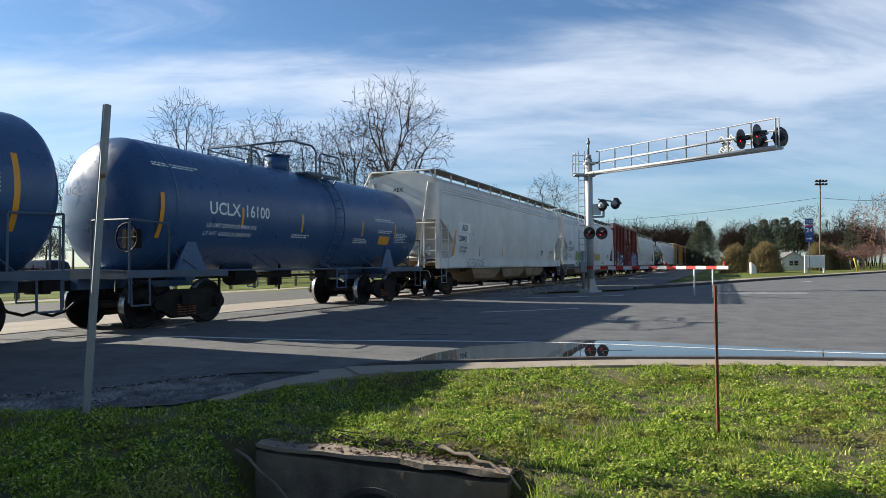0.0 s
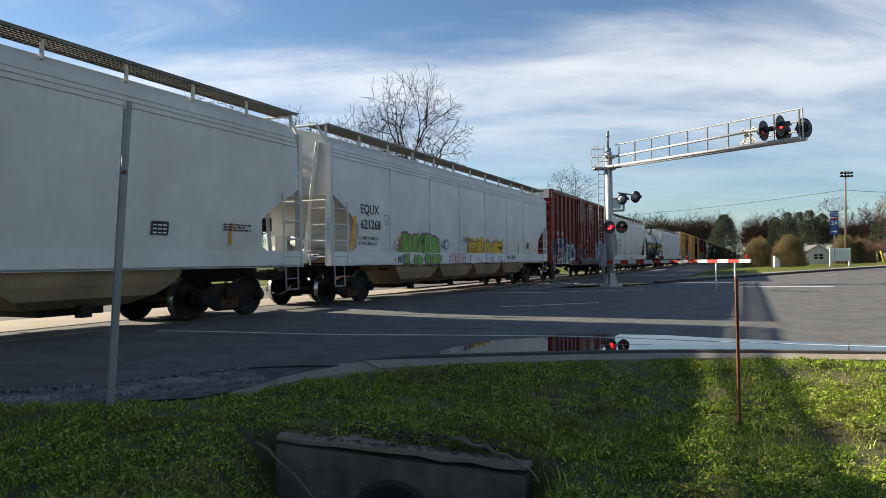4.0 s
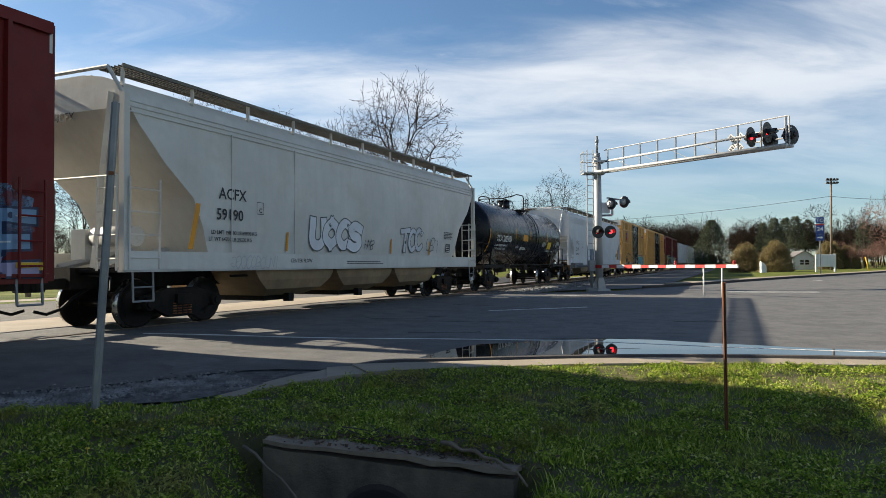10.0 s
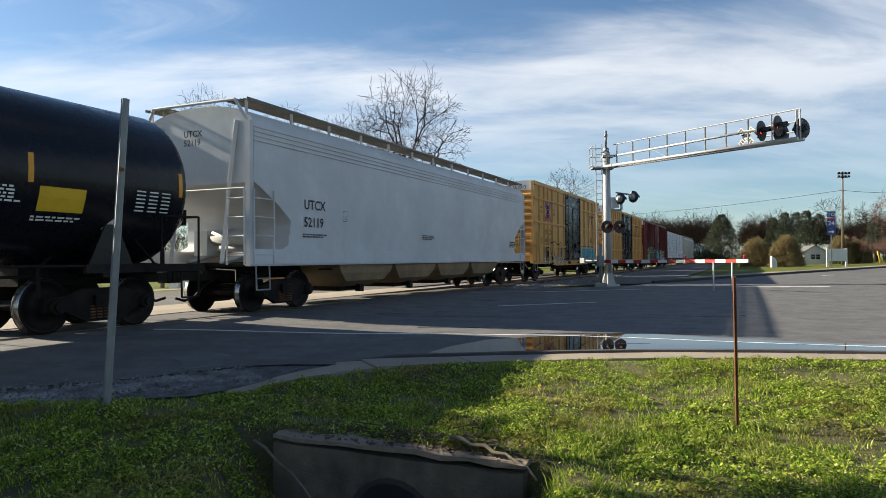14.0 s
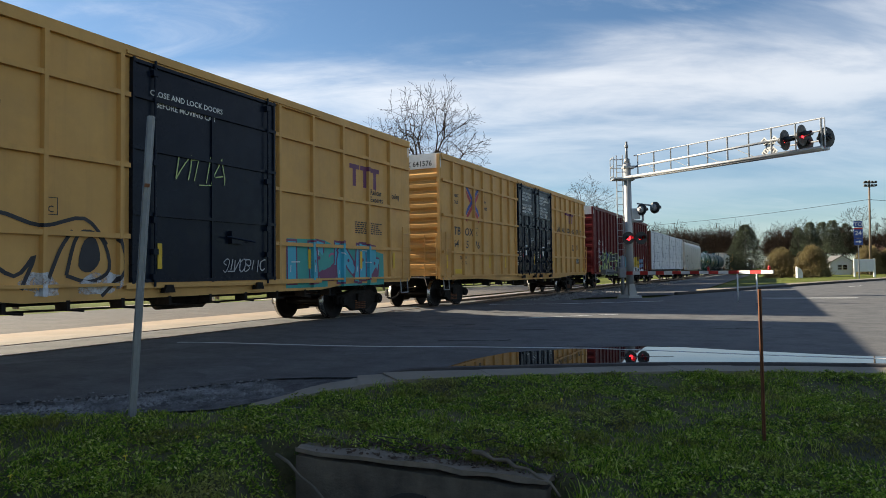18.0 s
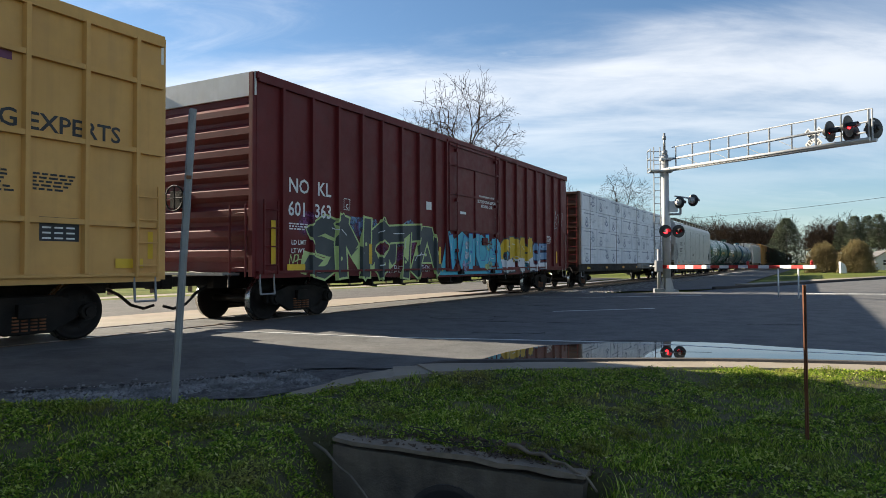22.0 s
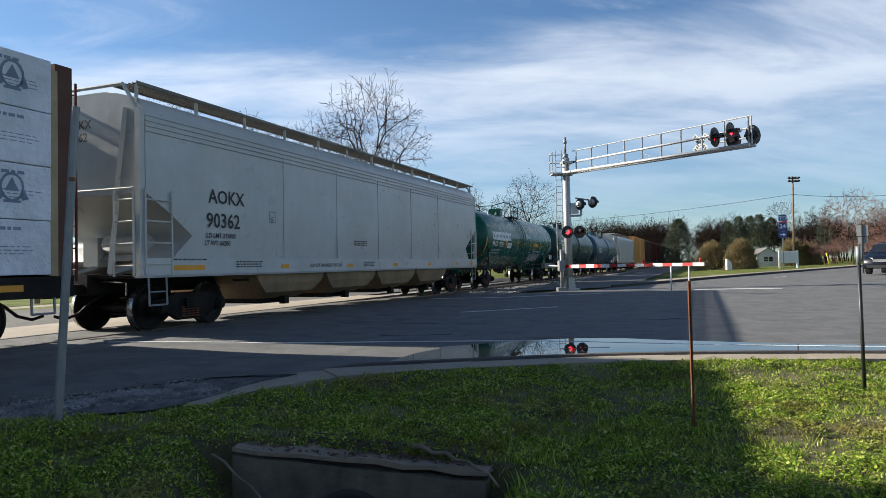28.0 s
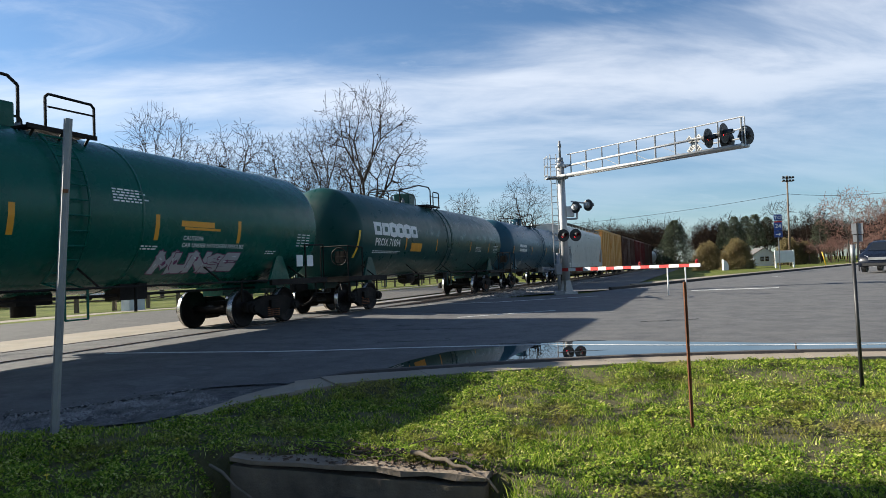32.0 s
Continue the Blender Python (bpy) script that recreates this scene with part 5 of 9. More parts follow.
    for y in (-yb, yb):
        for x in (x0 + 0.1, (x0 + x1) / 2, x1 - 0.1):
            bm = B()
            rod(bm, (x, y, top - 0.1), (x, y * 0.86, zc + math.sqrt(radius ** 2 - (yb * 0.86) ** 2) - 0.02), 0.025, 6)
            part("platform_bracket", bm, rail_mat, car)
    for y in (-yb, yb):
        bm = B()
        pipe(bm, [(dm + r0, y * 0.7, top - 0.2), (dm + r0, y * 0.7, top + 0.34), (dm + r0 + 0.5, y * 0.9, top + 0.46), (dm + r0 + (r1 - r0) * 0.5, y, top + 0.62), (dm + r1 - 0.18, y, top + 0.64), (dm + r1, y, top + 0.52), (dm + r1, y, top - 0.1)], 0.027)
        pipe(bm, [(dm + r0, y * 0.7, top + 0.30), (dm - 0.55, y * 0.7, top + 0.26), (dm - 0.42, y * 0.7, top + 0.12), (dm - 0.42, y * 0.7, top - 0.2)], 0.02)
        pipe(bm, [(dm + 0.45, y, top + 0.28), (dm + h1, y, top + 0.30)], 0.018)
        part("railing", bm, rail_mat, car)
        bm = B()
        pipe(bm, [(dm + h0, y, top - 0.1), (dm + h0, y, top + 0.44), (dm + h0 + 0.06, y, top + 0.50), (dm + h1 - 0.06, y, top + 0.50), (dm + h1, y, top + 0.44), (dm + h1, y, top - 0.1)], 0.025)
        part("ladder_hoop", bm, rail_mat, car)
    bm = B()
    pipe(bm, [(dm + r0, -yb * 0.7, top + 0.34), (dm + r0, yb * 0.7, top + 0.34)], 0.025)
    part("cross_rail", bm, rail_mat, car)
    for x, y, r, h in ((dm - 1.05, 0.1, 0.09, 0.16), (dm + 0.75, 0.2, 0.09, 0.14), (dm - 0.6, -0.2, 0.06, 0.1)):
        bm = B()
        rod(bm, (x, y, top - 0.05), (x, y, top + h), r, 12)
        rod(bm, (x, y, top + h), (x, y, top + h + 0.05), r * 0.6, 10)
        part("valve", bm, GALV, car)
    # ladders down both flanks
    for sy in (-1, 1):
        bm = B()
        rungs = []
        for x in (dm + l0, dm + l0 + 0.45):
            pts = []
            for k in range(12):
                ang = radians(52 - k * 9.5)
                pts.append((x, sy * (radius + 0.1) * math.cos(ang), zc + (radius + 0.1) * math.sin(ang)))
            pts += [(x, sy * 1.5, 1.1), (x, sy * 1.5, 0.6)]
            pipe(bm, pts, 0.022)
            rungs = rungs or pts
        for p in rungs[::1]:
            rod(bm, p, (p[0] + 0.45, p[1], p[2]), 0.016, 6)
        part("ladder", bm, mat, car)
    # chain of pipes and stays under the belly
    for k in range(4):
        x = lo + 3.0 + (hi - lo - 6.0) * k / 3
        bm = B()
        pipe(bm, [(x, -0.95, 0.62), (x, -0.95, 1.1), (x + 0.5, -0.6, zc - radius + 0.2)], 0.03)
        part("stay", bm, IRON, car)
    truck(lo + 1.9, car)
    truck(hi - 1.9, car)
    return car


def centerbeam(s0, s1):
    car = car_thing("flatcar", "dark red centerbeam flatcar loaded with white-wrapped lumber", "flat car", s0, s1)
    L = s1 - s0
    a, b = 0.95, L - 0.75
    bm = B()
    box(bm, a, b, -1.45, 1.45, 0.98, 1.12)
    prism(bm, [(a, 1.0), (b, 1.0), (b, 0.85), (b - 3.5, 0.85), (b - 5, 0.55), (a + 5, 0.55), (a + 3.5, 0.85), (a, 0.85)], -0.25, 0.25)
    for k in range(24):
        x = a + 0.4 + k * (b - a - 0.8) / 23
        box(bm, x - 0.06, x + 0.06, -1.5, 1.5, 0.84, 0.98)
    part("deck", bm, IRON, car)
    bm = B()
    box(bm, a + 0.4, b - 0.4, -0.06, 0.06, 1.1, 4.55)
    part("center_beam", bm, MAROON, car)
    for x, s in ((a, 1), (b, -1)):
        bm = B()
        box(bm, min(x + s * 0.2, x + s * 0.26), max(x + s * 0.2, x + s * 0.26), -1.41, 1.41, 1.12, 4.6)
        wall = part("bulkhead", bm, BROWN, car, "ribbed dark red end bulkhead")
        for y, deep, thick, high in ((-1.46, 0.32, 0.05, 4.62), (1.46, 0.32, 0.05, 4.62), (-0.5, 0.18, 0.06, 4.6), (0.5, 0.18, 0.06, 4.6)):
            bm = B()
            box(bm, min(x, x + s * deep), max(x, x + s * deep), y - thick, y + thick, 1.0, high)
            part("post", bm, BROWN, wall)
        for k in range(7):
            z = 1.3 + k * 0.54
            bm = B()
            box(bm, min(x - s * 0.02, x + s * 0.198), max(x - s * 0.02, x + s * 0.198), -1.405, 1.405, z - 0.05, z + 0.05)
            part("rib", bm, BROWN, wall)
        end_ladder(car, x - s * 0.12, -1.45, -1.02, 1.05, 4.4, MAROON, 9)
    for x in (a + 0.35, b - 0.75):
        bm = B()
        pipe(bm, [(x, -1.5, 1.0), (x, -1.52, 0.55), (x + 0.4, -1.52, 0.55), (x + 0.4, -1.5, 1.0)], 0.02)
        part("stirrup", bm, GALV, car)
    n, x0, x1 = 9, a + 0.42, b - 0.42
    rnd = random.Random(8)
    for side in (-1, 1):
        for i in range(n):
            for j in range(4):
                w = (x1 - x0) / n
                bm = B()
                d = rnd.uniform(0, 0.03)
                box(bm, x0 + i * w + 0.002, x0 + (i + 1) * w - 0.002, min(side * 0.1, side * (1.56 - d)), max(side * 0.1, side * (1.56 - d)), 1.17 + j * 0.865, 1.17 + (j + 1) * 0.865 - 0.008)
                bevel(bm, 0.03, 2)
                bundle = part("lumber_pack", bm, WRAP, car, "lumber pack in printed white wrap")
                if side < 0:
                    for k in range(2):
                        mx, mz = x0 + (i + 0.28 + 0.45 * k) * w, 1.17 + (j + 0.36 + 0.2 * k) * 0.865
                        if (i + j + k) % 2:
                            continue
                        yy = -1.56 + d - 0.006
                        shapes = [[(mx + r * math.cos(t * math.tau / 16), mz + r * 1.15 * math.sin(t * math.tau / 16)) for t in (q, q + 1) for r in ((0.16, 0.2) if t == q else (0.2, 0.16))] for q in range(16)]
                        shapes += [[(mx - 0.12, mz - 0.06), (mx + 0.12, mz - 0.06), (mx, mz + 0.15)], [(mx - 0.27, mz - 0.17), (mx - 0.17, mz - 0.20), (mx - 0.12, mz - 0.1), (mx - 0.2, mz - 0.02)], [(mx + 0.27, mz - 0.17), (mx + 0.17, mz - 0.20), (mx + 0.12, mz - 0.1), (mx + 0.2, mz - 0.02)],
                                   [(mx - 0.14, mz - 0.24), (mx + 0.14, mz - 0.24), (mx + 0.14, mz - 0.2), (mx - 0.14, mz - 0.2)]]
                        vs, fs = [], []
                        for one in shapes:
                            fs.append(tuple(range(len(vs), len(vs) + len(one))))
                            vs += [(u, yy, v) for u, v in one]
                        sheet("printed_mark", vs, fs, WRAPMARK, bundle)["kind"] = "stuff"
                    small_print(x0 + (i + 0.1) * w, 1.17 + (j + 0.8) * 0.865, 1, w * 0.8, WRAPMARK, bundle, y=-1.566 + d, high=0.05, seed=i * 5 + j)["kind"] = "stuff"
                    small_print(x0 + (i + 0.55) * w, 1.17 + (j + 0.5) * 0.865, 3, w * 0.35, WRAPMARK, bundle, y=-1.566 + d, high=0.014, seed=i * 7 + j)["kind"] = "stuff"
            bm = B()
            x = x0 + (i + 0.5) * (x1 - x0) / n
            box(bm, x - 0.013, x + 0.013, min(side * 1.56, side * 1.575), max(side * 1.56, side * 1.575), 1.1, 4.62)
            if i % 2 == 0 and side < 0:
                part("strap", bm, BLACK, car)
            else:
                bm.free()
    bm = B()
    box(bm, x1 - 0.02, x1 + 0.14, -1.52, -1.4, 1.15, 4.5)
    box(bm, x1 - 0.02, x1 + 0.14, 1.4, 1.52, 1.15, 4.5)
    part("dunnage", bm, LUMBER, car, "pale timber dunnage at the end of the load")
    bm = B()
    box(bm, a, b, -1.53, -1.44, 0.80, 1.14)
    part("side_sill", bm, IRON, car)
    for x, w, mat in ((2.2, 0.5, CAUTION), (5.5, 0.45, AMBER), (9.0, 0.45, AMBER), (12.4, 0.45, AMBER), (15.9, 0.45, AMBER), (b - 4.6, 0.5, AMBER), (b - 1.3, 0.4, AMBER)):
        plate("reflector", x, x + w, 0.92, 1.02, mat, car, -1.536)
    plate("data_panel", b - 3.1, b - 2.3, 0.78, 1.12, INK, car, -1.538)
    for x0, x1, z0, z1 in ((b - 3.06, b - 2.72, 0.97, 1.09), (b - 2.68, b - 2.34, 0.97, 1.09), (b - 3.06, b - 2.72, 0.81, 0.94), (b - 2.68, b - 2.34, 0.81, 0.94)):
        plate("panel_field", x0, x1, z0, z1, WHITE, car, -1.541)
        plate("panel_field", x0 + 0.02, x1 - 0.02, z0 + 0.02, z1 - 0.02, INK, car, -1.544)
    truck(a + 2.0, car)
    truck(b - 2.0, car)
    return car

# ---- painted pieces on the cars ----
def spray(name, colour):
    return material(name, colour, 0.55, 0, 0.14, 3.0, 0.1, 0, 60, dirt=[c * 0.55 for c in colour], amount=0.35)


SPRAY = {"lilac": spray("lilac spray", (0.40, 0.36, 0.52)), "sky": spray("sky spray", (0.20, 0.34, 0.52)), "teal": spray("teal spray", (0.03, 0.33, 0.29)),
         "aqua": spray("aqua spray", (0.05, 0.42, 0.55)), "pink": spray("pink spray", (0.50, 0.14, 0.26)), "lime": spray("lime spray", (0.46, 0.56, 0.22)),
         "gold": spray("gold spray", (0.66, 0.42, 0.02)), "white": spray("white spray", (0.66, 0.67, 0.70)), "black": spray("black spray", (0.016, 0.016, 0.022)),
         "green": spray("green spray", (0.13, 0.32, 0.035)), "red": spray("red spray", (0.48, 0.04, 0.05)), "navy": spray("navy spray", (0.02, 0.035, 0.09)),
         "royal": spray("royal blue spray", (0.02, 0.07, 0.36)), "plum": spray("plum spray", (0.17, 0.04, 0.11)), "silver": spray("silver spray", (0.42, 0.42, 0.44)), "char": spray("charcoal spray", (0.045, 0.055, 0.06))}


def mist(name, colour):
    """Thin overspray: paint broken up by fine gaps."""
    m = spray(name, colour)
    nodes, links = m.node_tree.nodes, m.node_tree.links
    tc = nodes.new("ShaderNodeTexCoord")
    n = nodes.new("ShaderNodeTexNoise")
    n.inputs["Scale"].default_value, n.inputs["Detail"].default_value, n.inputs["Roughness"].default_value = 3.5, 9, 0.75
    links.new(tc.outputs["Object"], n.inputs["Vector"])
    r = nodes.new("ShaderNodeMapRange")
    r.inputs["From Min"].default_value, r.inputs["From Max"].default_value, r.inputs["To Max"].default_value = 0.40, 0.60, 0.9
    links.new(n.outputs[0], r.inputs[0])
    links.new(r.outputs[0], nodes["Principled BSDF"].inputs["Alpha"])
    return m


MIST = {k: mist(k + " overspray", c) for k, c in (("white", (0.62, 0.64, 0.68)), ("sky", (0.16, 0.27, 0.42)), ("lilac", (0.36, 0.33, 0.50)), ("navy", (0.02, 0.03, 0.07)), ("plum", (0.17, 0.04, 0.13)),
                                                  ("gold", (0.66, 0.42, 0.02)), ("aqua", (0.05, 0.42, 0.55)), ("lime", (0.46, 0.56, 0.22)))}


def box_side(ribs):
    def y_of(x, z):
        for r in ribs:
            d = abs(x - r)
            if d < 0.05:
                return -1.55 - 0.085 * min(1, (0.0505 - d) / 0.015)
        return -1.55 if z > 1.04 else -1.563
    return y_of, sorted(r + o for r in ribs for o in (-0.05, -0.035, 0.035, 0.05)), [1.04]


def hopper_side(x, z):
    if z < 1.44:
        return -1.63
    return -1.54 - 0.06 * min(1, (z - 1.42) / 0.75)


def tank_side(radius, zc):
    return lambda x, z: -math.sqrt(max(0.01, radius ** 2 - (z - zc) ** 2))


def on_side(name, polys, mat, parent, side, off, label=""):
    """Flat shapes in x and z laid onto the side of a car, following its ribs."""
    y_of, xs, zs = side
    bm = B()
    for p in polys:
        try:
            bm.faces.new([bm.verts.new((x, 0, z)) for x, z in p])
        except ValueError:
            pass
    lo, hi = min(v.co.x for v in bm.verts), max(v.co.x for v in bm.verts)
    for axis, cuts in ((Vector((1, 0, 0)), [c for c in xs if lo < c < hi]), (Vector((0, 0, 1)), zs)):
        for c in cuts:
            bmesh.ops.bisect_plane(bm, geom=bm.verts[:] + bm.edges[:] + bm.faces[:], plane_co=axis * c, plane_no=axis)
    bmesh.ops.remove_doubles(bm, verts=bm.verts[:], dist=1e-5)
    bmesh.ops.triangulate(bm, faces=bm.faces[:])
    for v in bm.verts:
        v.co.y = y_of(v.co.x, v.co.z) - off
    return part(name, bm, mat, parent, label)


def blob(points, steps=4):
    """A closed outline rounded through its points."""
    out, n = [], len(points)
    for i in range(n):
        p = [Vector(points[(i + k) % n]) for k in (-1, 0, 1, 2)]
        for k in range(steps):
            t = k / steps
            q = 0.5 * ((2 * p[1]) + (p[2] - p[0]) * t + (2 * p[0] - 5 * p[1] + 4 * p[2] - p[3]) * t * t + (3 * p[1] - p[0] - 3 * p[2] + p[3]) * t ** 3)
            out.append((q.x, q.y))
    return out


def stroke(points, w):
    left, right = [], []
    for i, p in enumerate(points):
        a, b = Vector(points[max(0, i - 1)]), Vector(points[min(len(points) - 1, i + 1)])
        t = (b - a).normalized()
        n = Vector((-t.y, t.x)) * w / 2
        left.append((p[0] + n.x, p[1] + n.y))
        right.append((p[0] - n.x, p[1] - n.y))
    return [[left[i], left[i + 1], right[i + 1], right[i]] for i in range(len(points) - 1)]


LETTER_FORMS = {"P": [[(0.14, 0), (0.12, 1)], [(0.12, 0.96), (0.7, 0.95), (0.86, 0.72), (0.65, 0.48), (0.2, 0.46)]],
                "U": [[(0.12, 1), (0.1, 0.35), (0.3, 0.06), (0.65, 0.06), (0.88, 0.35), (0.86, 1)]],
                "M": [[(0.06, 0), (0.12, 1)], [(0.12, 0.98), (0.5, 0.3), (0.85, 0.98)], [(0.85, 1), (0.94, 0)]],
                "A": [[(0.0, 0.0), (0.42, 1.0), (0.55, 1.0), (0.98, 0.0)], [(0.25, 0.34), (0.75, 0.34)]],
                "R": [[(0.12, 0), (0.12, 1)], [(0.15, 0.96), (0.75, 0.92), (0.82, 0.66), (0.25, 0.5)], [(0.4, 0.5), (0.95, 0.0)]],
                "S": [[(0.9, 0.88), (0.5, 1.0), (0.15, 0.8), (0.35, 0.55), (0.75, 0.45), (0.85, 0.18), (0.5, 0.0), (0.08, 0.12)]],
                "E": [[(0.88, 0.95), (0.2, 0.95), (0.12, 0.5), (0.15, 0.05), (0.9, 0.05)], [(0.2, 0.5), (0.72, 0.52)]],
                "T": [[(0.02, 0.92), (0.98, 1.0)], [(0.52, 0.95), (0.48, 0.0)]],
                "N": [[(0.08, 0.0), (0.06, 0.55), (0.14, 1.0)], [(0.14, 0.98), (0.5, 0.45), (0.84, 0.03)], [(0.84, 0.0), (0.9, 1.0)]],
                "O": [[(0.5, 0.98), (0.12, 0.7), (0.1, 0.3), (0.48, 0.02)], [(0.48, 0.02), (0.88, 0.3), (0.9, 0.72), (0.5, 0.98)]],
                "C": [[(0.9, 0.85), (0.5, 1.0), (0.14, 0.7), (0.12, 0.3), (0.48, 0.0), (0.92, 0.16)]],
                "H": [[(0.1, 0.0), (0.12, 1.0)], [(0.88, 0.0), (0.86, 1.0)], [(0.14, 0.5), (0.86, 0.52)]],
                "B": [[(0.12, 0), (0.12, 1)], [(0.14, 0.96), (0.72, 0.9), (0.72, 0.6), (0.2, 0.5)], [(0.3, 0.5), (0.88, 0.4), (0.82, 0.1), (0.15, 0.04)]],
                "I": [[(0.5, 0.0), (0.5, 1.0)]],
                "G": [[(0.88, 0.85), (0.45, 1.0), (0.12, 0.65), (0.15, 0.25), (0.5, 0.0), (0.9, 0.2), (0.88, 0.48), (0.55, 0.46)]],
                "W": [[(0.04, 1.0), (0.26, 0.02), (0.5, 0.7), (0.74, 0.02), (0.96, 1.0)]],
                "K": [[(0.12, 0.0), (0.14, 1.0)], [(0.85, 1.0), (0.2, 0.45), (0.95, 0.0)]]}


def flow(pts, steps=4):
    """A line rounded through its points."""
    n, out = len(pts), []
    for i in range(n - 1):
        p = [Vector(pts[max(0, min(n - 1, i + k))]) for k in (-1, 0, 1, 2)]
        for k in range(steps):
            t = k / steps
            q = 0.5 * ((2 * p[1]) + (p[2] - p[0]) * t + (2 * p[0] - 5 * p[1] + 4 * p[2] - p[3]) * t * t + (3 * p[1] - p[0] - 3 * p[2] + p[3]) * t ** 3)
            out.append((q.x, q.y))
    return out + [tuple(pts[-1])]


def band(pts, w, extra, low, high):
    """A thick stroke, longer by extra at both ends, kept between two heights."""
    a, b = Vector(pts[0]), Vector(pts[1])
    c, d = Vector(pts[-2]), Vector(pts[-1])
    line = [tuple(a - (b - a).normalized() * extra)] + list(pts[1:-1]) + [tuple(d + (d - c).normalized() * extra)]
    return [[(x, min(high, max(low, z))) for x, z in q] for q in stroke(line, w)]


def graffiti(car, side, x0, x1, z0, z1, word, seed, fill, second, outline, halo, sharp=False, label="", fat=0.36, edge=0.05):
    """A sprayed piece: cloud, outlines, thick letters with a second colour at the foot, splashes and glints."""
    rnd = random.Random(seed)
    count = len(word)
    w, h = (x1 - x0) / count, z1 - z0
    fills, feet, owner = [], [], []
    shine, dark = [], []
    for k, ch in enumerate(word):
        tilt, up = rnd.uniform(-0.10, 0.14), rnd.uniform(-0.05, 0.05) * h
        for form in LETTER_FORMS[ch]:
            thick = min(w * fat, h * fat)
            m = thick * 0.5
            pts = [(x0 + (k - 0.04 + u * 1.08) * w + tilt * v * h * 0.5, z0 + up + m + v * (h - 2 * m)) for u, v in form]
            line = pts if sharp else flow(pts)
            fills.append((band(line, thick, m, z0 - 0.1, z1 + 0.1), band(line, thick + 2 * edge, m + edge, z0 - 0.1, z1 + 0.12)))
            owner.append(k)
            cut = z0 + h * rnd.uniform(0.28, 0.42)
            if second:
                low = [[(x, min(z, cut + 0.05 * math.sin(x * 9 + k))) for x, z in q] for q in fills[-1][0] if min(z for _, z in q) < cut - 0.08]
                if low:
                    feet.append(low)
            a, b = pts[0], pts[1]
            shine.append(stroke([(a[0] - 0.06 * w, a[1] * 0.85 + b[1] * 0.15), (a[0] * 0.6 + b[0] * 0.4 - 0.05 * w, a[1] * 0.6 + b[1] * 0.4)], 0.025)[0])
            c = rnd.uniform(0.2, 0.8)
            q = (a[0] + (b[0] - a[0]) * c, a[1] + (b[1] - a[1]) * c)
            dark.append([(q[0] + 0.05 * math.cos(i * math.tau / 7), q[1] + 0.05 * math.sin(i * math.tau / 7)) for i in range(7)])
    if halo:
        drift = blob([(x0 - 0.2 + (x1 - x0 + 0.4) * i / 22, z1 + rnd.uniform(-0.12, 0.22) * (0.5 + 0.5 * h)) for i in range(23)] + [(x1 + 0.12 - (x1 - x0 + 0.24) * i / 9, z0 - rnd.uniform(-0.06, 0.02)) for i in range(10)], 2)
        on_side("graffiti_cloud", [drift], SPRAY[halo], car, side, 0.004)
    for k, b in enumerate(fills):
        on_side("graffiti_outline", b[1], SPRAY[outline], car, side, 0.0055 + 0.0016 * owner[k] + 0.0002 * (k % 3), label if k == 0 else "")
    for k, b in enumerate(fills):
        on_side("graffiti_stroke", b[0], SPRAY[fill], car, side, 0.0065 + 0.0016 * owner[k] + 0.0002 * (k % 3))
    for k, b in enumerate(feet):
        on_side("graffiti_fade", b, SPRAY[second], car, side, 0.0165 + 0.0002 * (k % 11))
    for k, b in enumerate(dark):
        if k % 2:
            on_side("graffiti_dot", [b], SPRAY[outline], car, side, 0.020)
    for b in shine:
        on_side("graffiti_glint", [b], SPRAY["white"], car, side, 0.0215)


def tag(car, side, x, z, wide, high, colour, seed, width=0.03, label="scrawled spray tag"):
    """A quick scrawl of loops and jabs that cannot be read."""
    rnd = random.Random(seed)
    strokes = []
    n = max(3, int(wide / (high * 0.6)))
    kinds = sorted(LETTER_FORMS)
    for k in range(n):
        u = x + wide * k / n
        fx, fz = rnd.choice((-1, 1)), rnd.choice((-1, 1))
        for form in LETTER_FORMS[rnd.choice(kinds)]:
            form = [(0.5 + (p - 0.5) * fx, 0.5 + (q - 0.5) * fz) for p, q in form]
            pts = [(u + p * wide / n * 1.25 + 0.2 * q * high + rnd.uniform(-0.05, 0.05) * wide / n, z + q * high + rnd.uniform(-0.1, 0.1) * high) for p, q in form]
            if len(pts) > 2:
                ring = blob(pts, 4)
                pts = ring[:len(ring) - 4 + 1]
            strokes += stroke(pts, width * rnd.uniform(0.7, 1.1))
    on_side("tag", strokes, SPRAY[colour], car, side, 0.006, label)["kind"] = "stuff"


def splash(car, side, x0, x1, z0, z1, colour, seed, count=8, off=0.0045, size=0.5):
    """Uneven clouds of overspray."""
    rnd = random.Random(seed)
    for k in range(count):
        cx, cz, r = rnd.uniform(x0, x1), rnd.uniform(z0, z1), size * rnd.uniform(0.4, 1.0)
        n = 11
        pts = [(cx + r * 1.3 * math.cos(i * math.tau / n) * rnd.uniform(0.65, 1.2), min(z1 + 0.2, max(z0 - 0.05, cz + r * math.sin(i * math.tau / n) * rnd.uniform(0.6, 1.2)))) for i in range(n)]
        on_side("overspray", [blob(pts, 2)], MIST[colour], car, side, off + 0.0002 * k)


def curve_lines(car, side, polylines, colour, width, off=0.008, label=""):
    """Loose brushed outlines."""
    for pts in polylines:
        out = flow(pts)
        on_side("graffiti_line", stroke(out, width), SPRAY[colour], car, side, off, label)


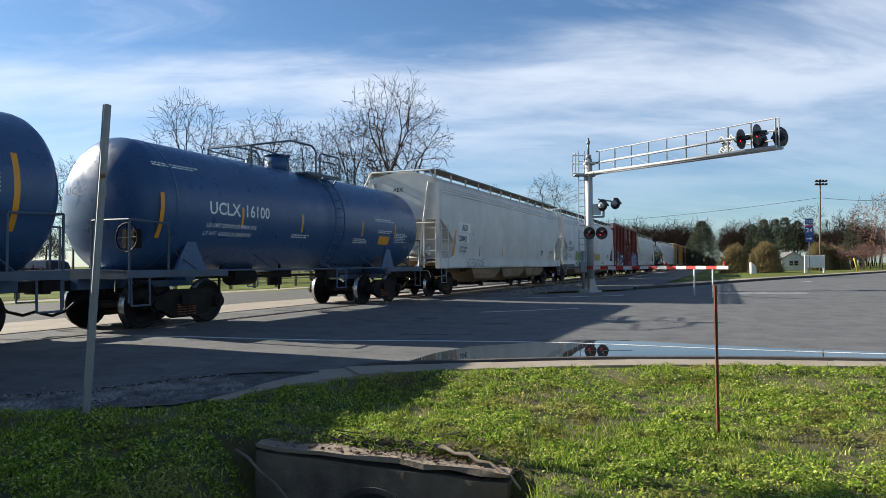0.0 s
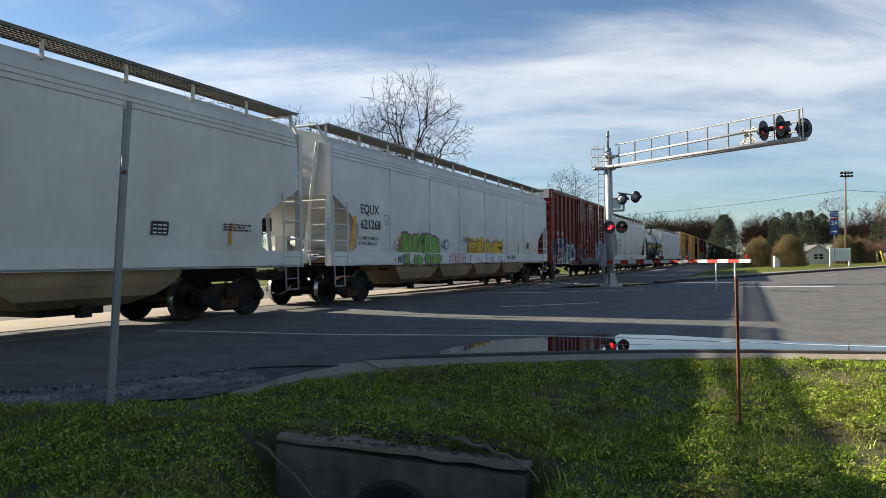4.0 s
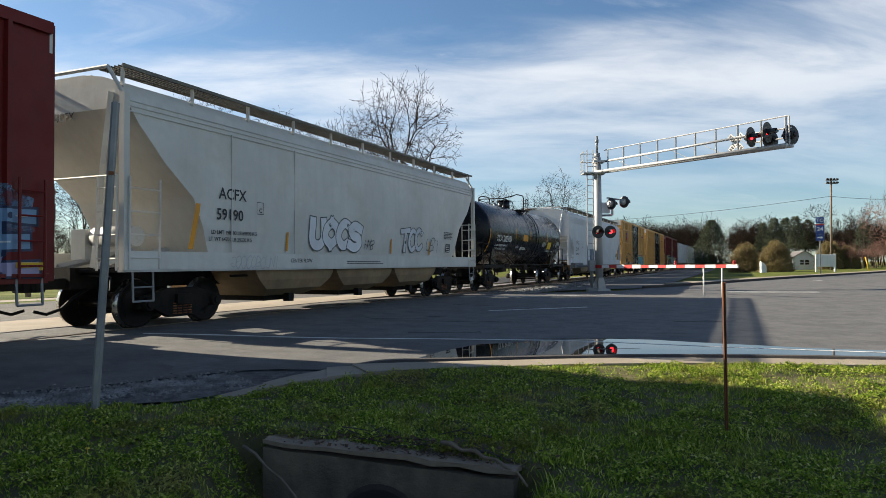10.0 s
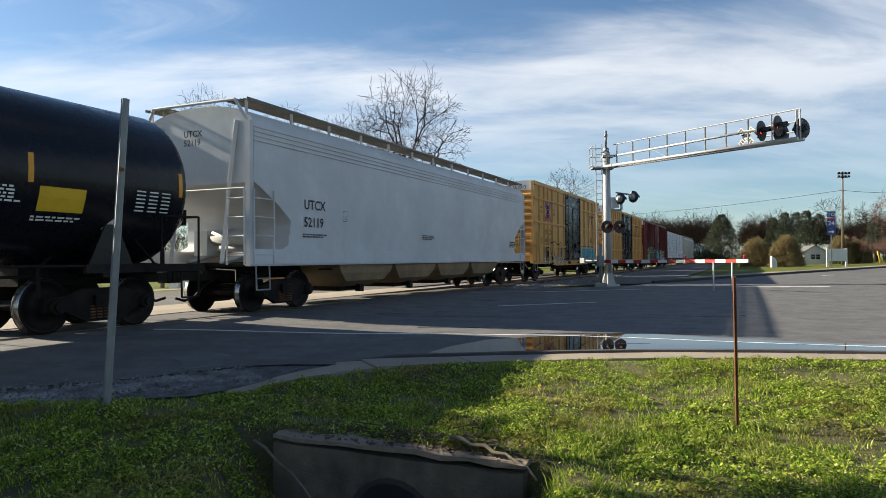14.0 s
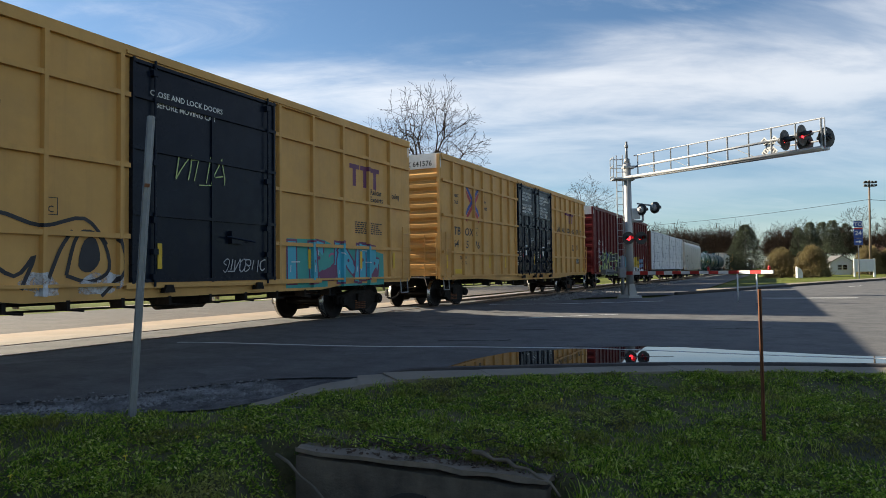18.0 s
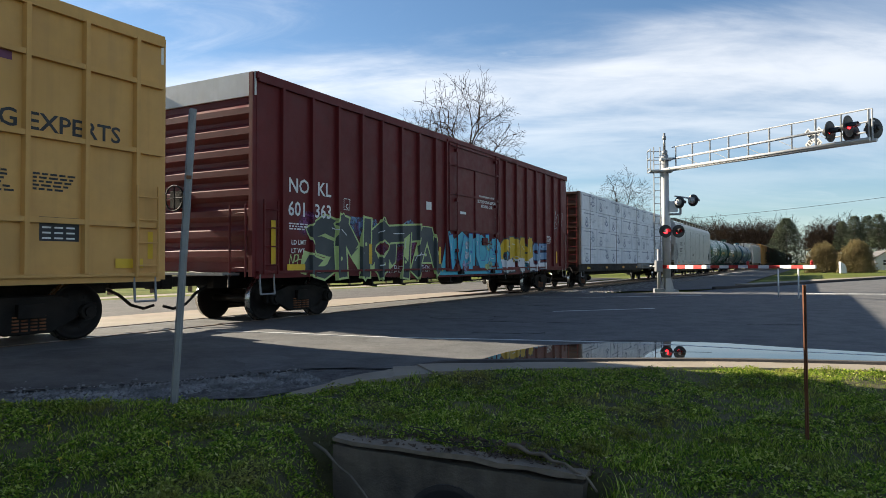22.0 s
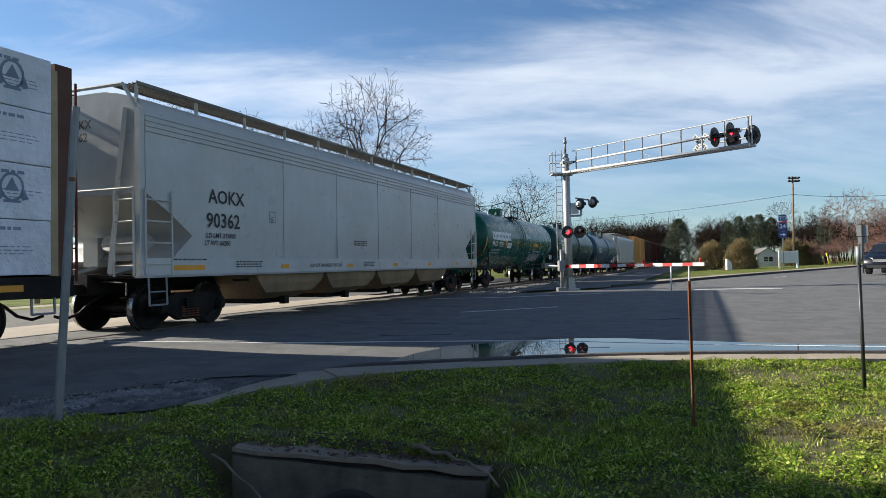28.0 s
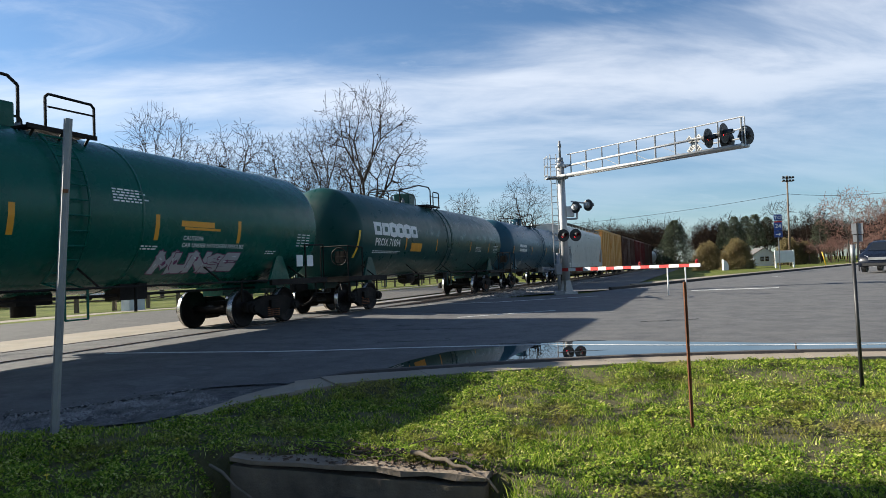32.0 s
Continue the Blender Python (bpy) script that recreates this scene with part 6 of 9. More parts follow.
def reflectors(car, xs, z0, z1, side, mat=AMBER, w=0.1):
    for x in xs:
        on_side("reflector", [[(x, z0), (x + w, z0), (x + w, z1), (x, z1)]], mat, car, side, 0.005)


def boxed_letter(car, x, z, side, mat):
    y = side[0](x + 0.1, z + 0.1) - 0.004
    for a, b, c, d in ((0, 0.24, 0, 0.012), (0, 0.24, 0.258, 0.27), (0, 0.012, 0, 0.27), (0.228, 0.24, 0, 0.27)):
        plate("border", x + a, x + b, z + c, z + d, mat, car, y)
    letters("C", x + 0.08, z + 0.04, 0.1, mat, car, y)


def chart(car, x0, x1, z0, z1, side, dark=INK, light=WHITE):
    """A stencilled data panel: a dark plate with rows of light bars."""
    on_side("data_panel", [[(x0, z0), (x1, z0), (x1, z1), (x0, z1)]], dark, car, side, 0.005)
    bars = []
    n = max(2, int((z1 - z0) / 0.07))
    for i in range(n):
        z = z0 + 0.03 + (z1 - z0 - 0.04) * i / n
        for k in range(3):
            u = x0 + 0.04 + (x1 - x0 - 0.06) * k / 3
            bars.append([(u, z), (u + (x1 - x0) * 0.22, z), (u + (x1 - x0) * 0.22, z + 0.025), (u, z + 0.025)])
    on_side("small_print", bars, light, car, side, 0.007)["kind"] = "stuff"


# ---- the cars, from the front of the stretch that passes ----
DOOR_WORDS = ((("CLOSE THIS DOOR", 4.4), ("BEFORE CLOSING", 4.26), ("MAIN DOOR", 4.12), ("CIERRE ESTA PUERTA", 3.88), ("ANTES DE CERRAR", 3.74), ("LA PUERTA PRINCIPAL", 3.6)),
              (("CLOSE AND LOCK", 4.4), ("BOTH DOORS BEFORE", 4.26), ("MOVING CAR", 4.12), ("CIERRE Y PONGA", 3.92), ("EL SEGURO EN AMBAS", 3.78), ("PUERTAS ANTES DE", 3.64), ("MOVER EL CARRO", 3.5)))


def block_emblem(car, x, z, high, side, mat, ground):
    """A maker's emblem drawn as six plain rounded blocks with open middles."""
    for k in range(6):
        u, w = x + k * high * 1.42, high * 1.3
        out = blob([(u, z), (u + w, z), (u + w, z + high), (u, z + high)], 2) if k in (2, 3, 4) else [(u, z), (u + w, z), (u + w, z + high), (u, z + high)]
        on_side("emblem", [out], mat, car, side, 0.006, "white block emblem")
        hole = [(u + w * 0.3, z + high * 0.3), (u + w * 0.72, z + high * 0.3), (u + w * 0.72, z + high * 0.7), (u + w * 0.3, z + high * 0.7)]
        on_side("emblem_gap", [hole], ground, car, side, 0.0085)


def crossed_arrows(car, x, z, size, side):
    """The red and blue crossed-arrow mark: four arms of two bands, each with a barb."""
    for sx in (-1, 1):
        for sz in (-1, 1):
            d = Vector((sx * 0.62, sz * 0.52))
            for k, mat in ((1, SPRAY["royal"]), (-1, SPRAY["red"])):
                o = Vector((0, 0.115 * k)) * size
                tip = Vector((x, z)) + d * size + o
                root = Vector((x, z)) + d * size * 0.04 + o
                w = 0.095 * size
                n = Vector((0, w))
                out = [root - n, tip - n * 1.0 - d * size * 0.12, tip - n * 1.0 + Vector((-sx * 0.10, -0.06)) * size * (1 if k < 0 else 0), tip + Vector((sx * 0.05, sz * 0.06)) * size, tip + n - d * size * 0.12, root + n]
                on_side("emblem", [[tuple(p) for p in out]], mat, car, side, 0.006 + (0.0012 if k > 0 else 0) + (0.0004 if sx > 0 else 0) + (0.0002 if sz > 0 else 0), "crossed arrow mark")


def cars():
    G = 0.62
    round_15 = (tank_side(1.38, 2.42), [], [1.3 + k * 0.2 for k in range(12)])
    t15 = (1.38, 2.42)
    c = tank_car(-4.4, 13.0, G, 1.38, 2.42, BLUE, "faded blue tank car with a white data panel", seams=(4.5, 12), head_gap=-0.32, rail_mat=STEELBLUE)
    chart(c, 14.9, 15.85, 2.3, 3.0, round_15, BLUE, WHITE)
    reflectors(c, (15.95,), 1.75, 2.95, round_15)
    c = tank_car(12.9, 26.6, G, 1.38, 2.42, BLUE, "faded blue tank car with white lettering", seams=(1.95,), dome=0.11, rail_mat=STEELBLUE, head_gap=-0.38, top_rails=(-1.9, 0.45, 0.65, 1.65, 0.65))
    letters("UCLX", -0.75, 2.62, 0.15, WHITE, c, y=1.19, ends=True)
    letters("UCLX", 2.85, 2.3, 0.26, WHITE, c, round_at=t15)
    letters("16100", 4.02, 2.3, 0.26, WHITE, c, round_at=t15, wide=0.95)
    letters("LD LMT 200400 LB 90900 KG", 2.8, 2.02, 0.09, WHITE, c, round_at=t15, slant=0.15)
    letters("LT WT  62600 LB 28400 KG", 2.75, 1.84, 0.09, WHITE, c, round_at=t15, slant=0.15)
    reflectors(c, (1.52,), 1.75, 2.62, round_15)
    reflectors(c, (3.86, 6.15, 9.2, 11.3), 2.05, 2.5, round_15, w=0.07)
    on_side("placard", [[(10.3, 1.85), (11.0, 1.85), (11.0, 2.1), (10.3, 2.1)]], AMBER, c, round_15, 0.006)
    for x, z, n, w in ((1.5, 3.25, 2, 1.2), (5.8, 1.95, 2, 0.8), (8.8, 1.95, 3, 0.8), (10.0, 2.6, 2, 1.2), (10.2, 2.25, 2, 1.0), (11.4, 2.2, 6, 0.8)):
        small_print(x, z, n, w, WHITE, c, round_at=t15, seed=int(x * 10))["kind"] = "stuff"

    hs = (hopper_side, [], [1.44, 1.8, 2.2])
    c = hopper(26.6, 46.95, 0.85, 4.72, CREAM, "cream covered hopper with amber stripes and black lettering", "round")
    for u0, u1, z0, z1 in ((2.7, 3.95, 2.5, 2.86), (2.62, 3.8, 2.08, 2.42)):
        on_side("number_board", [[(u0, z0), (u1, z0), (u1, z1), (u0, z1)]], WHITE, c, hs, 0.004)
    letters("AEX", 3.0, 2.55, 0.24, INK, c, y=-1.612)
    letters("20042", 2.68, 2.13, 0.23, INK, c, y=-1.612)
    letters("LD LMT 218200", 2.75, 1.84, 0.09, INK, c, y=-1.595, slant=0.1)
    letters("LT WT 68800", 2.75, 1.69, 0.09, INK, c, y=-1.585, slant=0.1)
    letters("AEX", -0.35, 3.95, 0.16, INK, c, y=0.84, ends=True)
    boxed_letter(c, 4.2, 2.4, hs, INK)
    on_side("reflector", [[(2.1, 1.55), (2.25, 1.55), (2.42, 2.55), (2.27, 2.55)]], AMBER, c, hs, 0.005)
    reflectors(c, (5.1, 8.2, 11.4, 14.5, 17.2), 1.55, 2.0, hs, w=0.08)
    chart(c, 15.2, 15.6, 1.7, 1.95, hs)
    tag(c, hs, 3.4, 1.12, 2.2, 0.3, "char", 3, 0.02)
    small_print(17.0, 1.95, 3, 0.8, INK, c, y=-1.60, seed=3)["kind"] = "stuff"

    c = hopper(46.95, 67.7, 0.6, 4.72, PALE, "pale grey covered hopper with green and gold graffiti", "round", 4, ribs=(3.6, 6.3, 8.8, 11.4, 14.0, 16.4))
    letters("EQUX", 1.93, 2.5, 0.26, INK, c, y=-1.606)
    letters("621268", 1.93, 2.08, 0.26, INK, c, y=-1.604)
    letters("LD LMT 218900 LB", 1.88, 1.78, 0.09, INK, c, y=-1.592)
    letters("LT WT  67400 LB", 1.88, 1.63, 0.09, INK, c, y=-1.582)
    boxed_letter(c, 3.25, 2.25, hs, INK)
    on_side("reflector", [[(1.45, 1.5), (1.6, 1.5), (1.7, 2.4), (1.55, 2.4)]], AMBER, c, hs, 0.005)
    reflectors(c, (4.2, 7.0, 15.7, 18.4), 1.5, 1.95, hs, w=0.09)
    splash(c, hs, 4.3, 4.6, 1.5, 1.8, "gold", 27, 2, size=0.18)
    graffiti(c, hs, 4.5, 7.0, 1.1, 2.02, "BIAPB", 21, "green", "", "plum", "", label="green bubble-letter graffiti", fat=0.62)
    graffiti(c, hs, 9.85, 13.4, 1.09, 1.92, "PUHR", 22, "gold", "white", "plum", "gold", label="gold and white graffiti", fat=0.5, edge=0.04)
    tag(c, hs, 7.7, 1.12, 1.5, 0.3, "red", 23)
    tag(c, hs, 7.1, 1.55, 0.8, 0.32, "black", 24)
    tag(c, hs, 3.7, 1.5, 0.7, 0.3, "black", 25)
    letters("MX", 3.98, 1.13, 0.22, SPRAY["navy"], c, y=-1.637, slant=0.2)
    splash(c, hs, 3.85, 3.95, 1.2, 1.3, "gold", 28, 1, size=0.12)
    letters("3850 CREW", 13.9, 1.2, 0.16, INK, c, y=-1.637, slant=0.15)
    small_print(9.1, 2.0, 4, 0.7, INK, c, y=-1.603, seed=4)["kind"] = "stuff"
    chart(c, 16.9, 17.3, 1.68, 1.95, hs)

    ribs = [1.55, 2.45, 3.38, 4.27, 5.21, 6.08, 11.4, 12.27, 13.2, 14.24, 15.21, 16.05]
    side = box_side(ribs)
    c = boxcar(67.7, 85.2, 0.78, 5.0, OXIDE, "oxide red boxcar with pale blue and white graffiti", ribs, (6.36, 11.29, 2), OXIDE, cap=PALE, end_ribs=6)
    panel = (lambda x, z: -1.62, [], [])
    splash(c, side, 1.0, 6.2, 1.0, 2.15, "sky", 36, 20, 0.003, 0.6)
    splash(c, side, 1.0, 6.2, 0.95, 1.9, "white", 37, 26, 0.0071, 0.55)
    splash(c, side, 1.3, 6.0, 1.1, 2.0, "navy", 40, 8, 0.0125, 0.3)
    splash(c, side, 3.0, 6.0, 1.0, 1.7, "lilac", 47, 6, 0.0142, 0.3)
    curve_lines(c, side, [[(0.9, 1.9), (1.4, 2.2), (2.3, 2.15), (2.9, 1.9)], [(3.0, 1.0), (3.3, 2.0), (4.1, 2.25), (4.6, 1.7), (5.2, 1.1)], [(3.3, 1.05), (3.7, 1.8), (4.2, 1.9), (4.6, 1.2)], [(4.7, 2.1), (5.1, 1.5), (5.9, 1.0)],
                          [(5.0, 1.0), (5.4, 1.9), (6.0, 1.6), (5.8, 1.2), (6.2, 1.0)], [(0.95, 1.1), (1.6, 1.5), (2.2, 1.0)], [(2.6, 1.0), (2.9, 1.6), (3.2, 1.2)]], "navy", 0.08, 0.0158, "dark brushed outlines on the faded piece")
    curve_lines(c, side, [[(3.35, 1.0), (3.6, 1.7), (4.1, 2.05), (4.5, 1.5)], [(5.1, 1.05), (5.5, 1.7), (5.9, 1.45)]], "white", 0.06, 0.0165)
    splash(c, side, 11.4, 16.4, 1.0, 2.2, "sky", 38, 12, 0.003, 0.45)
    splash(c, side, 11.4, 15.2, 0.95, 2.2, "white", 48, 10, 0.0055, 0.4)
    graffiti(c, side, 11.35, 15.1, 0.86, 2.42, "RNGE", 32, "lilac", "", "navy", "", False, "lilac and white graffiti with dark outlines", fat=0.36, edge=0.05)
    splash(c, side, 11.4, 15.2, 0.95, 1.7, "white", 49, 7, 0.0215, 0.25)
    curve_lines(c, side, [[(11.5, 2.3), (12.1, 1.5), (11.8, 0.95)], [(12.6, 1.0), (12.9, 1.9), (13.4, 1.2)], [(13.6, 2.3), (14.0, 1.4), (14.5, 2.1), (14.9, 1.1)]], "navy", 0.035, 0.0235)
    graffiti(c, side, 15.2, 16.5, 0.95, 2.05, "BE", 39, "sky", "lilac", "navy", "", True, fat=0.34, edge=0.04)
    splash(c, panel, 6.5, 8.5, 1.1, 1.75, "sky", 33, 7, 0.004, 0.32)
    tag(c, panel, 6.6, 1.15, 1.9, 0.5, "navy", 46, 0.04)
    tag(c, panel, 9.4, 3.75, 0.8, 0.5, "silver", 34, 0.022)
    tag(c, panel, 9.3, 2.95, 1.1, 0.32, "white", 35, 0.026)
    curve_lines(c, panel, [[(9.0, 2.9), (9.5, 2.75), (10.0, 2.95), (10.5, 2.8)], [(9.5, 3.1), (9.62, 3.4), (9.75, 3.35), (9.6, 3.2)]], "white", 0.03, 0.01)
    plate("repaint_panel", 1.5, 3.2, 1.19, 1.72, OXIDE, c, -1.567)
    letters("727", 1.62, 2.04, 0.25, WHITE, c, y=-1.572, wide=1.0)
    letters("259", 2.58, 2.04, 0.25, WHITE, c, y=-1.572, wide=1.0)
    for wd, x, z in (("LD LMT", 1.62, 1.55), ("190000", 2.62, 1.55), ("LT WT", 1.62, 1.33), ("73000", 2.66, 1.33)):
        letters(wd, x, z, 0.11, WHITE, c, y=-1.573)
    for x in (1.62, 1.86, 2.58, 2.82):
        plate("mark_bar", x, x + 0.2, 2.5, 2.74, WHITE, c, -1.556)
    boxed_letter(c, 4.55, 2.35, side, WHITE)
    letters("727259", 0.05, 4.6, 0.13, INK, c, y=0.72, ends=True)
    letters("EXCESS HEIGHT CAR", -1.3, 4.56, 0.1, INK, c, y=0.72, ends=True)
    for x in (0.85, 1.55):
        plate("yellow_mark", x, x + 0.45, 1.2 if x < 1 else 1.02, 1.4 if x < 1 else 1.2, CAUTION, c, -1.575)
    for z, wd in ((4.6, "CLOSE & LOCK"), (4.42, "DOORS BEFORE"), (4.24, "MOVING CAR")):
        letters(wd, 9.35, z, 0.11, WHITE, c, y=-1.625)
    # round railway emblem
    ring = [(14.72 + 0.3 * math.cos(k * math.tau / 28), 3.72 + 0.3 * math.sin(k * math.tau / 28)) for k in range(28)]
    on_side("emblem", [ring], WHITE, c, side, 0.005, "round white emblem")
    on_side("emblem_bar", [[(14.5, 3.68), (14.94, 3.68), (14.94, 3.76), (14.5, 3.76)], [(14.68, 3.5), (14.76, 3.5), (14.76, 3.94), (14.68, 3.94)]], OXIDE, c, side, 0.007)
    for x in (7.2, 9.5, 12.9, 14.6, 16.2, 4.6):
        plate("yellow_mark", x, x + 0.45, 1.12, 1.24, CAUTION, c, -1.632 if 6.4 < x < 11.2 else -1.572)
    chart(c, 15.4, 15.75, 1.75, 2.0, side)
    on_side("notice", [[(9.0, 2.15), (9.2, 2.15), (9.2, 2.4), (9.0, 2.4)]], WHITE, c, panel, 0.01)
    on_side("sticker", [[(7.0, 1.9), (7.15, 1.9), (7.15, 2.1), (7.0, 2.1)]], SPRAY["red"], c, panel, 0.01)

    c = hopper(85.2, 103.3, 0.72, 4.72, CREAM, "cream covered hopper with black scrawled graffiti", "round", 3, ribs=(3.3, 5.5), cut=((1.42, 2.0), (2.0, 1.75), (2.49, 1.5), (3.1, 0.75), (3.7, 0.2), (4.0, 0.0)))
    letters("ACFX", 2.9, 2.55, 0.23, INK, c, y=-1.61)
    letters("59190", 2.85, 2.12, 0.23, INK, c, y=-1.606)
    letters("LD LMT 198300 LB 89900 KG", 2.7, 1.82, 0.08, INK, c, y=-1.594)
    letters("LT WT 64700 LB 29300 KG", 2.65, 1.68, 0.08, INK, c, y=-1.584)
    letters("CENTER FLOW", 5.3, 1.24, 0.09, INK, c, y=-1.635)
    letters("ACFX", -0.4, 3.85, 0.16, INK, c, y=0.71, ends=True)
    boxed_letter(c, 4.1, 2.3, hs, INK)
    on_side("reflector", [[(2.12, 1.5), (2.25, 1.5), (2.4, 2.4), (2.27, 2.4)]], AMBER, c, hs, 0.005)
    reflectors(c, (5.2, 10.4, 13.2), 1.5, 1.95, hs, w=0.08)
    graffiti(c, hs, 6.2, 8.6, 1.55, 2.4, "UOCS", 41, "white", "", "char", "", label="white bubble graffiti outlined in black", fat=0.42, edge=0.028)
    tag(c, hs, 8.8, 1.6, 0.5, 0.28, "char", 44, 0.025)
    graffiti(c, hs, 11.1, 12.6, 1.6, 2.38, "TCC", 42, "white", "", "char", "", fat=0.3, edge=0.024)
    tag(c, hs, 12.9, 1.6, 0.9, 0.45, "char", 45, 0.025)
    tag(c, hs, 3.2, 1.12, 1.6, 0.25, "silver", 43, 0.02)
    chart(c, 14.6, 15.0, 1.6, 1.9, hs)
    small_print(14.4, 2.3, 5, 0.8, INK, c, y=-1.60, seed=5)["kind"] = "stuff"
    small_print(7.8, 1.25, 2, 2.4, INK, c, y=-1.635, seed=6)["kind"] = "stuff"

    t78 = (1.48, 2.60)
    rs = (tank_side(1.48, 2.60), [], [1.4 + k * 0.2 for k in range(13)])
    c = tank_car(103.3, 118.5, G, 1.48, 2.60, TANKBLACK, "glossy black tank car with yellow placards", seams=(7.6,), dome=0.2, top_rails=(-1.9, 0.5, 0.9, 1.3, 0.75))
    letters("TILX 202306", 2.55, 2.2, 0.28, WHITE, c, round_at=t78)
    letters("LD LMT 194900 LB 88400 KG", 2.5, 1.96, 0.1, WHITE, c, round_at=t78, slant=0.1)
    letters("LT WT 68100 LB 30900 KG", 2.5, 1.79, 0.1, WHITE, c, round_at=t78, slant=0.1)
    for x0, x1, z0, z1 in ((6.55, 7.35, 2.3, 2.62), (11.25, 12.05, 1.98, 2.36)):
        on_side("placard", [[(x0, z0), (x1, z0), (x1, z1), (x0, z1)]], AMBER if x0 < 8 else CAUTION, c, rs, 0.006)
    reflectors(c, (1.6,), 1.7, 2.7, rs)
    reflectors(c, (5.35, 7.75, 11.05, 14.0), 2.4, 2.85, rs, w=0.09)
    on_side("diamond_sign", [[(12.5, 1.75), (12.68, 1.93), (12.86, 1.75), (12.68, 1.57)]], WHITE, c, rs, 0.006)
    chart(c, 13.0, 13.9, 2.05, 2.5, rs, TANKBLACK, WHITE)
    for x, z, n, w in ((5.5, 2.0, 2, 0.6), (6.3, 1.95, 3, 1.1), (10.2, 2.3, 5, 0.8), (11.2, 1.85, 2, 0.9)):
        small_print(x, z, n, w, WHITE, c, round_at=t78, seed=int(x * 7))["kind"] = "stuff"

    c = hopper(118.5, 139.2, 0.8, 4.72, SILVER, "silver grey covered hopper with black lettering", "flat", 4)
    letters("UTCX", 2.6, 2.42, 0.23, INK, c, y=-1.61)
    letters("52119", 2.6, 2.0, 0.23, INK, c, y=-1.605)
    letters("UTCX", -0.4, 4.0, 0.14, INK, c, y=0.79, ends=True)
    letters("52119", -0.4, 3.8, 0.14, INK, c, y=0.79, ends=True)
    small_print(2.55, 1.8, 2, 1.1, INK, c, y=-1.59, seed=7)["kind"] = "stuff"
    boxed_letter(c, 4.3, 2.2, hs, INK)
    on_side("reflector", [[(19.2, 1.5), (19.32, 1.5), (19.2, 2.3), (19.08, 2.3)]], AMBER, c, hs, 0.005)
    chart(c, 17.9, 18.6, 1.7, 1.95, hs)
    small_print(9.0, 1.95, 3, 1.0, INK, c, y=-1.60, seed=8)["kind"] = "stuff"

    ribs = [1.88, 2.77, 3.51, 4.36, 5.62, 6.93, 10.95, 12.16, 13.4, 14.6, 15.7]
    side = box_side(ribs)
    c = boxcar(139.2, 157.1, 1.05, 5.12, YELLOW, "ochre boxcar with a dark blue plug door and graffiti", ribs, (7.1, 10.8, 1), DOOR, belts=(4.25, 3.05, 1.85), cap=WHITE)
    crossed_arrows(c, 3.62, 3.66, 0.9, side)
    for wd, x, z in (("next", 2.14, 3.80), ("load", 2.14, 3.56), ("any", 4.6, 3.76), ("road", 4.54, 3.53)):
        letters(wd, x, z, 0.17, INK, c, y=-1.557, slant=0.1)
    for wd, x in (("FB", 2.92), ("OX", 3.72)):
        letters(wd, x, 2.46, 0.27, INK, c, y=-1.557, wide=1.15, slant=0.12)
    for wd, x in (("5", 2.32), ("04", 2.92), ("01", 3.72), ("2", 4.6)):
        letters(wd, x, 2.02, 0.25, INK, c, y=-1.557, wide=1.2, slant=0.12)
    boxed_letter(c, 5.62, 2.12, side, INK)
    for wd, x, z in (("LD LMT", 2.95, 1.42), ("212800", 3.75, 1.42), ("LT WT", 2.95, 1.22), ("73000", 3.8, 1.22)):
        letters(wd, x, z, 0.10, INK, c, y=-1.557)
    letters("FBOX 504012", -0.2, 4.7, 0.17, INK, c, y=0.99, ends=True)
    on_side("graffiti_field", [[(11.2, 0.86), (15.4, 0.86), (15.4, 1.7), (14.6, 1.82), (13.4, 1.78), (12.6, 2.0), (11.25, 1.98)]], SPRAY["teal"], c, side, 0.004, "teal graffiti field")
    graffiti(c, side, 11.35, 15.2, 0.98, 1.92, "HUNB", 51, "aqua", "", "plum", "", True, "aqua graffiti with plum outlines", fat=0.30, edge=0.05)
    tag(c, side, 11.9, 1.2, 2.8, 0.45, "pink", 52, 0.05)
    splash(c, side, 2.6, 6.9, 0.95, 1.2, "white", 56, 9, 0.004, 0.26)
    curve_lines(c, side, [[(3.25, 0.95), (3.05, 1.5), (3.35, 1.95), (3.6, 1.4), (3.45, 1.0)], [(3.5, 1.7), (4.1, 2.0), (4.9, 2.12), (5.6, 1.95), (6.3, 2.1), (6.7, 1.7)], [(4.0, 1.6), (4.3, 1.9), (4.9, 1.55), (4.5, 1.0), (4.1, 0.9)],
                          [(4.7, 1.55), (5.2, 1.2), (5.5, 1.5), (5.3, 1.0)], [(6.0, 1.2), (6.2, 1.85), (6.6, 1.8), (6.75, 1.3), (6.4, 1.1), (6.0, 1.2)], [(3.5, 0.85), (4.3, 1.1), (4.0, 1.9)], [(5.7, 1.1), (5.9, 1.6), (6.1, 1.9)], [(6.9, 1.8), (7.0, 1.3), (6.6, 0.86)]],
                "black", 0.06, 0.009, "loose black outlines over white patches")
    on_side("graffiti_stroke", [blob([(6.2, 1.35), (6.3, 1.75), (6.5, 1.78), (6.58, 1.45), (6.4, 1.25)], 3)], SPRAY["black"], c, side, 0.0085)
    on_side("graffiti_stroke", [blob([(3.1, 1.2), (3.12, 1.7), (3.35, 1.85), (3.5, 1.4), (3.3, 1.0)], 3)], SPRAY["black"], c, side, 0.0085)
    pan = (lambda x, z: -1.62, [], [])
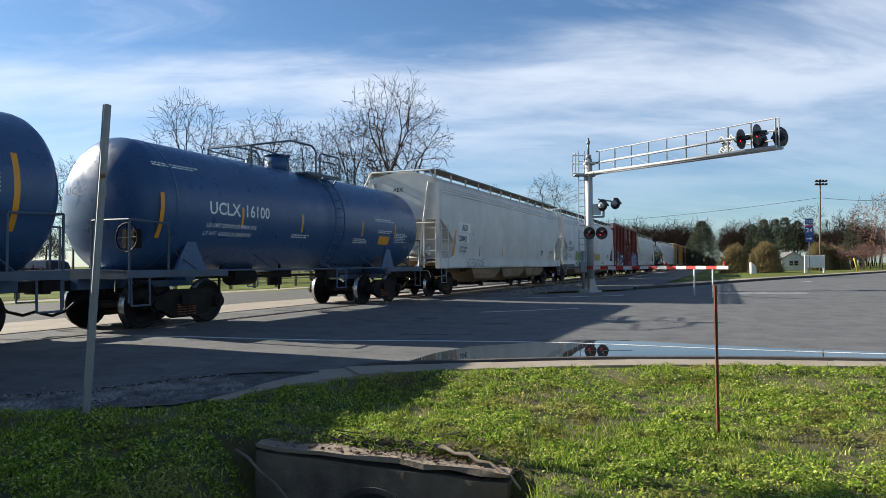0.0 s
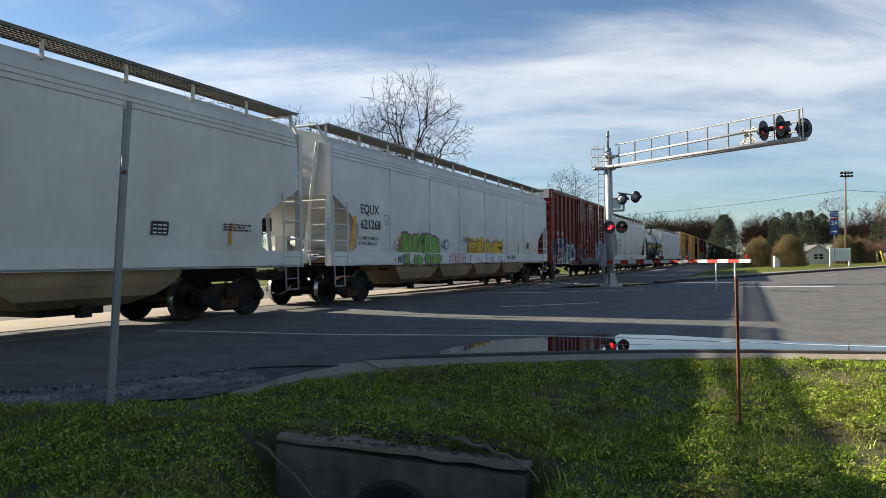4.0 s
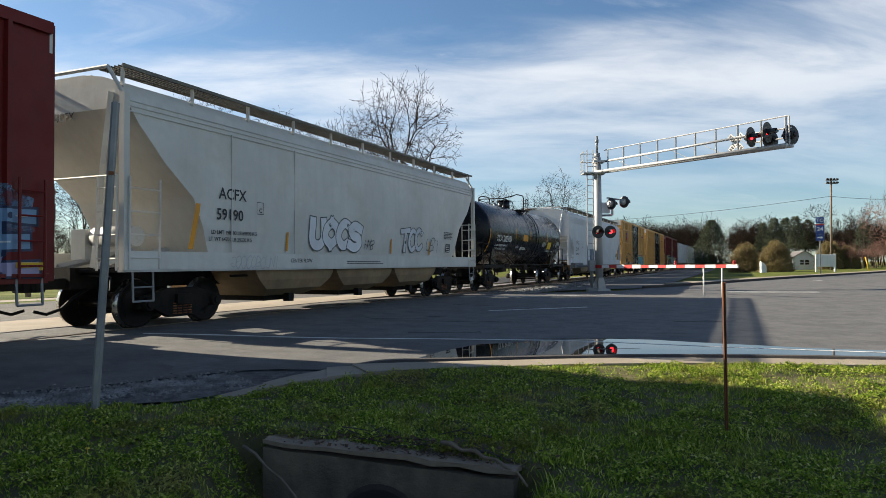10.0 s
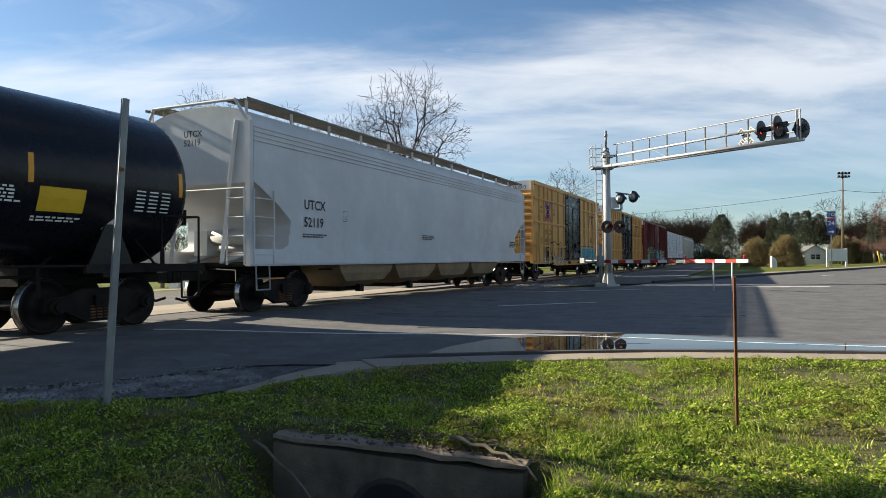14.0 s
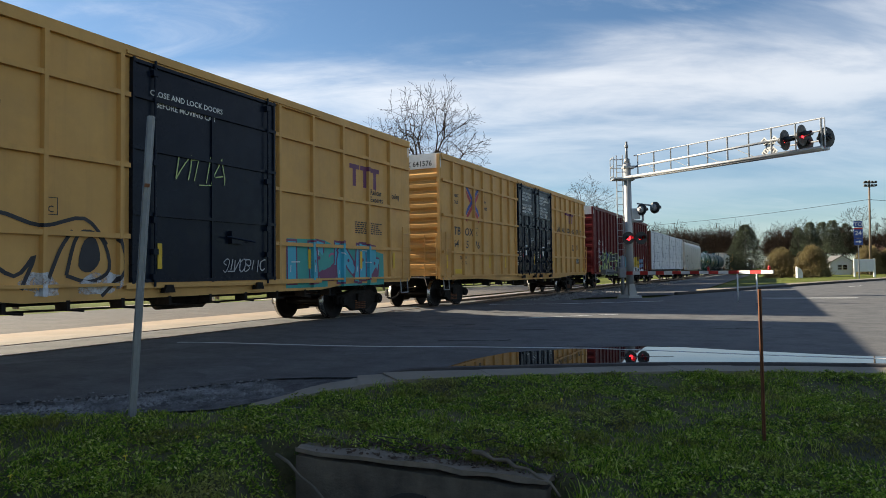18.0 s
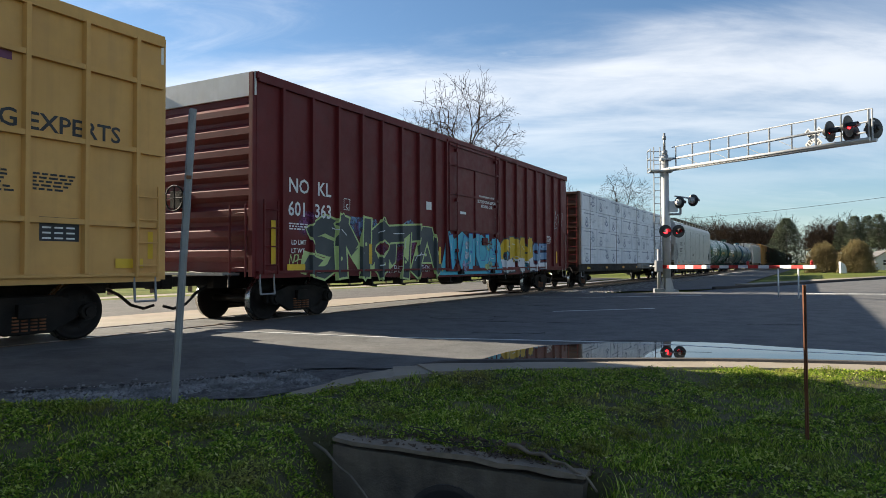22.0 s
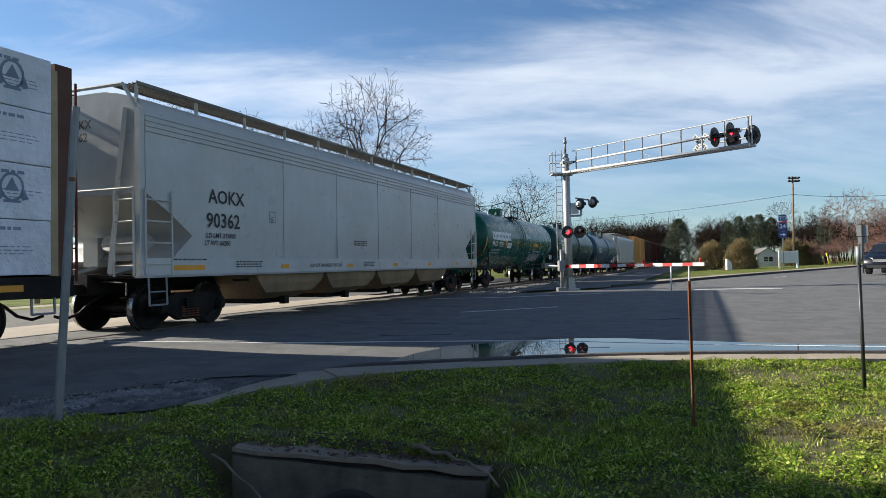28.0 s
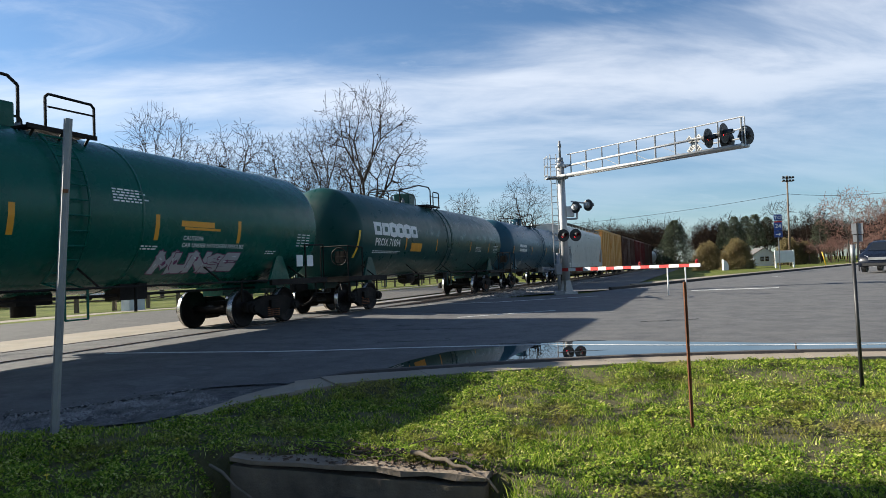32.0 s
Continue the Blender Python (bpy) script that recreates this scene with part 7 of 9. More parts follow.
    tag(c, pan, 8.0, 2.9, 1.2, 0.5, "lime", 54, 0.025)
    tag(c, pan, 9.2, 1.25, 1.2, 0.25, "silver", 55, 0.025)
    letters("CLOSE AND LOCK DOORS", 7.5, 4.34, 0.10, WHITE, c, y=-1.612)
    letters("BEFORE MOVING CAR", 7.62, 4.15, 0.10, WHITE, c, y=-1.612)
    for x in (7.65, 12.0, 14.2, 15.9):
        plate("yellow_mark", x, x + 0.1, 1.3, 1.75, CAUTION, c, -1.632 if x < 10 else -1.575)
    for k in range(3):
        polys = [[(13.9 + k * 0.5, 3.45), (14.05 + k * 0.5, 3.45), (14.05 + k * 0.5, 4.0), (13.9 + k * 0.5, 4.0)], [(13.75 + k * 0.5, 3.9), (14.2 + k * 0.5, 3.9), (14.2 + k * 0.5, 4.02), (13.75 + k * 0.5, 4.02)]]
        on_side("emblem", polys, SPRAY["plum"], c, side, 0.006, "faded plum emblem")
    letters("Railcar", 14.75, 3.3, 0.15, INK, c, y=-1.557)
    letters("Experts", 14.75, 3.1, 0.15, INK, c, y=-1.557)
    letters("Pooling", 15.8, 3.3, 0.15, INK, c, y=-1.557, wide=0.8)
    small_print(14.0, 2.5, 6, 1.4, INK, c, y=-1.557, seed=9)["kind"] = "stuff"

    ribs = [1.99, 2.86, 3.79, 4.62, 5.58, 6.56, 7.39, 8.2, 14.0, 14.92, 15.81, 16.72, 17.59, 18.48, 19.36]
    side = box_side(ribs)
    c = boxcar(157.1, 178.15, 1.2, 5.12, YELLOW, "ochre boxcar with dark double plug doors", ribs, (8.44, 13.2, 2), DOOR, belts=(4.21, 3.07, 1.85), cap=WHITE)
    crossed_arrows(c, 3.75, 3.64, 0.9, side)
    for wd, x, z in (("next", 2.12, 3.75), ("load", 2.12, 3.52), ("any", 4.7, 3.72), ("road", 4.7, 3.48)):
        letters(wd, x, z, 0.16, INK, c, y=-1.557, slant=0.1)
    for wd, x in (("TB", 2.12), ("OX", 3.05)):
        letters(wd, x, 2.46, 0.27, INK, c, y=-1.557, wide=1.25, slant=0.12)
    for wd, x in (("64", 2.06), ("15", 2.98), ("76", 3.9)):
        letters(wd, x, 2.02, 0.26, INK, c, y=-1.557, wide=1.3, slant=0.12)
    boxed_letter(c, 4.0, 2.5, side, INK)
    letters("205200", 2.62, 1.62, 0.1, INK, c, y=-1.557, wide=1.3)
    letters("80800", 2.75, 1.44, 0.1, INK, c, y=-1.557, wide=1.3)
    letters("TBOX 641576", -0.2, 4.7, 0.17, INK, c, y=1.14, ends=True)
    letters("RAILCAR POOLING EXPERTS", 14.2, 3.14, 0.25, INK, c, y=-1.557, wide=1.07)
    for k in range(3):
        polys = [[(15.95 + k * 0.55, 3.65), (16.12 + k * 0.55, 3.65), (16.12 + k * 0.55, 4.15), (15.95 + k * 0.55, 4.15)], [(15.75 + k * 0.55, 4.05), (16.3 + k * 0.55, 4.05), (16.3 + k * 0.55, 4.18), (15.75 + k * 0.55, 4.18)]]
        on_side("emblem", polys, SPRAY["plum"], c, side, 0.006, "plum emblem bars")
    for x in (1.55, 5.3, 7.0, 13.5, 16.9, 19.6):
        plate("yellow_mark", x, x + 0.1, 1.3, 1.75, CAUTION, c, -1.557)
    for x0 in (8.6, 11.0):
        for wd, zz in DOOR_WORDS[x0 > 10]:
            letters(wd, x0 + (0.42 if x0 < 10 else 0.35), zz + 0.12, 0.10, WHITE, c, y=-1.612, wide=0.95)
        plate("notice", x0 + 0.72, x0 + 0.92, 1.86, 2.08, WHITE, c, -1.612)
        plate("sticker", x0 + 0.28, x0 + 0.45, 1.78, 1.93, SPRAY["red"], c, -1.612)
        plate("notice", x0 + 0.66, x0 + 0.98, 2.2, 2.3, WHITE, c, -1.612, lean=0.08)
        small_print(x0 - 0.3, 2.0, 4, 0.4, WHITE, c, y=-1.612, high=0.02, gap=0.07, seed=90)["kind"] = "stuff"
        small_print(x0 - 0.3, 1.6, 3, 0.3, WHITE, c, y=-1.612, high=0.02, gap=0.07, seed=91)["kind"] = "stuff"
        small_print(x0 + 1.5, 2.6, 3, 0.4, WHITE, c, y=-1.612, high=0.02, gap=0.07, seed=92)["kind"] = "stuff"
        plate("yellow_mark", x0 + 1.9 if x0 < 10 else x0 - 0.15, x0 + 2.0 if x0 < 10 else x0 - 0.05, 1.45, 1.95, CAUTION, c, -1.612)
    chart(c, 17.8, 18.4, 1.55, 1.9, side)
    plate("placard", 19.0, 19.5, 1.15, 1.3, CAUTION, c, -1.572)
    plate("placard", 2.2, 2.75, 1.12, 1.27, CAUTION, c, -1.572)
    small_print(16.8, 2.5, 6, 0.6, INK, c, y=-1.557, seed=10)["kind"] = "stuff"
    small_print(17.7, 2.5, 5, 0.6, INK, c, y=-1.557, seed=11)["kind"] = "stuff"

    ribs = [1.77, 2.72, 3.64, 4.58, 5.45, 6.38, 7.29, 8.23, 8.9, 12.7, 13.3, 14.3, 15.3, 16.3, 17.3, 18.3, 19.2]
    side = box_side(ribs)
    c = boxcar(178.15, 199.25, 1.05, 5.08, MAROON, "maroon boxcar with black, blue and gold graffiti", ribs, (8.98, 12.62, 1), MAROON, cap=PALE, end_ribs=8)
    for wd, x, z in (("NO", 2.0, 2.74), ("KL", 2.95, 2.74), ("601", 1.98, 2.24), ("363", 2.85, 2.24)):
        letters(wd, x, z, 0.3, WHITE, c, y=-1.557, wide=1.0 if z > 2.5 else 0.95)
    boxed_letter(c, 3.9, 2.48, side, WHITE)
    for wd, x, z in (("LD LMT", 2.08, 1.62), ("LT WT", 2.08, 1.44)):
        letters(wd, x, z, 0.1, WHITE, c, y=-1.557)
    splash(c, side, 2.7, 8.3, 1.0, 2.15, "plum", 67, 12, 0.003, 0.45)
    splash(c, side, 3.0, 8.2, 1.6, 2.2, "sky", 68, 9, 0.0038, 0.3)
    graffiti(c, side, 2.6, 8.35, 0.86, 2.3, "SNOTA", 61, "char", "", "lime", "", True, "charcoal graffiti with lime outlines", fat=0.36, edge=0.05)
    pan = (lambda x, z: -1.615, [], [])
    on_side("graffiti_field", [[(8.5, 0.86), (13.0, 0.86), (12.9, 1.75), (12.4, 2.1), (11.8, 1.9), (11.2, 2.15), (10.4, 1.95), (9.8, 2.2), (9.3, 1.95), (8.95, 2.2), (8.8, 1.6)]], SPRAY["aqua"], c, (lambda x, z: -1.64 if 8.9 < x < 12.7 else -1.57, [8.9, 12.7], []), 0.004, "aqua graffiti field")
    wall = (lambda x, z: -1.648, [], [])
    graffiti(c, wall, 9.0, 12.7, 0.95, 2.1, "WIUA", 62, "aqua", "", "royal", "", True, "aqua graffiti", fat=0.26, edge=0.022)
    splash(c, wall, 10.8, 11.9, 1.0, 2.0, "lime", 69, 4, 0.0145, 0.22)
    splash(c, wall, 9.1, 10.4, 0.95, 1.9, "white", 70, 4, 0.0145, 0.15)
    splash(c, wall, 9.6, 10.4, 1.0, 1.2, "lilac", 76, 3, 0.0165, 0.2)
    splash(c, side, 13.0, 16.4, 1.0, 1.9, "aqua", 72, 6, 0.003, 0.4)
    graffiti(c, side, 12.9, 15.9, 0.88, 2.12, "CRM", 63, "gold", "white", "char", "", False, "gold graffiti with charcoal outlines", fat=0.4, edge=0.05)
    graffiti(c, side, 15.9, 17.4, 0.9, 2.0, "SE", 66, "sky", "white", "navy", "", True, fat=0.34, edge=0.04)
    tag(c, side, 2.75, 1.0, 0.7, 0.2, "white", 73, 0.016)
    tag(c, side, 5.6, 0.98, 1.4, 0.17, "white", 74, 0.016)
    tag(c, side, 7.4, 0.98, 0.5, 0.17, "white", 75, 0.016)
    tag(c, side, 18.5, 2.6, 0.9, 0.8, "silver", 64, 0.03)
    tag(c, side, 2.0, 1.2, 0.5, 0.2, "lime", 65, 0.02)
    plate("placard", 1.93, 2.5, 1.02, 1.2, CAUTION, c, -1.575)
    for x in (1.45, 4.9, 8.45, 9.6, 18.7):
        plate("yellow_mark", x, x + 0.13, 1.2, 2.1 if x < 2 else 1.7, CAUTION, c, -1.575)
    letters("CLOSE AND LOCK", 11.1, 3.35, 0.1, WHITE, c, y=-1.612)
    letters("BOTH DOORS BEFORE", 11.0, 3.2, 0.1, WHITE, c, y=-1.612)
    letters("MOVING CAR", 11.25, 3.05, 0.1, WHITE, c, y=-1.612)
    plate("notice", 7.75, 8.05, 2.75, 2.98, WHITE, c, -1.557)
    plate("notice", 9.75, 10.15, 2.75, 2.83, WHITE, c, -1.612)
    small_print(2.0, 2.05, 3, 0.6, WHITE, c, y=-1.557, seed=12)["kind"] = "stuff"
    small_print(17.6, 2.3, 6, 0.5, WHITE, c, y=-1.557, seed=13)["kind"] = "stuff"
    chart(c, 17.0, 17.3, 1.55, 1.85, side)

    centerbeam(199.25, 224.05)

    c = hopper(224.05, 244.9, 0.75, 4.76, GREY, "clean grey covered hopper with large black lettering", "flat", 4, ribs=(5.2, 7.8, 10.4, 13.0, 15.6), cut=((1.42, 0.75), (1.55, 0.85), (1.9, 1.25), (2.3, 0.65), (2.67, 0.0)))
    letters("AOKX", 2.45, 2.62, 0.29, INK, c, y=-1.612)
    letters("90362", 2.4, 2.1, 0.31, INK, c, y=-1.606)
    letters("LD LMT 219800", 2.4, 1.88, 0.1, INK, c, y=-1.596, slant=0.12)
    letters("LT WT 66200", 2.35, 1.72, 0.1, INK, c, y=-1.588, slant=0.12)
    letters("AOKX", -0.45, 4.0, 0.17, INK, c, y=0.74, ends=True)
    letters("90362", -0.45, 3.75, 0.17, INK, c, y=0.74, ends=True)
    letters("DO NOT HARNESS THIS CAR", 6.3, 1.22, 0.09, INK, c, y=-1.636)
    boxed_letter(c, 4.6, 2.3, hs, INK)
    for x, w in ((1.35, 0.95), (5.0, 0.35), (8.3, 0.35), (11.4, 0.35), (14.4, 0.35), (17.4, 0.35), (19.2, 0.5)):
        plate("reflector", x, x + w, 1.2, 1.3, AMBER, c, -1.636)
    small_print(8.8, 1.95, 3, 0.9, INK, c, y=-1.60, seed=14)["kind"] = "stuff"
    small_print(9.3, 1.32, 3, 0.8, INK, c, y=-1.636, seed=15)["kind"] = "stuff"
    small_print(3.3, 1.35, 3, 1.0, INK, c, y=-1.636, seed=16)["kind"] = "stuff"
    small_print(1.4, 1.4, 1, 0.9, INK, c, y=-1.636, seed=17)["kind"] = "stuff"

    t152 = (1.5, 2.5)
    rg = (tank_side(1.5, 2.5), [], [1.3 + k * 0.2 for k in range(13)])
    c = tank_car(244.9, 262.0, G, 1.5, 2.5, GREEN, "glossy green tank car with a white block emblem", seams=(1.9, 9.9), dome=-0.65, top_rails=(-2.9, -0.1, 0.4, 1.4, 0.25), square_dome=True)
    block_emblem(c, 2.42, 2.44, 0.40, rg, WHITE, GREEN)
    letters("PROX 75281", 2.45, 2.1, 0.25, WHITE, c, round_at=t152)
    letters("LD LMT 213900 LB 97050 KG", 2.35, 1.86, 0.09, WHITE, c, round_at=t152, slant=0.15)
    letters("LT WT 72100 LB 32650 KG", 2.3, 1.7, 0.09, WHITE, c, round_at=t152, slant=0.15)
    on_side("notice", [[(5.1, 2.05), (5.9, 2.05), (5.9, 2.32), (5.1, 2.32)]], WHITE, c, rg, 0.006)
    small_print(5.15, 2.2, 2, 0.7, INK, c, round_at=(1.503, 2.5), seed=18)["kind"] = "stuff"
    on_side("reflector", [[(1.2, 1.6), (1.33, 1.6), (1.5, 2.55), (1.38, 2.55)]], AMBER, c, rg, 0.006)
    reflectors(c, (4.8, 7.2, 10.2, 12.7), 2.0, 2.5, rg, w=0.11)
    for x0, x1, z0, z1 in ((10.9, 11.9, 2.3, 2.42), (11.0, 12.1, 2.24, 2.29)):
        on_side("emblem", [[(x0, z0), (x1, z0), (x1, z1), (x0, z1)]], AMBER, c, rg, 0.006)
    letters("CAUTION:", 11.0, 2.02, 0.09, WHITE, c, round_at=t152)
    letters("CAR UNDER NITROGEN PRESSURE", 11.0, 1.87, 0.09, WHITE, c, round_at=t152)
    graffiti(c, rg, 10.5, 12.9, 1.35, 1.78, "MUNSE", 71, "silver", "", "plum", "", True, "pale smeared graffiti", fat=0.4, edge=0.02)
    chart(c, 15.1, 15.8, 1.95, 2.35, rg, GREEN, WHITE)
    for x, z, n, w in ((9.2, 2.9, 5, 0.8), (9.9, 1.85, 2, 0.4), (13.9, 1.8, 2, 0.4)):
        small_print(x, z, n, w, WHITE, c, round_at=t152, seed=int(x * 9))["kind"] = "stuff"
    for x in (15.0, 15.5):
        plate("diamond_sign", x, x + 0.3, 1.45, 1.75, WHITE, c, -1.52)

    c = tank_car(262.0, 280.2, G, 1.5, 2.5, GREEN_DIM, "dull green tank car with a white block emblem", seams=(9.9,), dome=-0.8, square_dome=True)
    block_emblem(c, 2.5, 2.45, 0.42, rg, WHITE, GREEN_DIM)
    letters("PROX 71094", 2.6, 2.1, 0.25, WHITE, c, round_at=t152)
    small_print(2.5, 1.9, 2, 2.3, WHITE, c, round_at=t152, seed=19)["kind"] = "stuff"
    on_side("placard", [[(5.5, 1.95), (6.5, 1.95), (6.5, 2.25), (5.5, 2.25)]], AMBER, c, rg, 0.006)
    on_side("reflector", [[(1.3, 1.7), (1.42, 1.7), (1.55, 2.55), (1.43, 2.55)]], CAUTION, c, rg, 0.006)
    reflectors(c, (5.0, 8.0, 12.2, 15.0), 2.0, 2.45, rg, w=0.09)
    small_print(13.0, 2.2, 4, 0.9, WHITE, c, round_at=t152, seed=20)["kind"] = "stuff"
    chart(c, 15.8, 16.6, 2.0, 2.4, rg, GREEN_DIM, WHITE)

    c = tank_car(280.2, 297.2, G, 1.5, 2.5, BLUEGREEN, "blue grey tank car with white lettering", dome=-0.5)
    small_print(3.0, 2.4, 2, 2.0, WHITE, c, round_at=(1.5, 2.5), seed=21, high=0.16, gap=0.25)["kind"] = "stuff"
    reflectors(c, (1.6, 6.0, 10.0, 14.0), 2.0, 2.45, (tank_side(1.5, 2.5), [], [1.6, 1.9, 2.2, 2.6]), w=0.09)
    s = 297.2
    far = [("h", GREY, "grey covered hopper far back in the train"), ("b", YELLOW, "ochre boxcar far back in the train"), ("b", BROWN, "brown boxcar with upright ribs far back"),
           ("b", MAROON, "maroon boxcar far back in the train"), ("b", BROWN, "weathered brown boxcar far back"), ("t", WHITETANK, "white tank car far back in the train"),
           ("t", TANKBLACK, "black tank car far back in the train"), ("h", PALE, "pale covered hopper far back in the train"), ("b", BROWN, "brown boxcar near the train's end"),
           ("t", WHITETANK, "white tank car near the train's end"), ("b", BROWN, "last brown boxcar that can be made out"), ("h", GREY, "last grey covered hopper in sight")]
    for kind, mat, label in far:
        if kind == "h":
            hopper(s, s + 19.5, 0.7, 4.6, mat, label, "flat")
            s += 19.5
        elif kind == "b":
            boxcar(s, s + 18.5, 0.9, 4.9, mat, label, [0.9 + 16.7 * i / 12 for i in range(13)], (7, 11, 1), mat, lod=1)
            s += 18.5
        else:
            tank_car(s, s + 17, G, 1.5, 2.55, mat, label)
            s += 17


cars()

# ---- crossing signal with cantilever and gate ----
def flasher(parent, place, turn, back=0.27, shell=BLACK):
    """A red signal lamp that looks along its own -y; returns the lens that lights."""
    m = pose(*place, 0, 0, turn)
    bm = B()
    n = 28
    rim = [[bm.verts.new((r * math.cos(k * math.tau / n), y, r * math.sin(k * math.tau / n))) for k in range(n)] for r, y in ((0.11, 0.03), (back, 0.0), (back, -0.02), (0.115, -0.02))]
    for a, b in zip(rim, rim[1:]):
        for k in range(n):
            bm.faces.new((a[k], a[(k + 1) % n], b[(k + 1) % n], b[k]))
    lamp = part("flasher", bm, BLACK, parent, "black round signal target with visor", m)
    bm = B()
    rod(bm, (0, 0.02, 0), (0, 0.17, 0), 0.15, 18, 0.13)
    rod(bm, (0, 0.17, 0), (0, 0.23, 0), 0.10, 14, 0.07)
    part("housing", bm, shell, lamp)
    bm = B()
    rings = [[bm.verts.new((r * math.cos(a), y, r * math.sin(a))) for a in [radians(-20 + k * 22) for k in range(11)]] for r, y in ((0.125, -0.02), (0.12, -0.32), (0.112, -0.32), (0.117, -0.02))]
    for a, b in zip(rings, rings[1:] + rings[:1]):
        for k in range(10):
            bm.faces.new((a[k], a[k + 1], b[k + 1], b[k]))
    part("visor", bm, BLACK, lamp)
    bm = B()
    lathe = [[bm.verts.new((r * math.cos(k * math.tau / n), y, r * math.sin(k * math.tau / n))) for k in range(n)] for r, y in ((0.108, -0.022), (0.07, -0.035))]
    for k in range(n):
        bm.faces.new((lathe[0][k], lathe[0][(k + 1) % n], lathe[1][(k + 1) % n], lathe[1][k])).smooth = True
    bm.faces.new(lathe[1])
    part("lens", bm, LENS, lamp)
    bm = B()
    rod(bm, (0, -0.012, 0), (0, 0.0, 0), 0.104, 24)
    lit = part("light_disc", bm, LIT, lamp, "red light inside the lamp")
    return lit


BLINK = []


def signal():
    mx, my = 6.86, 31.6
    ground = height(mx, my) - 0.02
    sig = thing("crossing_signal", "aluminium rail crossing mast with a cantilever over the road", "crossing signal", Matrix.Translation((mx, my, 0)))
    bm = B()
    rod(bm, (0, 0, ground), (-0.05, 0, 6.1), 0.18, 20, 0.165)
    part("mast", bm, ALU, sig)
    bm = B()
    rod(bm, (-0.05, 0, 6.1), (-0.05, 0, 6.3), 0.13, 12)
    rod(bm, (-0.06, 0, 6.3), (-0.06, 0, 7.1), 0.055, 10)
    rod(bm, (-0.06, 0, 6.8), (-0.06, 0, 6.95), 0.08, 10)
    part("finial", bm, GALV, sig)
    bm = B()
    prism(bm, [(-0.32, ground), (0.32, ground), (0.17, ground + 0.6), (-0.17, ground + 0.6)], -0.1, 0.1)
    prism(bm, [(-0.1, ground), (0.1, ground), (0.1, ground + 0.6), (-0.1, ground + 0.6)], -0.3, 0.3)
    box(bm, -0.42, 0.42, -0.38, 0.38, ground - 0.05, ground + 0.08)
    part("base", bm, ALU, sig)
    # the arm
    tip = Vector((11.9 - mx, 24.05 - my, 5.32))
    root = Vector((0.0, 0.0, 5.42))
    along = (tip - root)
    flat_n = Vector((-along.y, along.x, 0)).normalized()
    up = Vector((0, 0, 1))

    def on(f, z, off=0.0):
        return root + along * f + up * z + flat_n * off
    for off in (-0.2, 0.2):
        bm = B()
        pipe(bm, [on(0, 0, off), on(1.01, 0, off)], 0.065, 8)
        part("bottom_chord", bm, ALU, sig)
        if off < 0:
            continue
        bm = B()
        pipe(bm, [on(0.02, 0.5, off), on(0.94, 0.62, off)], 0.05, 8)
        part("truss_rail", bm, ALU, sig)
        bm = B()
        pipe(bm, [on(0.02, 1.02, off), on(0.985, 1.10, off), on(0.995, 1.08, off), on(0.995, 0.0, off)], 0.026, 6)
        part("handrail", bm, ALU, sig)
        for k in range(10):
            f = 0.045 + k * 0.104
            bm = B()
            pipe(bm, [on(f, 0, off), on(f, 1.02 + 0.08 * f, off)], 0.036 if k % 2 else 0.03, 6)
            part("stanchion", bm, GALV, sig, "grey steel stanchion")
        for k in range(5):
            f = 0.1 + k * 0.17
            bm = B()
            pipe(bm, [on(f, 0.5, off), on(f + 0.1, 0.03, off)], 0.012, 5)
            part("tie_rod", bm, ALU, sig)
    bm = B()
    for k in range(60):
        f = 0.02 + k * 0.0165
        pipe(bm, [on(f, 0.05, -0.2), on(f, 0.05, 0.2)], 0.012, 4)
    part("walk_grating", bm, ALU, sig)
    # lamps near the tip
    yaw = math.degrees(math.atan2(-flat_n.x, flat_n.y))
    for f, z, off, turn in ((0.875, 0.42, -0.42, 40), (0.945, 0.50, -0.42, 40), (0.90, 0.38, 0.46, 200), (0.985, 0.44, 0.46, 200)):
        BLINK.append((flasher(sig, on(f, z, off), turn, 0.37), int(f * 100) % 2))
    bm = B()
    for z in (0.35, 0.7):
        pipe(bm, [on(0.80, z, 0.4), on(0.99, z, 0.4)], 0.03)
    pipe(bm, [on(0.80, 0.5, -0.4), on(0.99, 0.5, -0.4)], 0.04)
    part("lamp_bracket", bm, ALU, sig)
    # crossbuck seen from behind its arm; the grey puts shade on white blades
    for s in (-1, 1):
        c = on(0.752, 0.45, 0.36)
        bm = B()
        d = (along.normalized() * 0.27 + up * 0.30 * s)
        q = (along.normalized() * -0.075 * s + up * 0.075)
        v = [bm.verts.new(c + a + b + flat_n * o) for o in (0.0 + 0.012 * s, 0.008 + 0.012 * s) for a, b in ((d, q), (d, -q), (-d, -q), (-d, q))]
        for f in ((0, 1, 2, 3), (7, 6, 5, 4), (0, 4, 5, 1), (1, 5, 6, 2), (2, 6, 7, 3), (3, 7, 4, 0)):
            bm.faces.new([v[i] for i in f])
        blade = part("crossbuck", bm, GREY, sig, "white crossbuck blade, greyed for its unlit side, with black lettering bars")
        for k in range(6):
            bm = B()
            t = (-0.92, -0.66, -0.4, 0.2, 0.46, 0.72)[k]
            v = [bm.verts.new(c + d * (t + a) + q * b - flat_n * (0.004 - 0.012 * s)) for a, b in ((0, 0.6), (0.16, 0.6), (0.16, -0.6), (0, -0.6))]
            bm.faces.new(v)
            part("letter_bar", bm, INK, blade)
    # ladder and cage behind the mast
    bm = B()
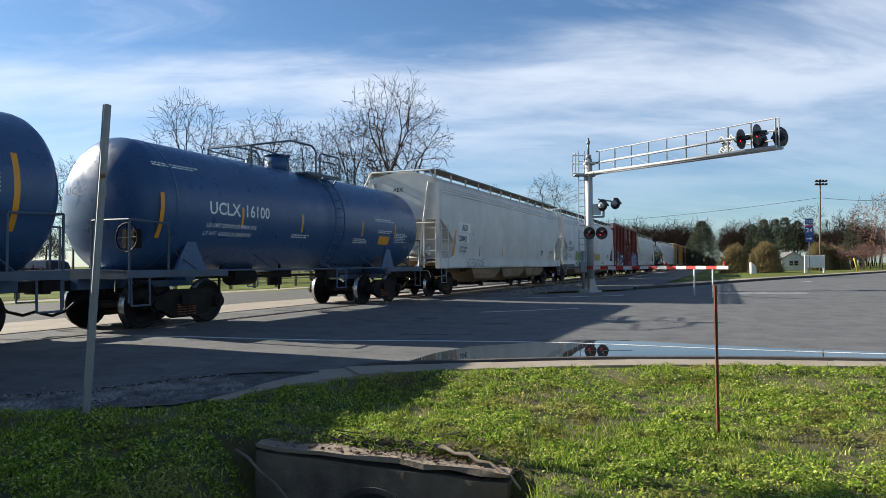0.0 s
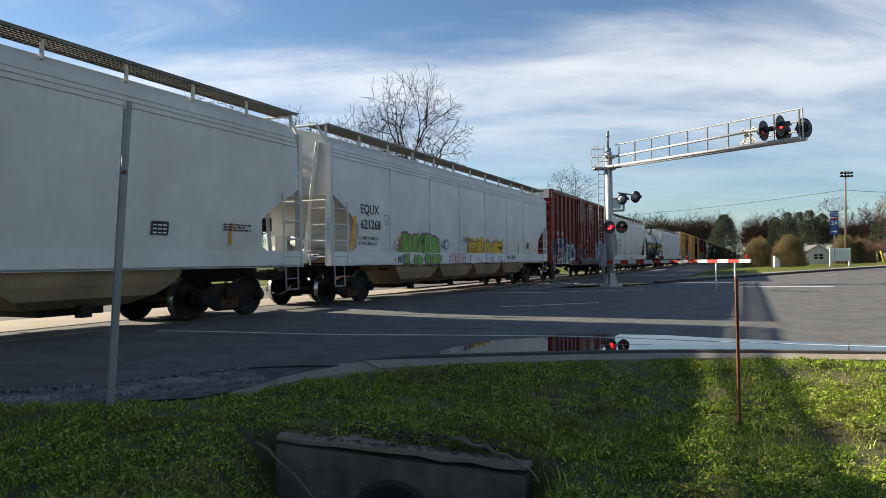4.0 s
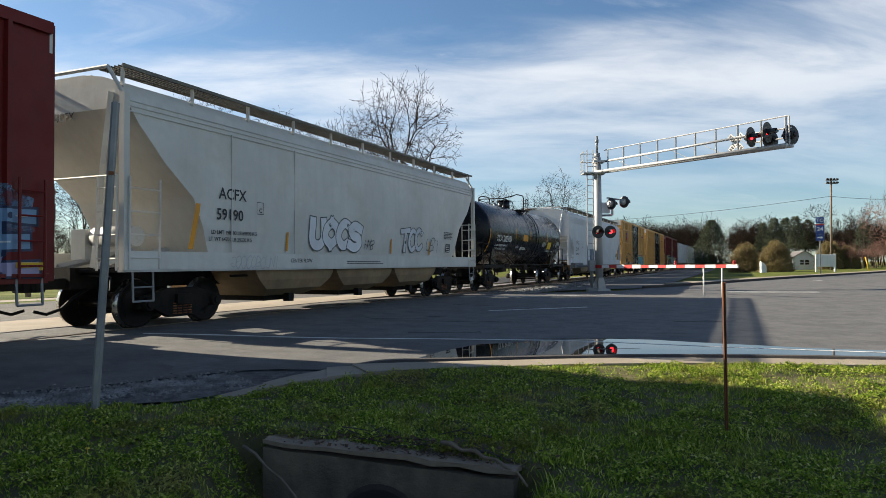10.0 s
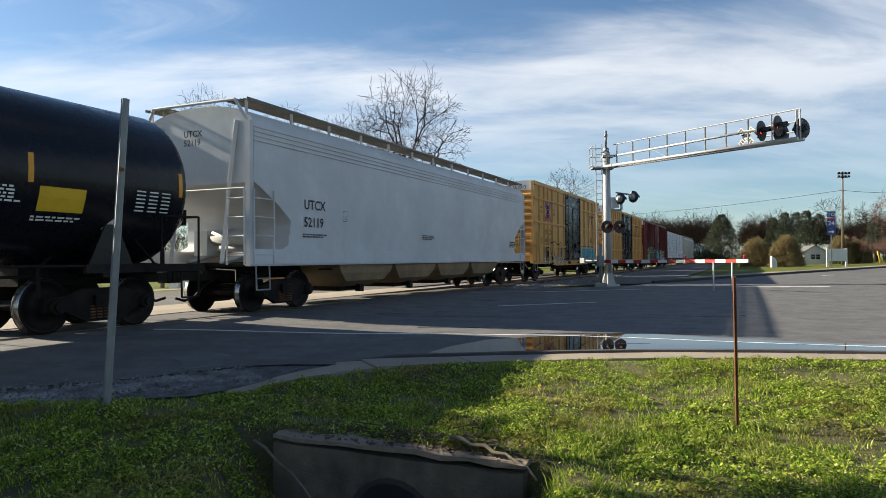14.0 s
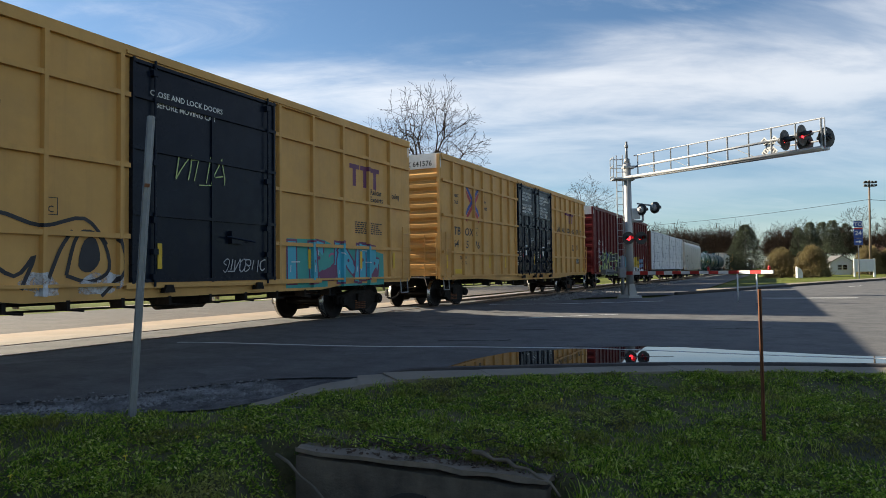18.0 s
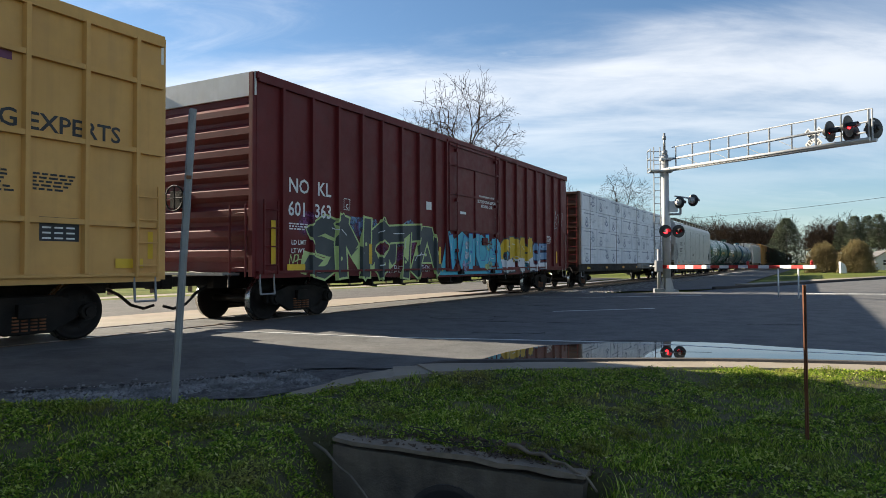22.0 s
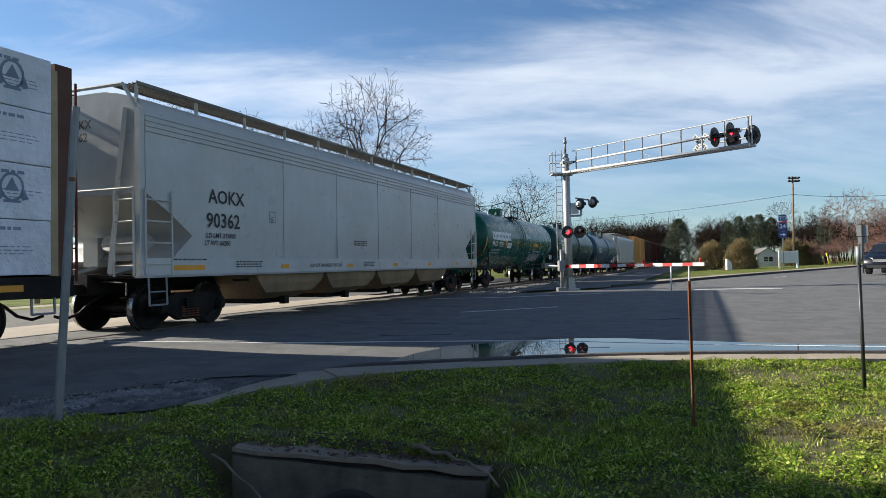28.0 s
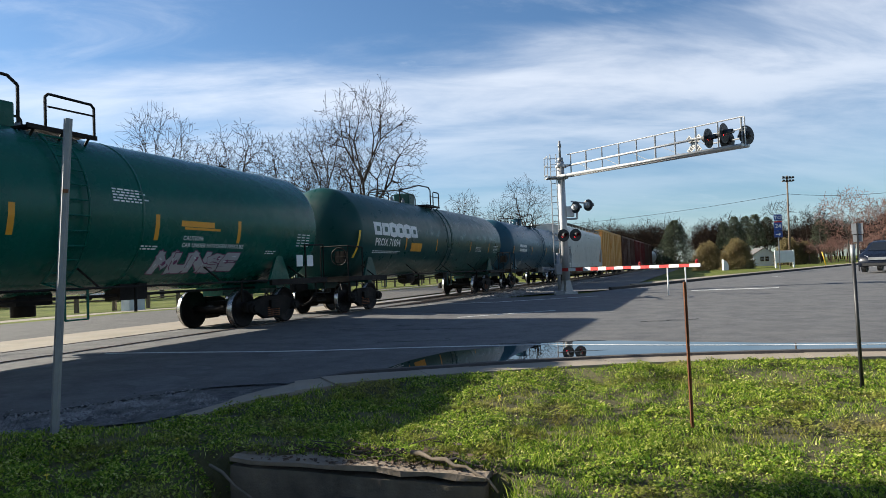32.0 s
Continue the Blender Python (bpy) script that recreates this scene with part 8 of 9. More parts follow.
    for x in (-0.50, -0.22):
        rod(bm, (x, 0.15, ground + 1.1), (x, 0.15, 6.5), 0.025, 6)
    for k in range(17):
        z = ground + 1.3 + k * 0.3
        rod(bm, (-0.50, 0.15, z), (-0.22, 0.15, z), 0.016, 6)
    part("ladder", bm, ALU, sig)
    bm = B()
    for z in (5.5, 5.95, 6.35):
        pipe(bm, [(-0.72, -0.25, z), (-0.72, 0.5, z), (0.15, 0.5, z)], 0.02)
        part("cage_rail", bm, ALU, sig)
        bm = B()
    for p in ((-0.72, -0.25), (-0.72, 0.5), (0.15, 0.5)):
        rod(bm, (*p, 5.35), (*p, 6.35), 0.02, 6)
        part("cage_post", bm, ALU, sig)
        bm = B()
    box(bm, -0.72, 0.2, -0.3, 0.5, 5.34, 5.38)
    part("platform", bm, ALU, sig)
    bm = B()
    for z in (5.35, 5.9):
        box(bm, -0.25, 0.25, -0.25, 0.25, z - 0.05, z + 0.05)
        part("clamp", bm, ALU, sig)
        bm = B()
    bm.free()
    # paired lamps on the mast
    bm = B()
    pipe(bm, [(-0.15, -0.25, 2.62), (0.75, -0.1, 2.62)], 0.035)
    part("lamp_bracket", bm, ALU, sig)
    BLINK.append((flasher(sig, (-0.14, -0.42, 2.62), 12, 0.29), 0))
    BLINK.append((flasher(sig, (0.44, -0.36, 2.62), 12, 0.29), 1))
    bm = B()
    pipe(bm, [(0.05, 0, 3.4), (0.6, -0.12, 3.4), (0.6, -0.12, 4.2)], 0.055)
    pipe(bm, [(0.35, -0.08, 4.22), (1.15, -0.2, 4.08)], 0.04)
    part("side_bracket", bm, ALU, sig)
    BLINK.append((flasher(sig, (0.52, -0.25, 3.92), 128, 0.27, ALU), 1))
    BLINK.append((flasher(sig, (1.1, -0.3, 4.0), 128, 0.27, ALU), 0))
    bm = B()
    box(bm, 0.12, 0.5, -0.08, 0.1, 3.5, 4.0)
    bevel(bm, 0.02, 1)
    part("backing_plate", bm, GATEWHITE, sig)
    # gate
    gate = thing("crossing_gate", "lowered red and white striped crossing gate", "barrier", Matrix.Translation((mx, my, 0)))
    bm = B()
    box(bm, -0.66, -0.36, -0.9, -0.55, ground + 0.9, ground + 1.4)
    bevel(bm, 0.03, 1)
    part("mechanism", bm, GALV, gate)
    bm = B()
    rod(bm, (-0.5, -0.72, ground), (-0.5, -0.72, ground + 1.9), 0.075, 12)
    box(bm, -0.72, -0.28, -0.95, -0.5, ground - 0.02, ground + 0.16)
    part("post", bm, GALV, gate)
    piv, end = Vector((-0.35, -0.75, ground + 1.12)), Vector((10.2 - mx, 24.3 - my, 1.06))
    for s in (-0.05, 0.05):
        bm = B()
        d = (end - piv).normalized()
        n = Vector((-d.y, d.x, 0)) * (s * 4)
        pipe(bm, [piv + n, piv + n - d * 1.0 + Vector((0, 0, 0.05))], 0.04)
        part("counterweight_arm", bm, GALV, gate)
    bm = B()
    c = piv - d * 1.25 + Vector((0, 0, 0.06))
    v = []
    for o in (-0.24, 0.24):
        for a, b in ((-0.16, -0.12), (0.16, -0.12), (0.16, 0.12), (-0.16, 0.12)):
            v.append(bm.verts.new(c + d * a + Vector((0, 0, b)) + Vector((-d.y, d.x, 0)) * o))
    for f in ((0, 1, 2, 3), (7, 6, 5, 4), (0, 4, 5, 1), (1, 5, 6, 2), (2, 6, 7, 3), (3, 7, 4, 0)):
        bm.faces.new([v[i] for i in f])
    part("counterweight", bm, GALV, gate)
    L, n = (end - piv).length, 16
    for k in range(n):
        bm = B()
        a, b = piv + d * (L * k / n), piv + d * (L * (k + 1) / n)
        side = Vector((-d.y, d.x, 0)).normalized() * 0.03
        h = Vector((0, 0, 0.06 if k > 5 else 0.075))
        v = [bm.verts.new(p + q) for p in (a, b) for q in (side + h, side - h, -side - h, -side + h)]
        for f in ((0, 1, 5, 4), (1, 2, 6, 5), (2, 3, 7, 6), (3, 0, 4, 7), (3, 2, 1, 0), (4, 5, 6, 7)):
            bm.faces.new([v[i] for i in f])
        part("stripe", bm, GATERED if k % 2 == 0 else GATEWHITE, gate)
    for f in (0.98, 0.62):
        bm = B()
        p = piv + d * (L * f) + Vector((0, 0, 0.06))
        rod(bm, p, p + Vector((0, 0, 0.07)), 0.05, 10)
        rod(bm, p + Vector((0, 0, 0.07)), p + Vector((0, 0, 0.16)), 0.06, 10, 0.03)
        part("gate_lamp", bm, GATERED, gate)
    bm = B()
    for f in (0.80, 0.91):
        bm = B()
        p = piv + d * (L * f)
        rod(bm, p, (p.x, p.y, height(mx + p.x, my + p.y) - 0.01), 0.028, 8)
        part("arm_prop", bm, GATEWHITE, gate)


signal()


# ---- posts on the lawn ----
def posts():
    p = thing("sign_post", "bare galvanised channel post with no sign", "post", pose(-3.07, 5.8, -0.12, 0.3, 3.2, 20))
    bm = B()
    prism(bm, [(-0.034, 0.03), (-0.024, 0.03), (-0.014, 0.0), (0.014, 0.0), (0.024, 0.03), (0.034, 0.03), (0.034, 0.026), (0.026, 0.022), (0.016, -0.006), (-0.016, -0.006), (-0.026, 0.022), (-0.034, 0.026)], 0, 2.74)
    for v in bm.verts:
        v.co = (v.co.x, v.co.z, v.co.y)
    part("channel", bm, GALV, p)
    bm = B()
    box(bm, -0.012, 0.03, -0.03, -0.008, 2.1, 2.13)
    part("bolt", bm, RUST, p)
    r = thing("survey_rod", "rusty steel rod stuck in the grass", "rod", pose(2.16, 5.41, -0.14, 0, -0.6, 30))
    bm = B()
    box(bm, -0.014, 0.014, -0.004, 0.004, 0, 1.18)
    box(bm, -0.004, 0.004, -0.014, 0.014, 0, 1.18)
    part("shaft", bm, RUST, r)
    r = thing("marker_rod", "black steel rod with a grey reflective sleeve", "rod", pose(4.36, 6.62, -0.14, 0, -0.8, 0))
    bm = B()
    rod(bm, (0, 0, 0), (0, 0, 1.3), 0.018, 10)
    part("shaft", bm, BLACK, r)
    bm = B()
    rod(bm, (0, 0, 1.27), (0, 0, 1.45), 0.022, 10)
    part("sleeve", bm, GALV, r)


posts()


# ---- culvert headwall, branches, leaves, flowers ----
def culvert():
    c = thing("culvert", "stained concrete culvert headwall half sunk in the bank", "culvert", pose(-0.5, 4.68, 0, 0, 0, -21))
    bm = B()
    box(bm, -0.95, 0.95, -0.02, 0.16, -1.1, -0.15)
    for v in bm.verts:
        if v.co.z > -0.5 and v.co.x > 0:
            v.co.z -= 0.03
    bmesh.ops.subdivide_edges(bm, edges=bm.edges[:], cuts=7, use_grid_fill=True)
    for v in bm.verts:
        v.co += Vector((0, 1, 1)) * 0.012 * noise.noise(v.co * 5) + Vector((0, 0, 0.008)) * noise.noise(v.co * 17)
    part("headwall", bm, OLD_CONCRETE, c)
    bm = B()
    box(bm, -0.96, 0.96, -0.022, 0.17, -0.13, -0.095)
    bmesh.ops.subdivide_edges(bm, edges=bm.edges[:], cuts=9, use_grid_fill=True)
    for v in bm.verts:
        v.co += Vector((0.3, 0.7, 1)) * 0.026 * noise.noise(v.co * 5) + Vector((0, 0.4, 1)) * 0.014 * noise.noise(v.co * 17)
        v.co.z -= 0.02 * smooth(0.2, 0.97, v.co.x)
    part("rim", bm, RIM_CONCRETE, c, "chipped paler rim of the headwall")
    bm = B()
    n = 24
    rings = [[bm.verts.new((0.02 + r * math.cos(k * math.tau / n), y, -0.65 + r * math.sin(k * math.tau / n))) for k in range(n)] for r, y in ((0.31, -0.03), (0.35, -0.03), (0.35, 0.0), (0.31, 0.0))]
    for a, b in zip(rings, rings[1:] + rings[:1]):
        for k in range(n):
            bm.faces.new((a[k], a[(k + 1) % n], b[(k + 1) % n], b[k]))
    part("pipe_rim", bm, KERB, c)
    # no hollow here: a flat black disc stands for the pipe's shaded inside
    bm = B()
    rod(bm, (0.02, -0.012, -0.65), (0.02, -0.026, -0.65), 0.31, 24)
    part("pipe_bore", bm, BLACK, c, "flat black disc drawn for the shade in the drain pipe")
    rnd = np.random.default_rng(12)
    verts, faces = [], []
    for i in range(620):
        u, v = rnd.normal(0.0, 0.45), rnd.uniform(0.0, 0.34)
        p = c.matrix_basis @ Vector((u, v, 0))
        z = -0.105 + rnd.random() * 0.02 + (0.03 if v > 0.17 else 0)
        a, s = rnd.uniform(0, math.tau), rnd.uniform(0.012, 0.03)
        b = len(verts)
        for k, rr in ((0, 1), (1.9, 0.45), (3.14, 1), (4.4, 0.5)):
            verts.append((p.x + s * rr * math.cos(a + k), p.y + s * rr * math.sin(a + k), z + rnd.uniform(-0.006, 0.014)))
        faces.append((b, b + 1, b + 2, b + 3))
    sheet("leaf_litter", verts, faces, LEAFDRY, label="dead brown leaves along the concrete edge", category="leaves", kind="stuff")

    def branch(name, points, r, label):
        bm = B()
        tube(bm, points, [r * (1 - 0.6 * k / len(points)) * (1 + 0.25 * math.sin(k * 2.3)) for k in range(len(points))])
        tagged(new(name, mesh_of(name, bm, STICK if "pale" in label else BARK)), label, "branch")
    g = lawn_height
    branch("branch", [(-0.08, 4.74, -0.05), (-0.02, 4.68, -0.035), (0.06, 4.6, -0.06), (0.15, 4.55, -0.05), (0.2, 4.48, -0.075), (0.28, 4.44, -0.075), (0.34, 4.37, -0.105), (0.41, 4.33, -0.13), (0.46, 4.26, -0.19)], 0.017, "pale dead branch lying on the headwall")
    branch("branch", [(0.12, 4.57, -0.07), (0.22, 4.58, -0.06), (0.33, 4.53, -0.09), (0.46, 4.46, -0.13)], 0.013, "thin dark fallen branch")
    branch("branch", [(-1.55, 5.03, -0.145), (-1.43, 4.93, -0.175), (-1.31, 4.8, -0.235), (-1.18, 4.68, -0.275), (-1.06, 4.54, -0.335), (-0.96, 4.42, -0.40), (-0.8, 4.25, -0.52)], 0.011, "pale bare stick leaning in the ditch")
    bm = B()
    rnd = random.Random(4)
    for k in range(26):
        x, y = rnd.uniform(-1.0, 0.3), rnd.uniform(4.75, 5.1)
        a = rnd.uniform(0, math.tau)
        l = rnd.uniform(0.08, 0.25)
        z = g(x, y) + 0.03
        rod(bm, (x, y, z), (x + l * math.cos(a), y + l * math.sin(a) * 0.5, z + rnd.uniform(0, 0.05)), 0.004, 4)
    tagged(new("twigs", mesh_of("twigs", bm, BARK)), "scatter of small dry twigs above the culvert", "twigs", kind="stuff")
    bm = B()
    for k in range(7):
        a = k * math.tau / 7
        for r, z in ((0.02, 0.008), (0.014, 0.014)):
            v = [bm.verts.new((r * math.cos(a + d) * f, r * math.sin(a + d) * f, z)) for d, f in ((0, 0.1), (-0.35, 0.8), (0, 1), (0.35, 0.8))]
            bm.faces.new(v)
    rod(bm, (0, 0, -0.05), (0, 0, 0.006), 0.003, 5)
    flower = mesh_of("dandelion", bm, DANDELION)
    for x, y in ((-2.45, 4.55), (-2.2, 5.15), (-3.6, 4.9), (-3.05, 4.25), (-1.95, 5.5), (0.75, 6.6), (-4.2, 5.0), (-2.8, 5.3)):
        ob = new("dandelion", flower)
        ob.matrix_basis = Matrix.Translation((x, y, g(x, y) + 0.03))
        tagged(ob, "small yellow dandelion in the grass", "flower", "dandelions in the grass")


culvert()


# ---- trees ----
def limbs(height_m, seed, spread=0.6, tips=1500, lean=0.0):
    """Segments of a bare tree: from, to, thickness at both ends. Twig tips fill a rounded, ragged crown and are gathered
    fork by fork down to the trunk."""
    rnd = np.random.default_rng(seed)
    h = height_m
    wide = h * (0.15 + 0.19 * spread)
    pts = []
    while len(pts) < tips:
        p = rnd.normal(0, 1, 3)
        p /= np.linalg.norm(p)
        r = rnd.random() ** 0.42
        lump = 1 + 0.22 * noise.noise(Vector((p[0] * 1.7 + seed, p[1] * 1.7, p[2] * 1.7)))
        q = np.array([p[0] * wide, p[1] * wide, p[2] * h * 0.38]) * r * lump
        q[2] += h * 0.62
        if q[2] > h * 0.2:
            pts.append(q)
    out = []

    def join(node, group, level):
        n = len(group)
        thick = 0.0042 * n ** 0.5 * h / 15
        if n <= 2:
            for q in group:
                mid = node + (q - node) * 0.5 + rnd.normal(0, 0.03, 3)
                out.append((Vector(node), Vector(mid), 0.006, 0.005, 6))
                out.append((Vector(mid), Vector(q), 0.005, 0.003, 6))
            return
        rel = group - group.mean(0)
        axis = np.linalg.svd(rel[rnd.choice(n, min(n, 60), replace=False)], full_matrices=False)[2][0] + rnd.normal(0, 0.25, 3)
        v = rel @ axis
        cut = np.quantile(v, rnd.uniform(0.3, 0.7))
        for half in (group[v <= cut], group[v > cut]):
            if not len(half):
                continue
            goal = half.mean(0)
            f = 0.30 if level < 3 else 0.42
            nxt = node + (goal - node) * f
            nxt[2] -= 0.012 * h * (level < 4) * rnd.random()
            nxt += rnd.normal(0, 0.008, 3) * np.linalg.norm(goal - node)
            t2 = 0.0042 * len(half) ** 0.5 * h / 15
            out.append((Vector(node), Vector(nxt), thick, t2, level))
            join(nxt, half, level + 1)
    fork = np.array([lean * h * 0.25, 0.0, h * rnd.uniform(0.2, 0.27)])
    base = 0.0042 * tips ** 0.5 * h / 15
    out.append((Vector((0, 0, -0.3)), Vector(fork), base * 1.25, base, 0))
    join(fork, np.array(pts), 1)
    return out


def segments_mesh(name, segs, mat, thin=0.0):
    """Three-sided tapered rods, all in one mesh."""
    if not segs:
        return None
    a = np.array([s[0][:] for s in segs])
    b = np.array([s[1][:] for s in segs])
    r0 = np.maximum(np.array([s[2] for s in segs]), thin)[:, None]
    r1 = np.maximum(np.array([s[3] for s in segs]), thin)[:, None]
    d = b - a
    d /= np.linalg.norm(d, axis=1)[:, None] + 1e-9
    ref = np.where(np.abs(d[:, 2:3]) < 0.9, np.array([[0, 0, 1.0]]), np.array([[1.0, 0, 0]]))
    u = np.cross(d, ref)
    u /= np.linalg.norm(u, axis=1)[:, None]
    w = np.cross(d, u)
    v = []
    for base, r in ((a, r0), (b, r1)):
        for k in range(3):
            t = k * math.tau / 3
            v.append(base + (u * math.cos(t) + w * math.sin(t)) * r)
    co = np.stack(v, 1).reshape(-1, 3)
    n = len(segs)
    i = (np.arange(n) * 6)[:, None]
    quads = np.hstack([i + q for q in (0, 1, 4, 3, 1, 2, 5, 4, 2, 0, 3, 5)]).ravel()
    me = bpy.data.meshes.new(name)
    me.vertices.add(len(co))
    me.vertices.foreach_set("co", co.ravel().astype(np.float32))
    me.loops.add(len(quads))
    me.loops.foreach_set("vertex_index", quads.astype(np.int32))
    me.polygons.add(3 * n)
    me.polygons.foreach_set("loop_start", (np.arange(3 * n) * 4).astype(np.int32))
    me.update(calc_edges=True)
    me.materials.append(mat)
    return me


def bare_tree(x, y, tall, seed, spread=0.6, tips=1500, label="tall bare deciduous tree beyond the tracks", twig=TWIG, thin=0.012, lean=0.0):
    segs = limbs(tall, seed, spread, tips, lean)
    tree = thing("tree", label, "tree", Matrix.Translation((x, y, height(x, y) - 0.1)), group="bare trees beyond the tracks")
    part("trunk", segments_mesh("trunk", [s for s in segs if s[4] < 4], BARK), BARK, tree)
    part("crown", segments_mesh("crown", [s for s in segs if s[4] >= 4], twig, thin), twig, tree)
    return tree


def spot(px, far):
    return (px - 784) / 1200 * far, far


for px, far, tall, seed, spread in ((695, 60, 18.6, 11, 0.8), (620, 66, 16.5, 12, 0.7), (335, 56, 16.2, 13, 0.5), (415, 64, 15.0, 14, 0.65), (475, 58, 15.2, 15, 0.6), (550, 62, 15, 16, 0.65),
                                    (130, 60, 11.5, 17, 0.55), (235, 62, 12.2, 18, 0.5), (975, 92, 14.2, 19, 0.7), (865, 84, 11.5, 20, 0.6), (930, 110, 13, 21, 0.7), (790, 80, 9.5, 22, 0.7),
                                    (40, 58, 11, 23, 0.5), (-60, 60, 12, 24, 0.5)):
    bare_tree(*spot(px, far), tall, seed, spread, 2600 if seed < 13 else 1500)
for px, far, tall, seed in ((1300, 135, 10.5, 31), (1345, 128, 10.5, 32), (1432, 115, 11.5, 33), (1480, 112, 9, 34), (1502, 105, 9.5, 35), (1128, 150, 12, 36)):
    bare_tree(*spot(px, far), tall, seed, 0.8, 600, "bare tree at the edge of the far wood", thin=0.018)
for px, far, tall, seed in ((1560, 80, 9.6, 41), (1660, 82, 8.6, 42), (1625, 76, 7.8, 43)):
    bare_tree(*spot(px, far), tall, seed, 1.3, 800, "spreading tree with reddish budding twigs", REDBUD, 0.018)


def woods(name, spots, mat, label, thin, seed, twigs=170):
    """A far wood, too many stems to count: trunks under round fans of fine twigs."""
    rnd = random.Random(seed)
    segs = []
    for x, y, tall in spots:
        base = Vector((x, y, height(x, y) - 0.3))
        w = tall * rnd.uniform(0.26, 0.42)
        segs.append((base, base + Vector((rnd.gauss(0, 0.3), 0, tall * 0.6)), tall * 0.014 + thin, thin, 0))
        for _ in range(int(twigs * 1.9)):
            a, e = rnd.uniform(0, math.tau), math.asin(rnd.uniform(-0.25, 1))
            out = Vector((math.cos(a) * math.cos(e) * w, math.sin(a) * math.cos(e) * w, math.sin(e) * tall * 0.42))
            tip = base + Vector((0, 0, tall * 0.58)) + out * rnd.uniform(0.55, 1.0)
            root = tip - out * rnd.uniform(0.12, 0.3) - Vector((rnd.gauss(0, 0.05), rnd.gauss(0, 0.05), rnd.gauss(0.035, 0.05))) * tall
            segs.append((root, tip, thin * 0.6, thin * 0.3, 3))
    tagged(new(name, segments_mesh(name, segs, mat)), label, "woods", kind="stuff")


rnd_woods = random.Random(77)
woods("woods", [(*spot(rnd_woods.uniform(1020, 1240), rnd_woods.uniform(170, 260)), rnd_woods.uniform(11, 15)) for _ in range(80)], TWIG, "bare brown wood along the far track", 0.06, 61)
woods("woods", [(*spot(rnd_woods.uniform(1285, 1720), rnd_woods.uniform(118, 150)), rnd_woods.uniform(6.5, 10)) for _ in range(110)], TWIG, "bare brown wood behind the house", 0.045, 62)
woods("woods", [(*spot(rnd_woods.uniform(-150, 960), rnd_woods.uniform(120, 170)), rnd_woods.uniform(6, 11)) for _ in range(80)], TWIG, "far bare wood beyond the street", 0.045, 63)
woods("thicket", [(*spot(rnd_woods.uniform(1455, 1720), rnd_woods.uniform(88, 104)), rnd_woods.uniform(2.6, 4.6)) for _ in range(60)], REDBUD, "reddish brown thicket on the verge", 0.025, 64, 110)


def shrub(x, y, wide, tall, seed):
    rnd = random.Random(seed)
    segs = []
    for _ in range(1500):
        a, e = rnd.uniform(0, math.tau), math.asin(rnd.uniform(0.02, 1))
        end = Vector((math.cos(a) * math.cos(e) * wide / 2, math.sin(a) * math.cos(e) * wide / 2, math.sin(e) * tall)) * rnd.uniform(0.82, 1.04)
        start = Vector((end.x * rnd.uniform(0.1, 0.75), end.y * rnd.uniform(0.1, 0.75), end.z * rnd.uniform(0.3, 0.8)))
        mid = (start + end) / 2 + Vector((0, 0, 0.12))
        segs += [(start, mid, 0.02, 0.016, 3), (mid, end + Vector((0, 0, -0.1)), 0.016, 0.012, 3)]
        for _ in range(2):
            q = mid.lerp(end, rnd.random())
            segs.append((q, q + Vector((rnd.gauss(0, 0.22), rnd.gauss(0, 0.22), rnd.gauss(0, 0.2))), 0.014, 0.01, 3))
    s = thing("shrub", "large round shrub with fine yellowish brown twigs", "shrub", Matrix.Translation((x, y, height(x, y) - 0.1)), group="round shrubs on the verge")
    part("crown", segments_mesh("crown", segs, SHRUB, 0.02), SHRUB, s)
    bm = B()
    for k in range(7):
        a = k * math.tau / 7
        rod(bm, (0.1 * math.cos(a), 0.1 * math.sin(a), -0.1), (wide * 0.2 * math.cos(a), wide * 0.2 * math.sin(a), tall * 0.5), 0.06, 6, 0.03)
    part("stem", bm, BARK, s)


shrub(*spot(1302, 84), 4.1, 3.7, 71)
shrub(*spot(1354, 80), 4.0, 3.75, 72)
shrub(*spot(1448, 92), 3.6, 4.0, 73)
shrub(*spot(1478, 92), 3.4, 3.2, 74)


def evergreen(x, y, tall, wide, seed, slim=1.0, bare=0.1, clumps=1300):
    rnd = random.Random(seed)
    tree = thing("evergreen_tree", "dark green pine tree with an uneven crown", "tree", Matrix.Translation((x, y, height(x, y) - 0.1)), group="evergreens at the wood's edge")
    bm = B()
    rod(bm, (0, 0, -0.1), (0, 0, tall * 0.95), tall * 0.016, 8, 0.03)
    part("trunk", bm, BARK, tree)
    verts, faces = [], []
    for _ in range(clumps):
        f = bare + (1 - bare) * rnd.random() ** 1.2
        r = wide / 2 * (1 - f) ** slim * rnd.uniform(0.35, 1.08) + 0.12
        a = rnd.uniform(0, math.tau)
        c = Vector((r * math.cos(a), r * math.sin(a), f * tall - r * 0.12))
        for _ in range(11):
            d = Vector((rnd.gauss(0, 1), rnd.gauss(0, 1), rnd.gauss(0.2, 0.6))).normalized() * rnd.uniform(0.22, 0.5) * tall / 11
            n = d.cross(Vector((rnd.gauss(0, 1), rnd.gauss(0, 1), rnd.gauss(0, 1)))).normalized() * 0.035 * tall / 11
            b = len(verts)
            verts += [tuple(c - n), tuple(c + n), tuple(c + d * 0.6 + n * 0.9), tuple(c + d)]
            faces.append((b, b + 1, b + 2, b + 3))
    sheet("crown", verts, faces, PINE, tree)


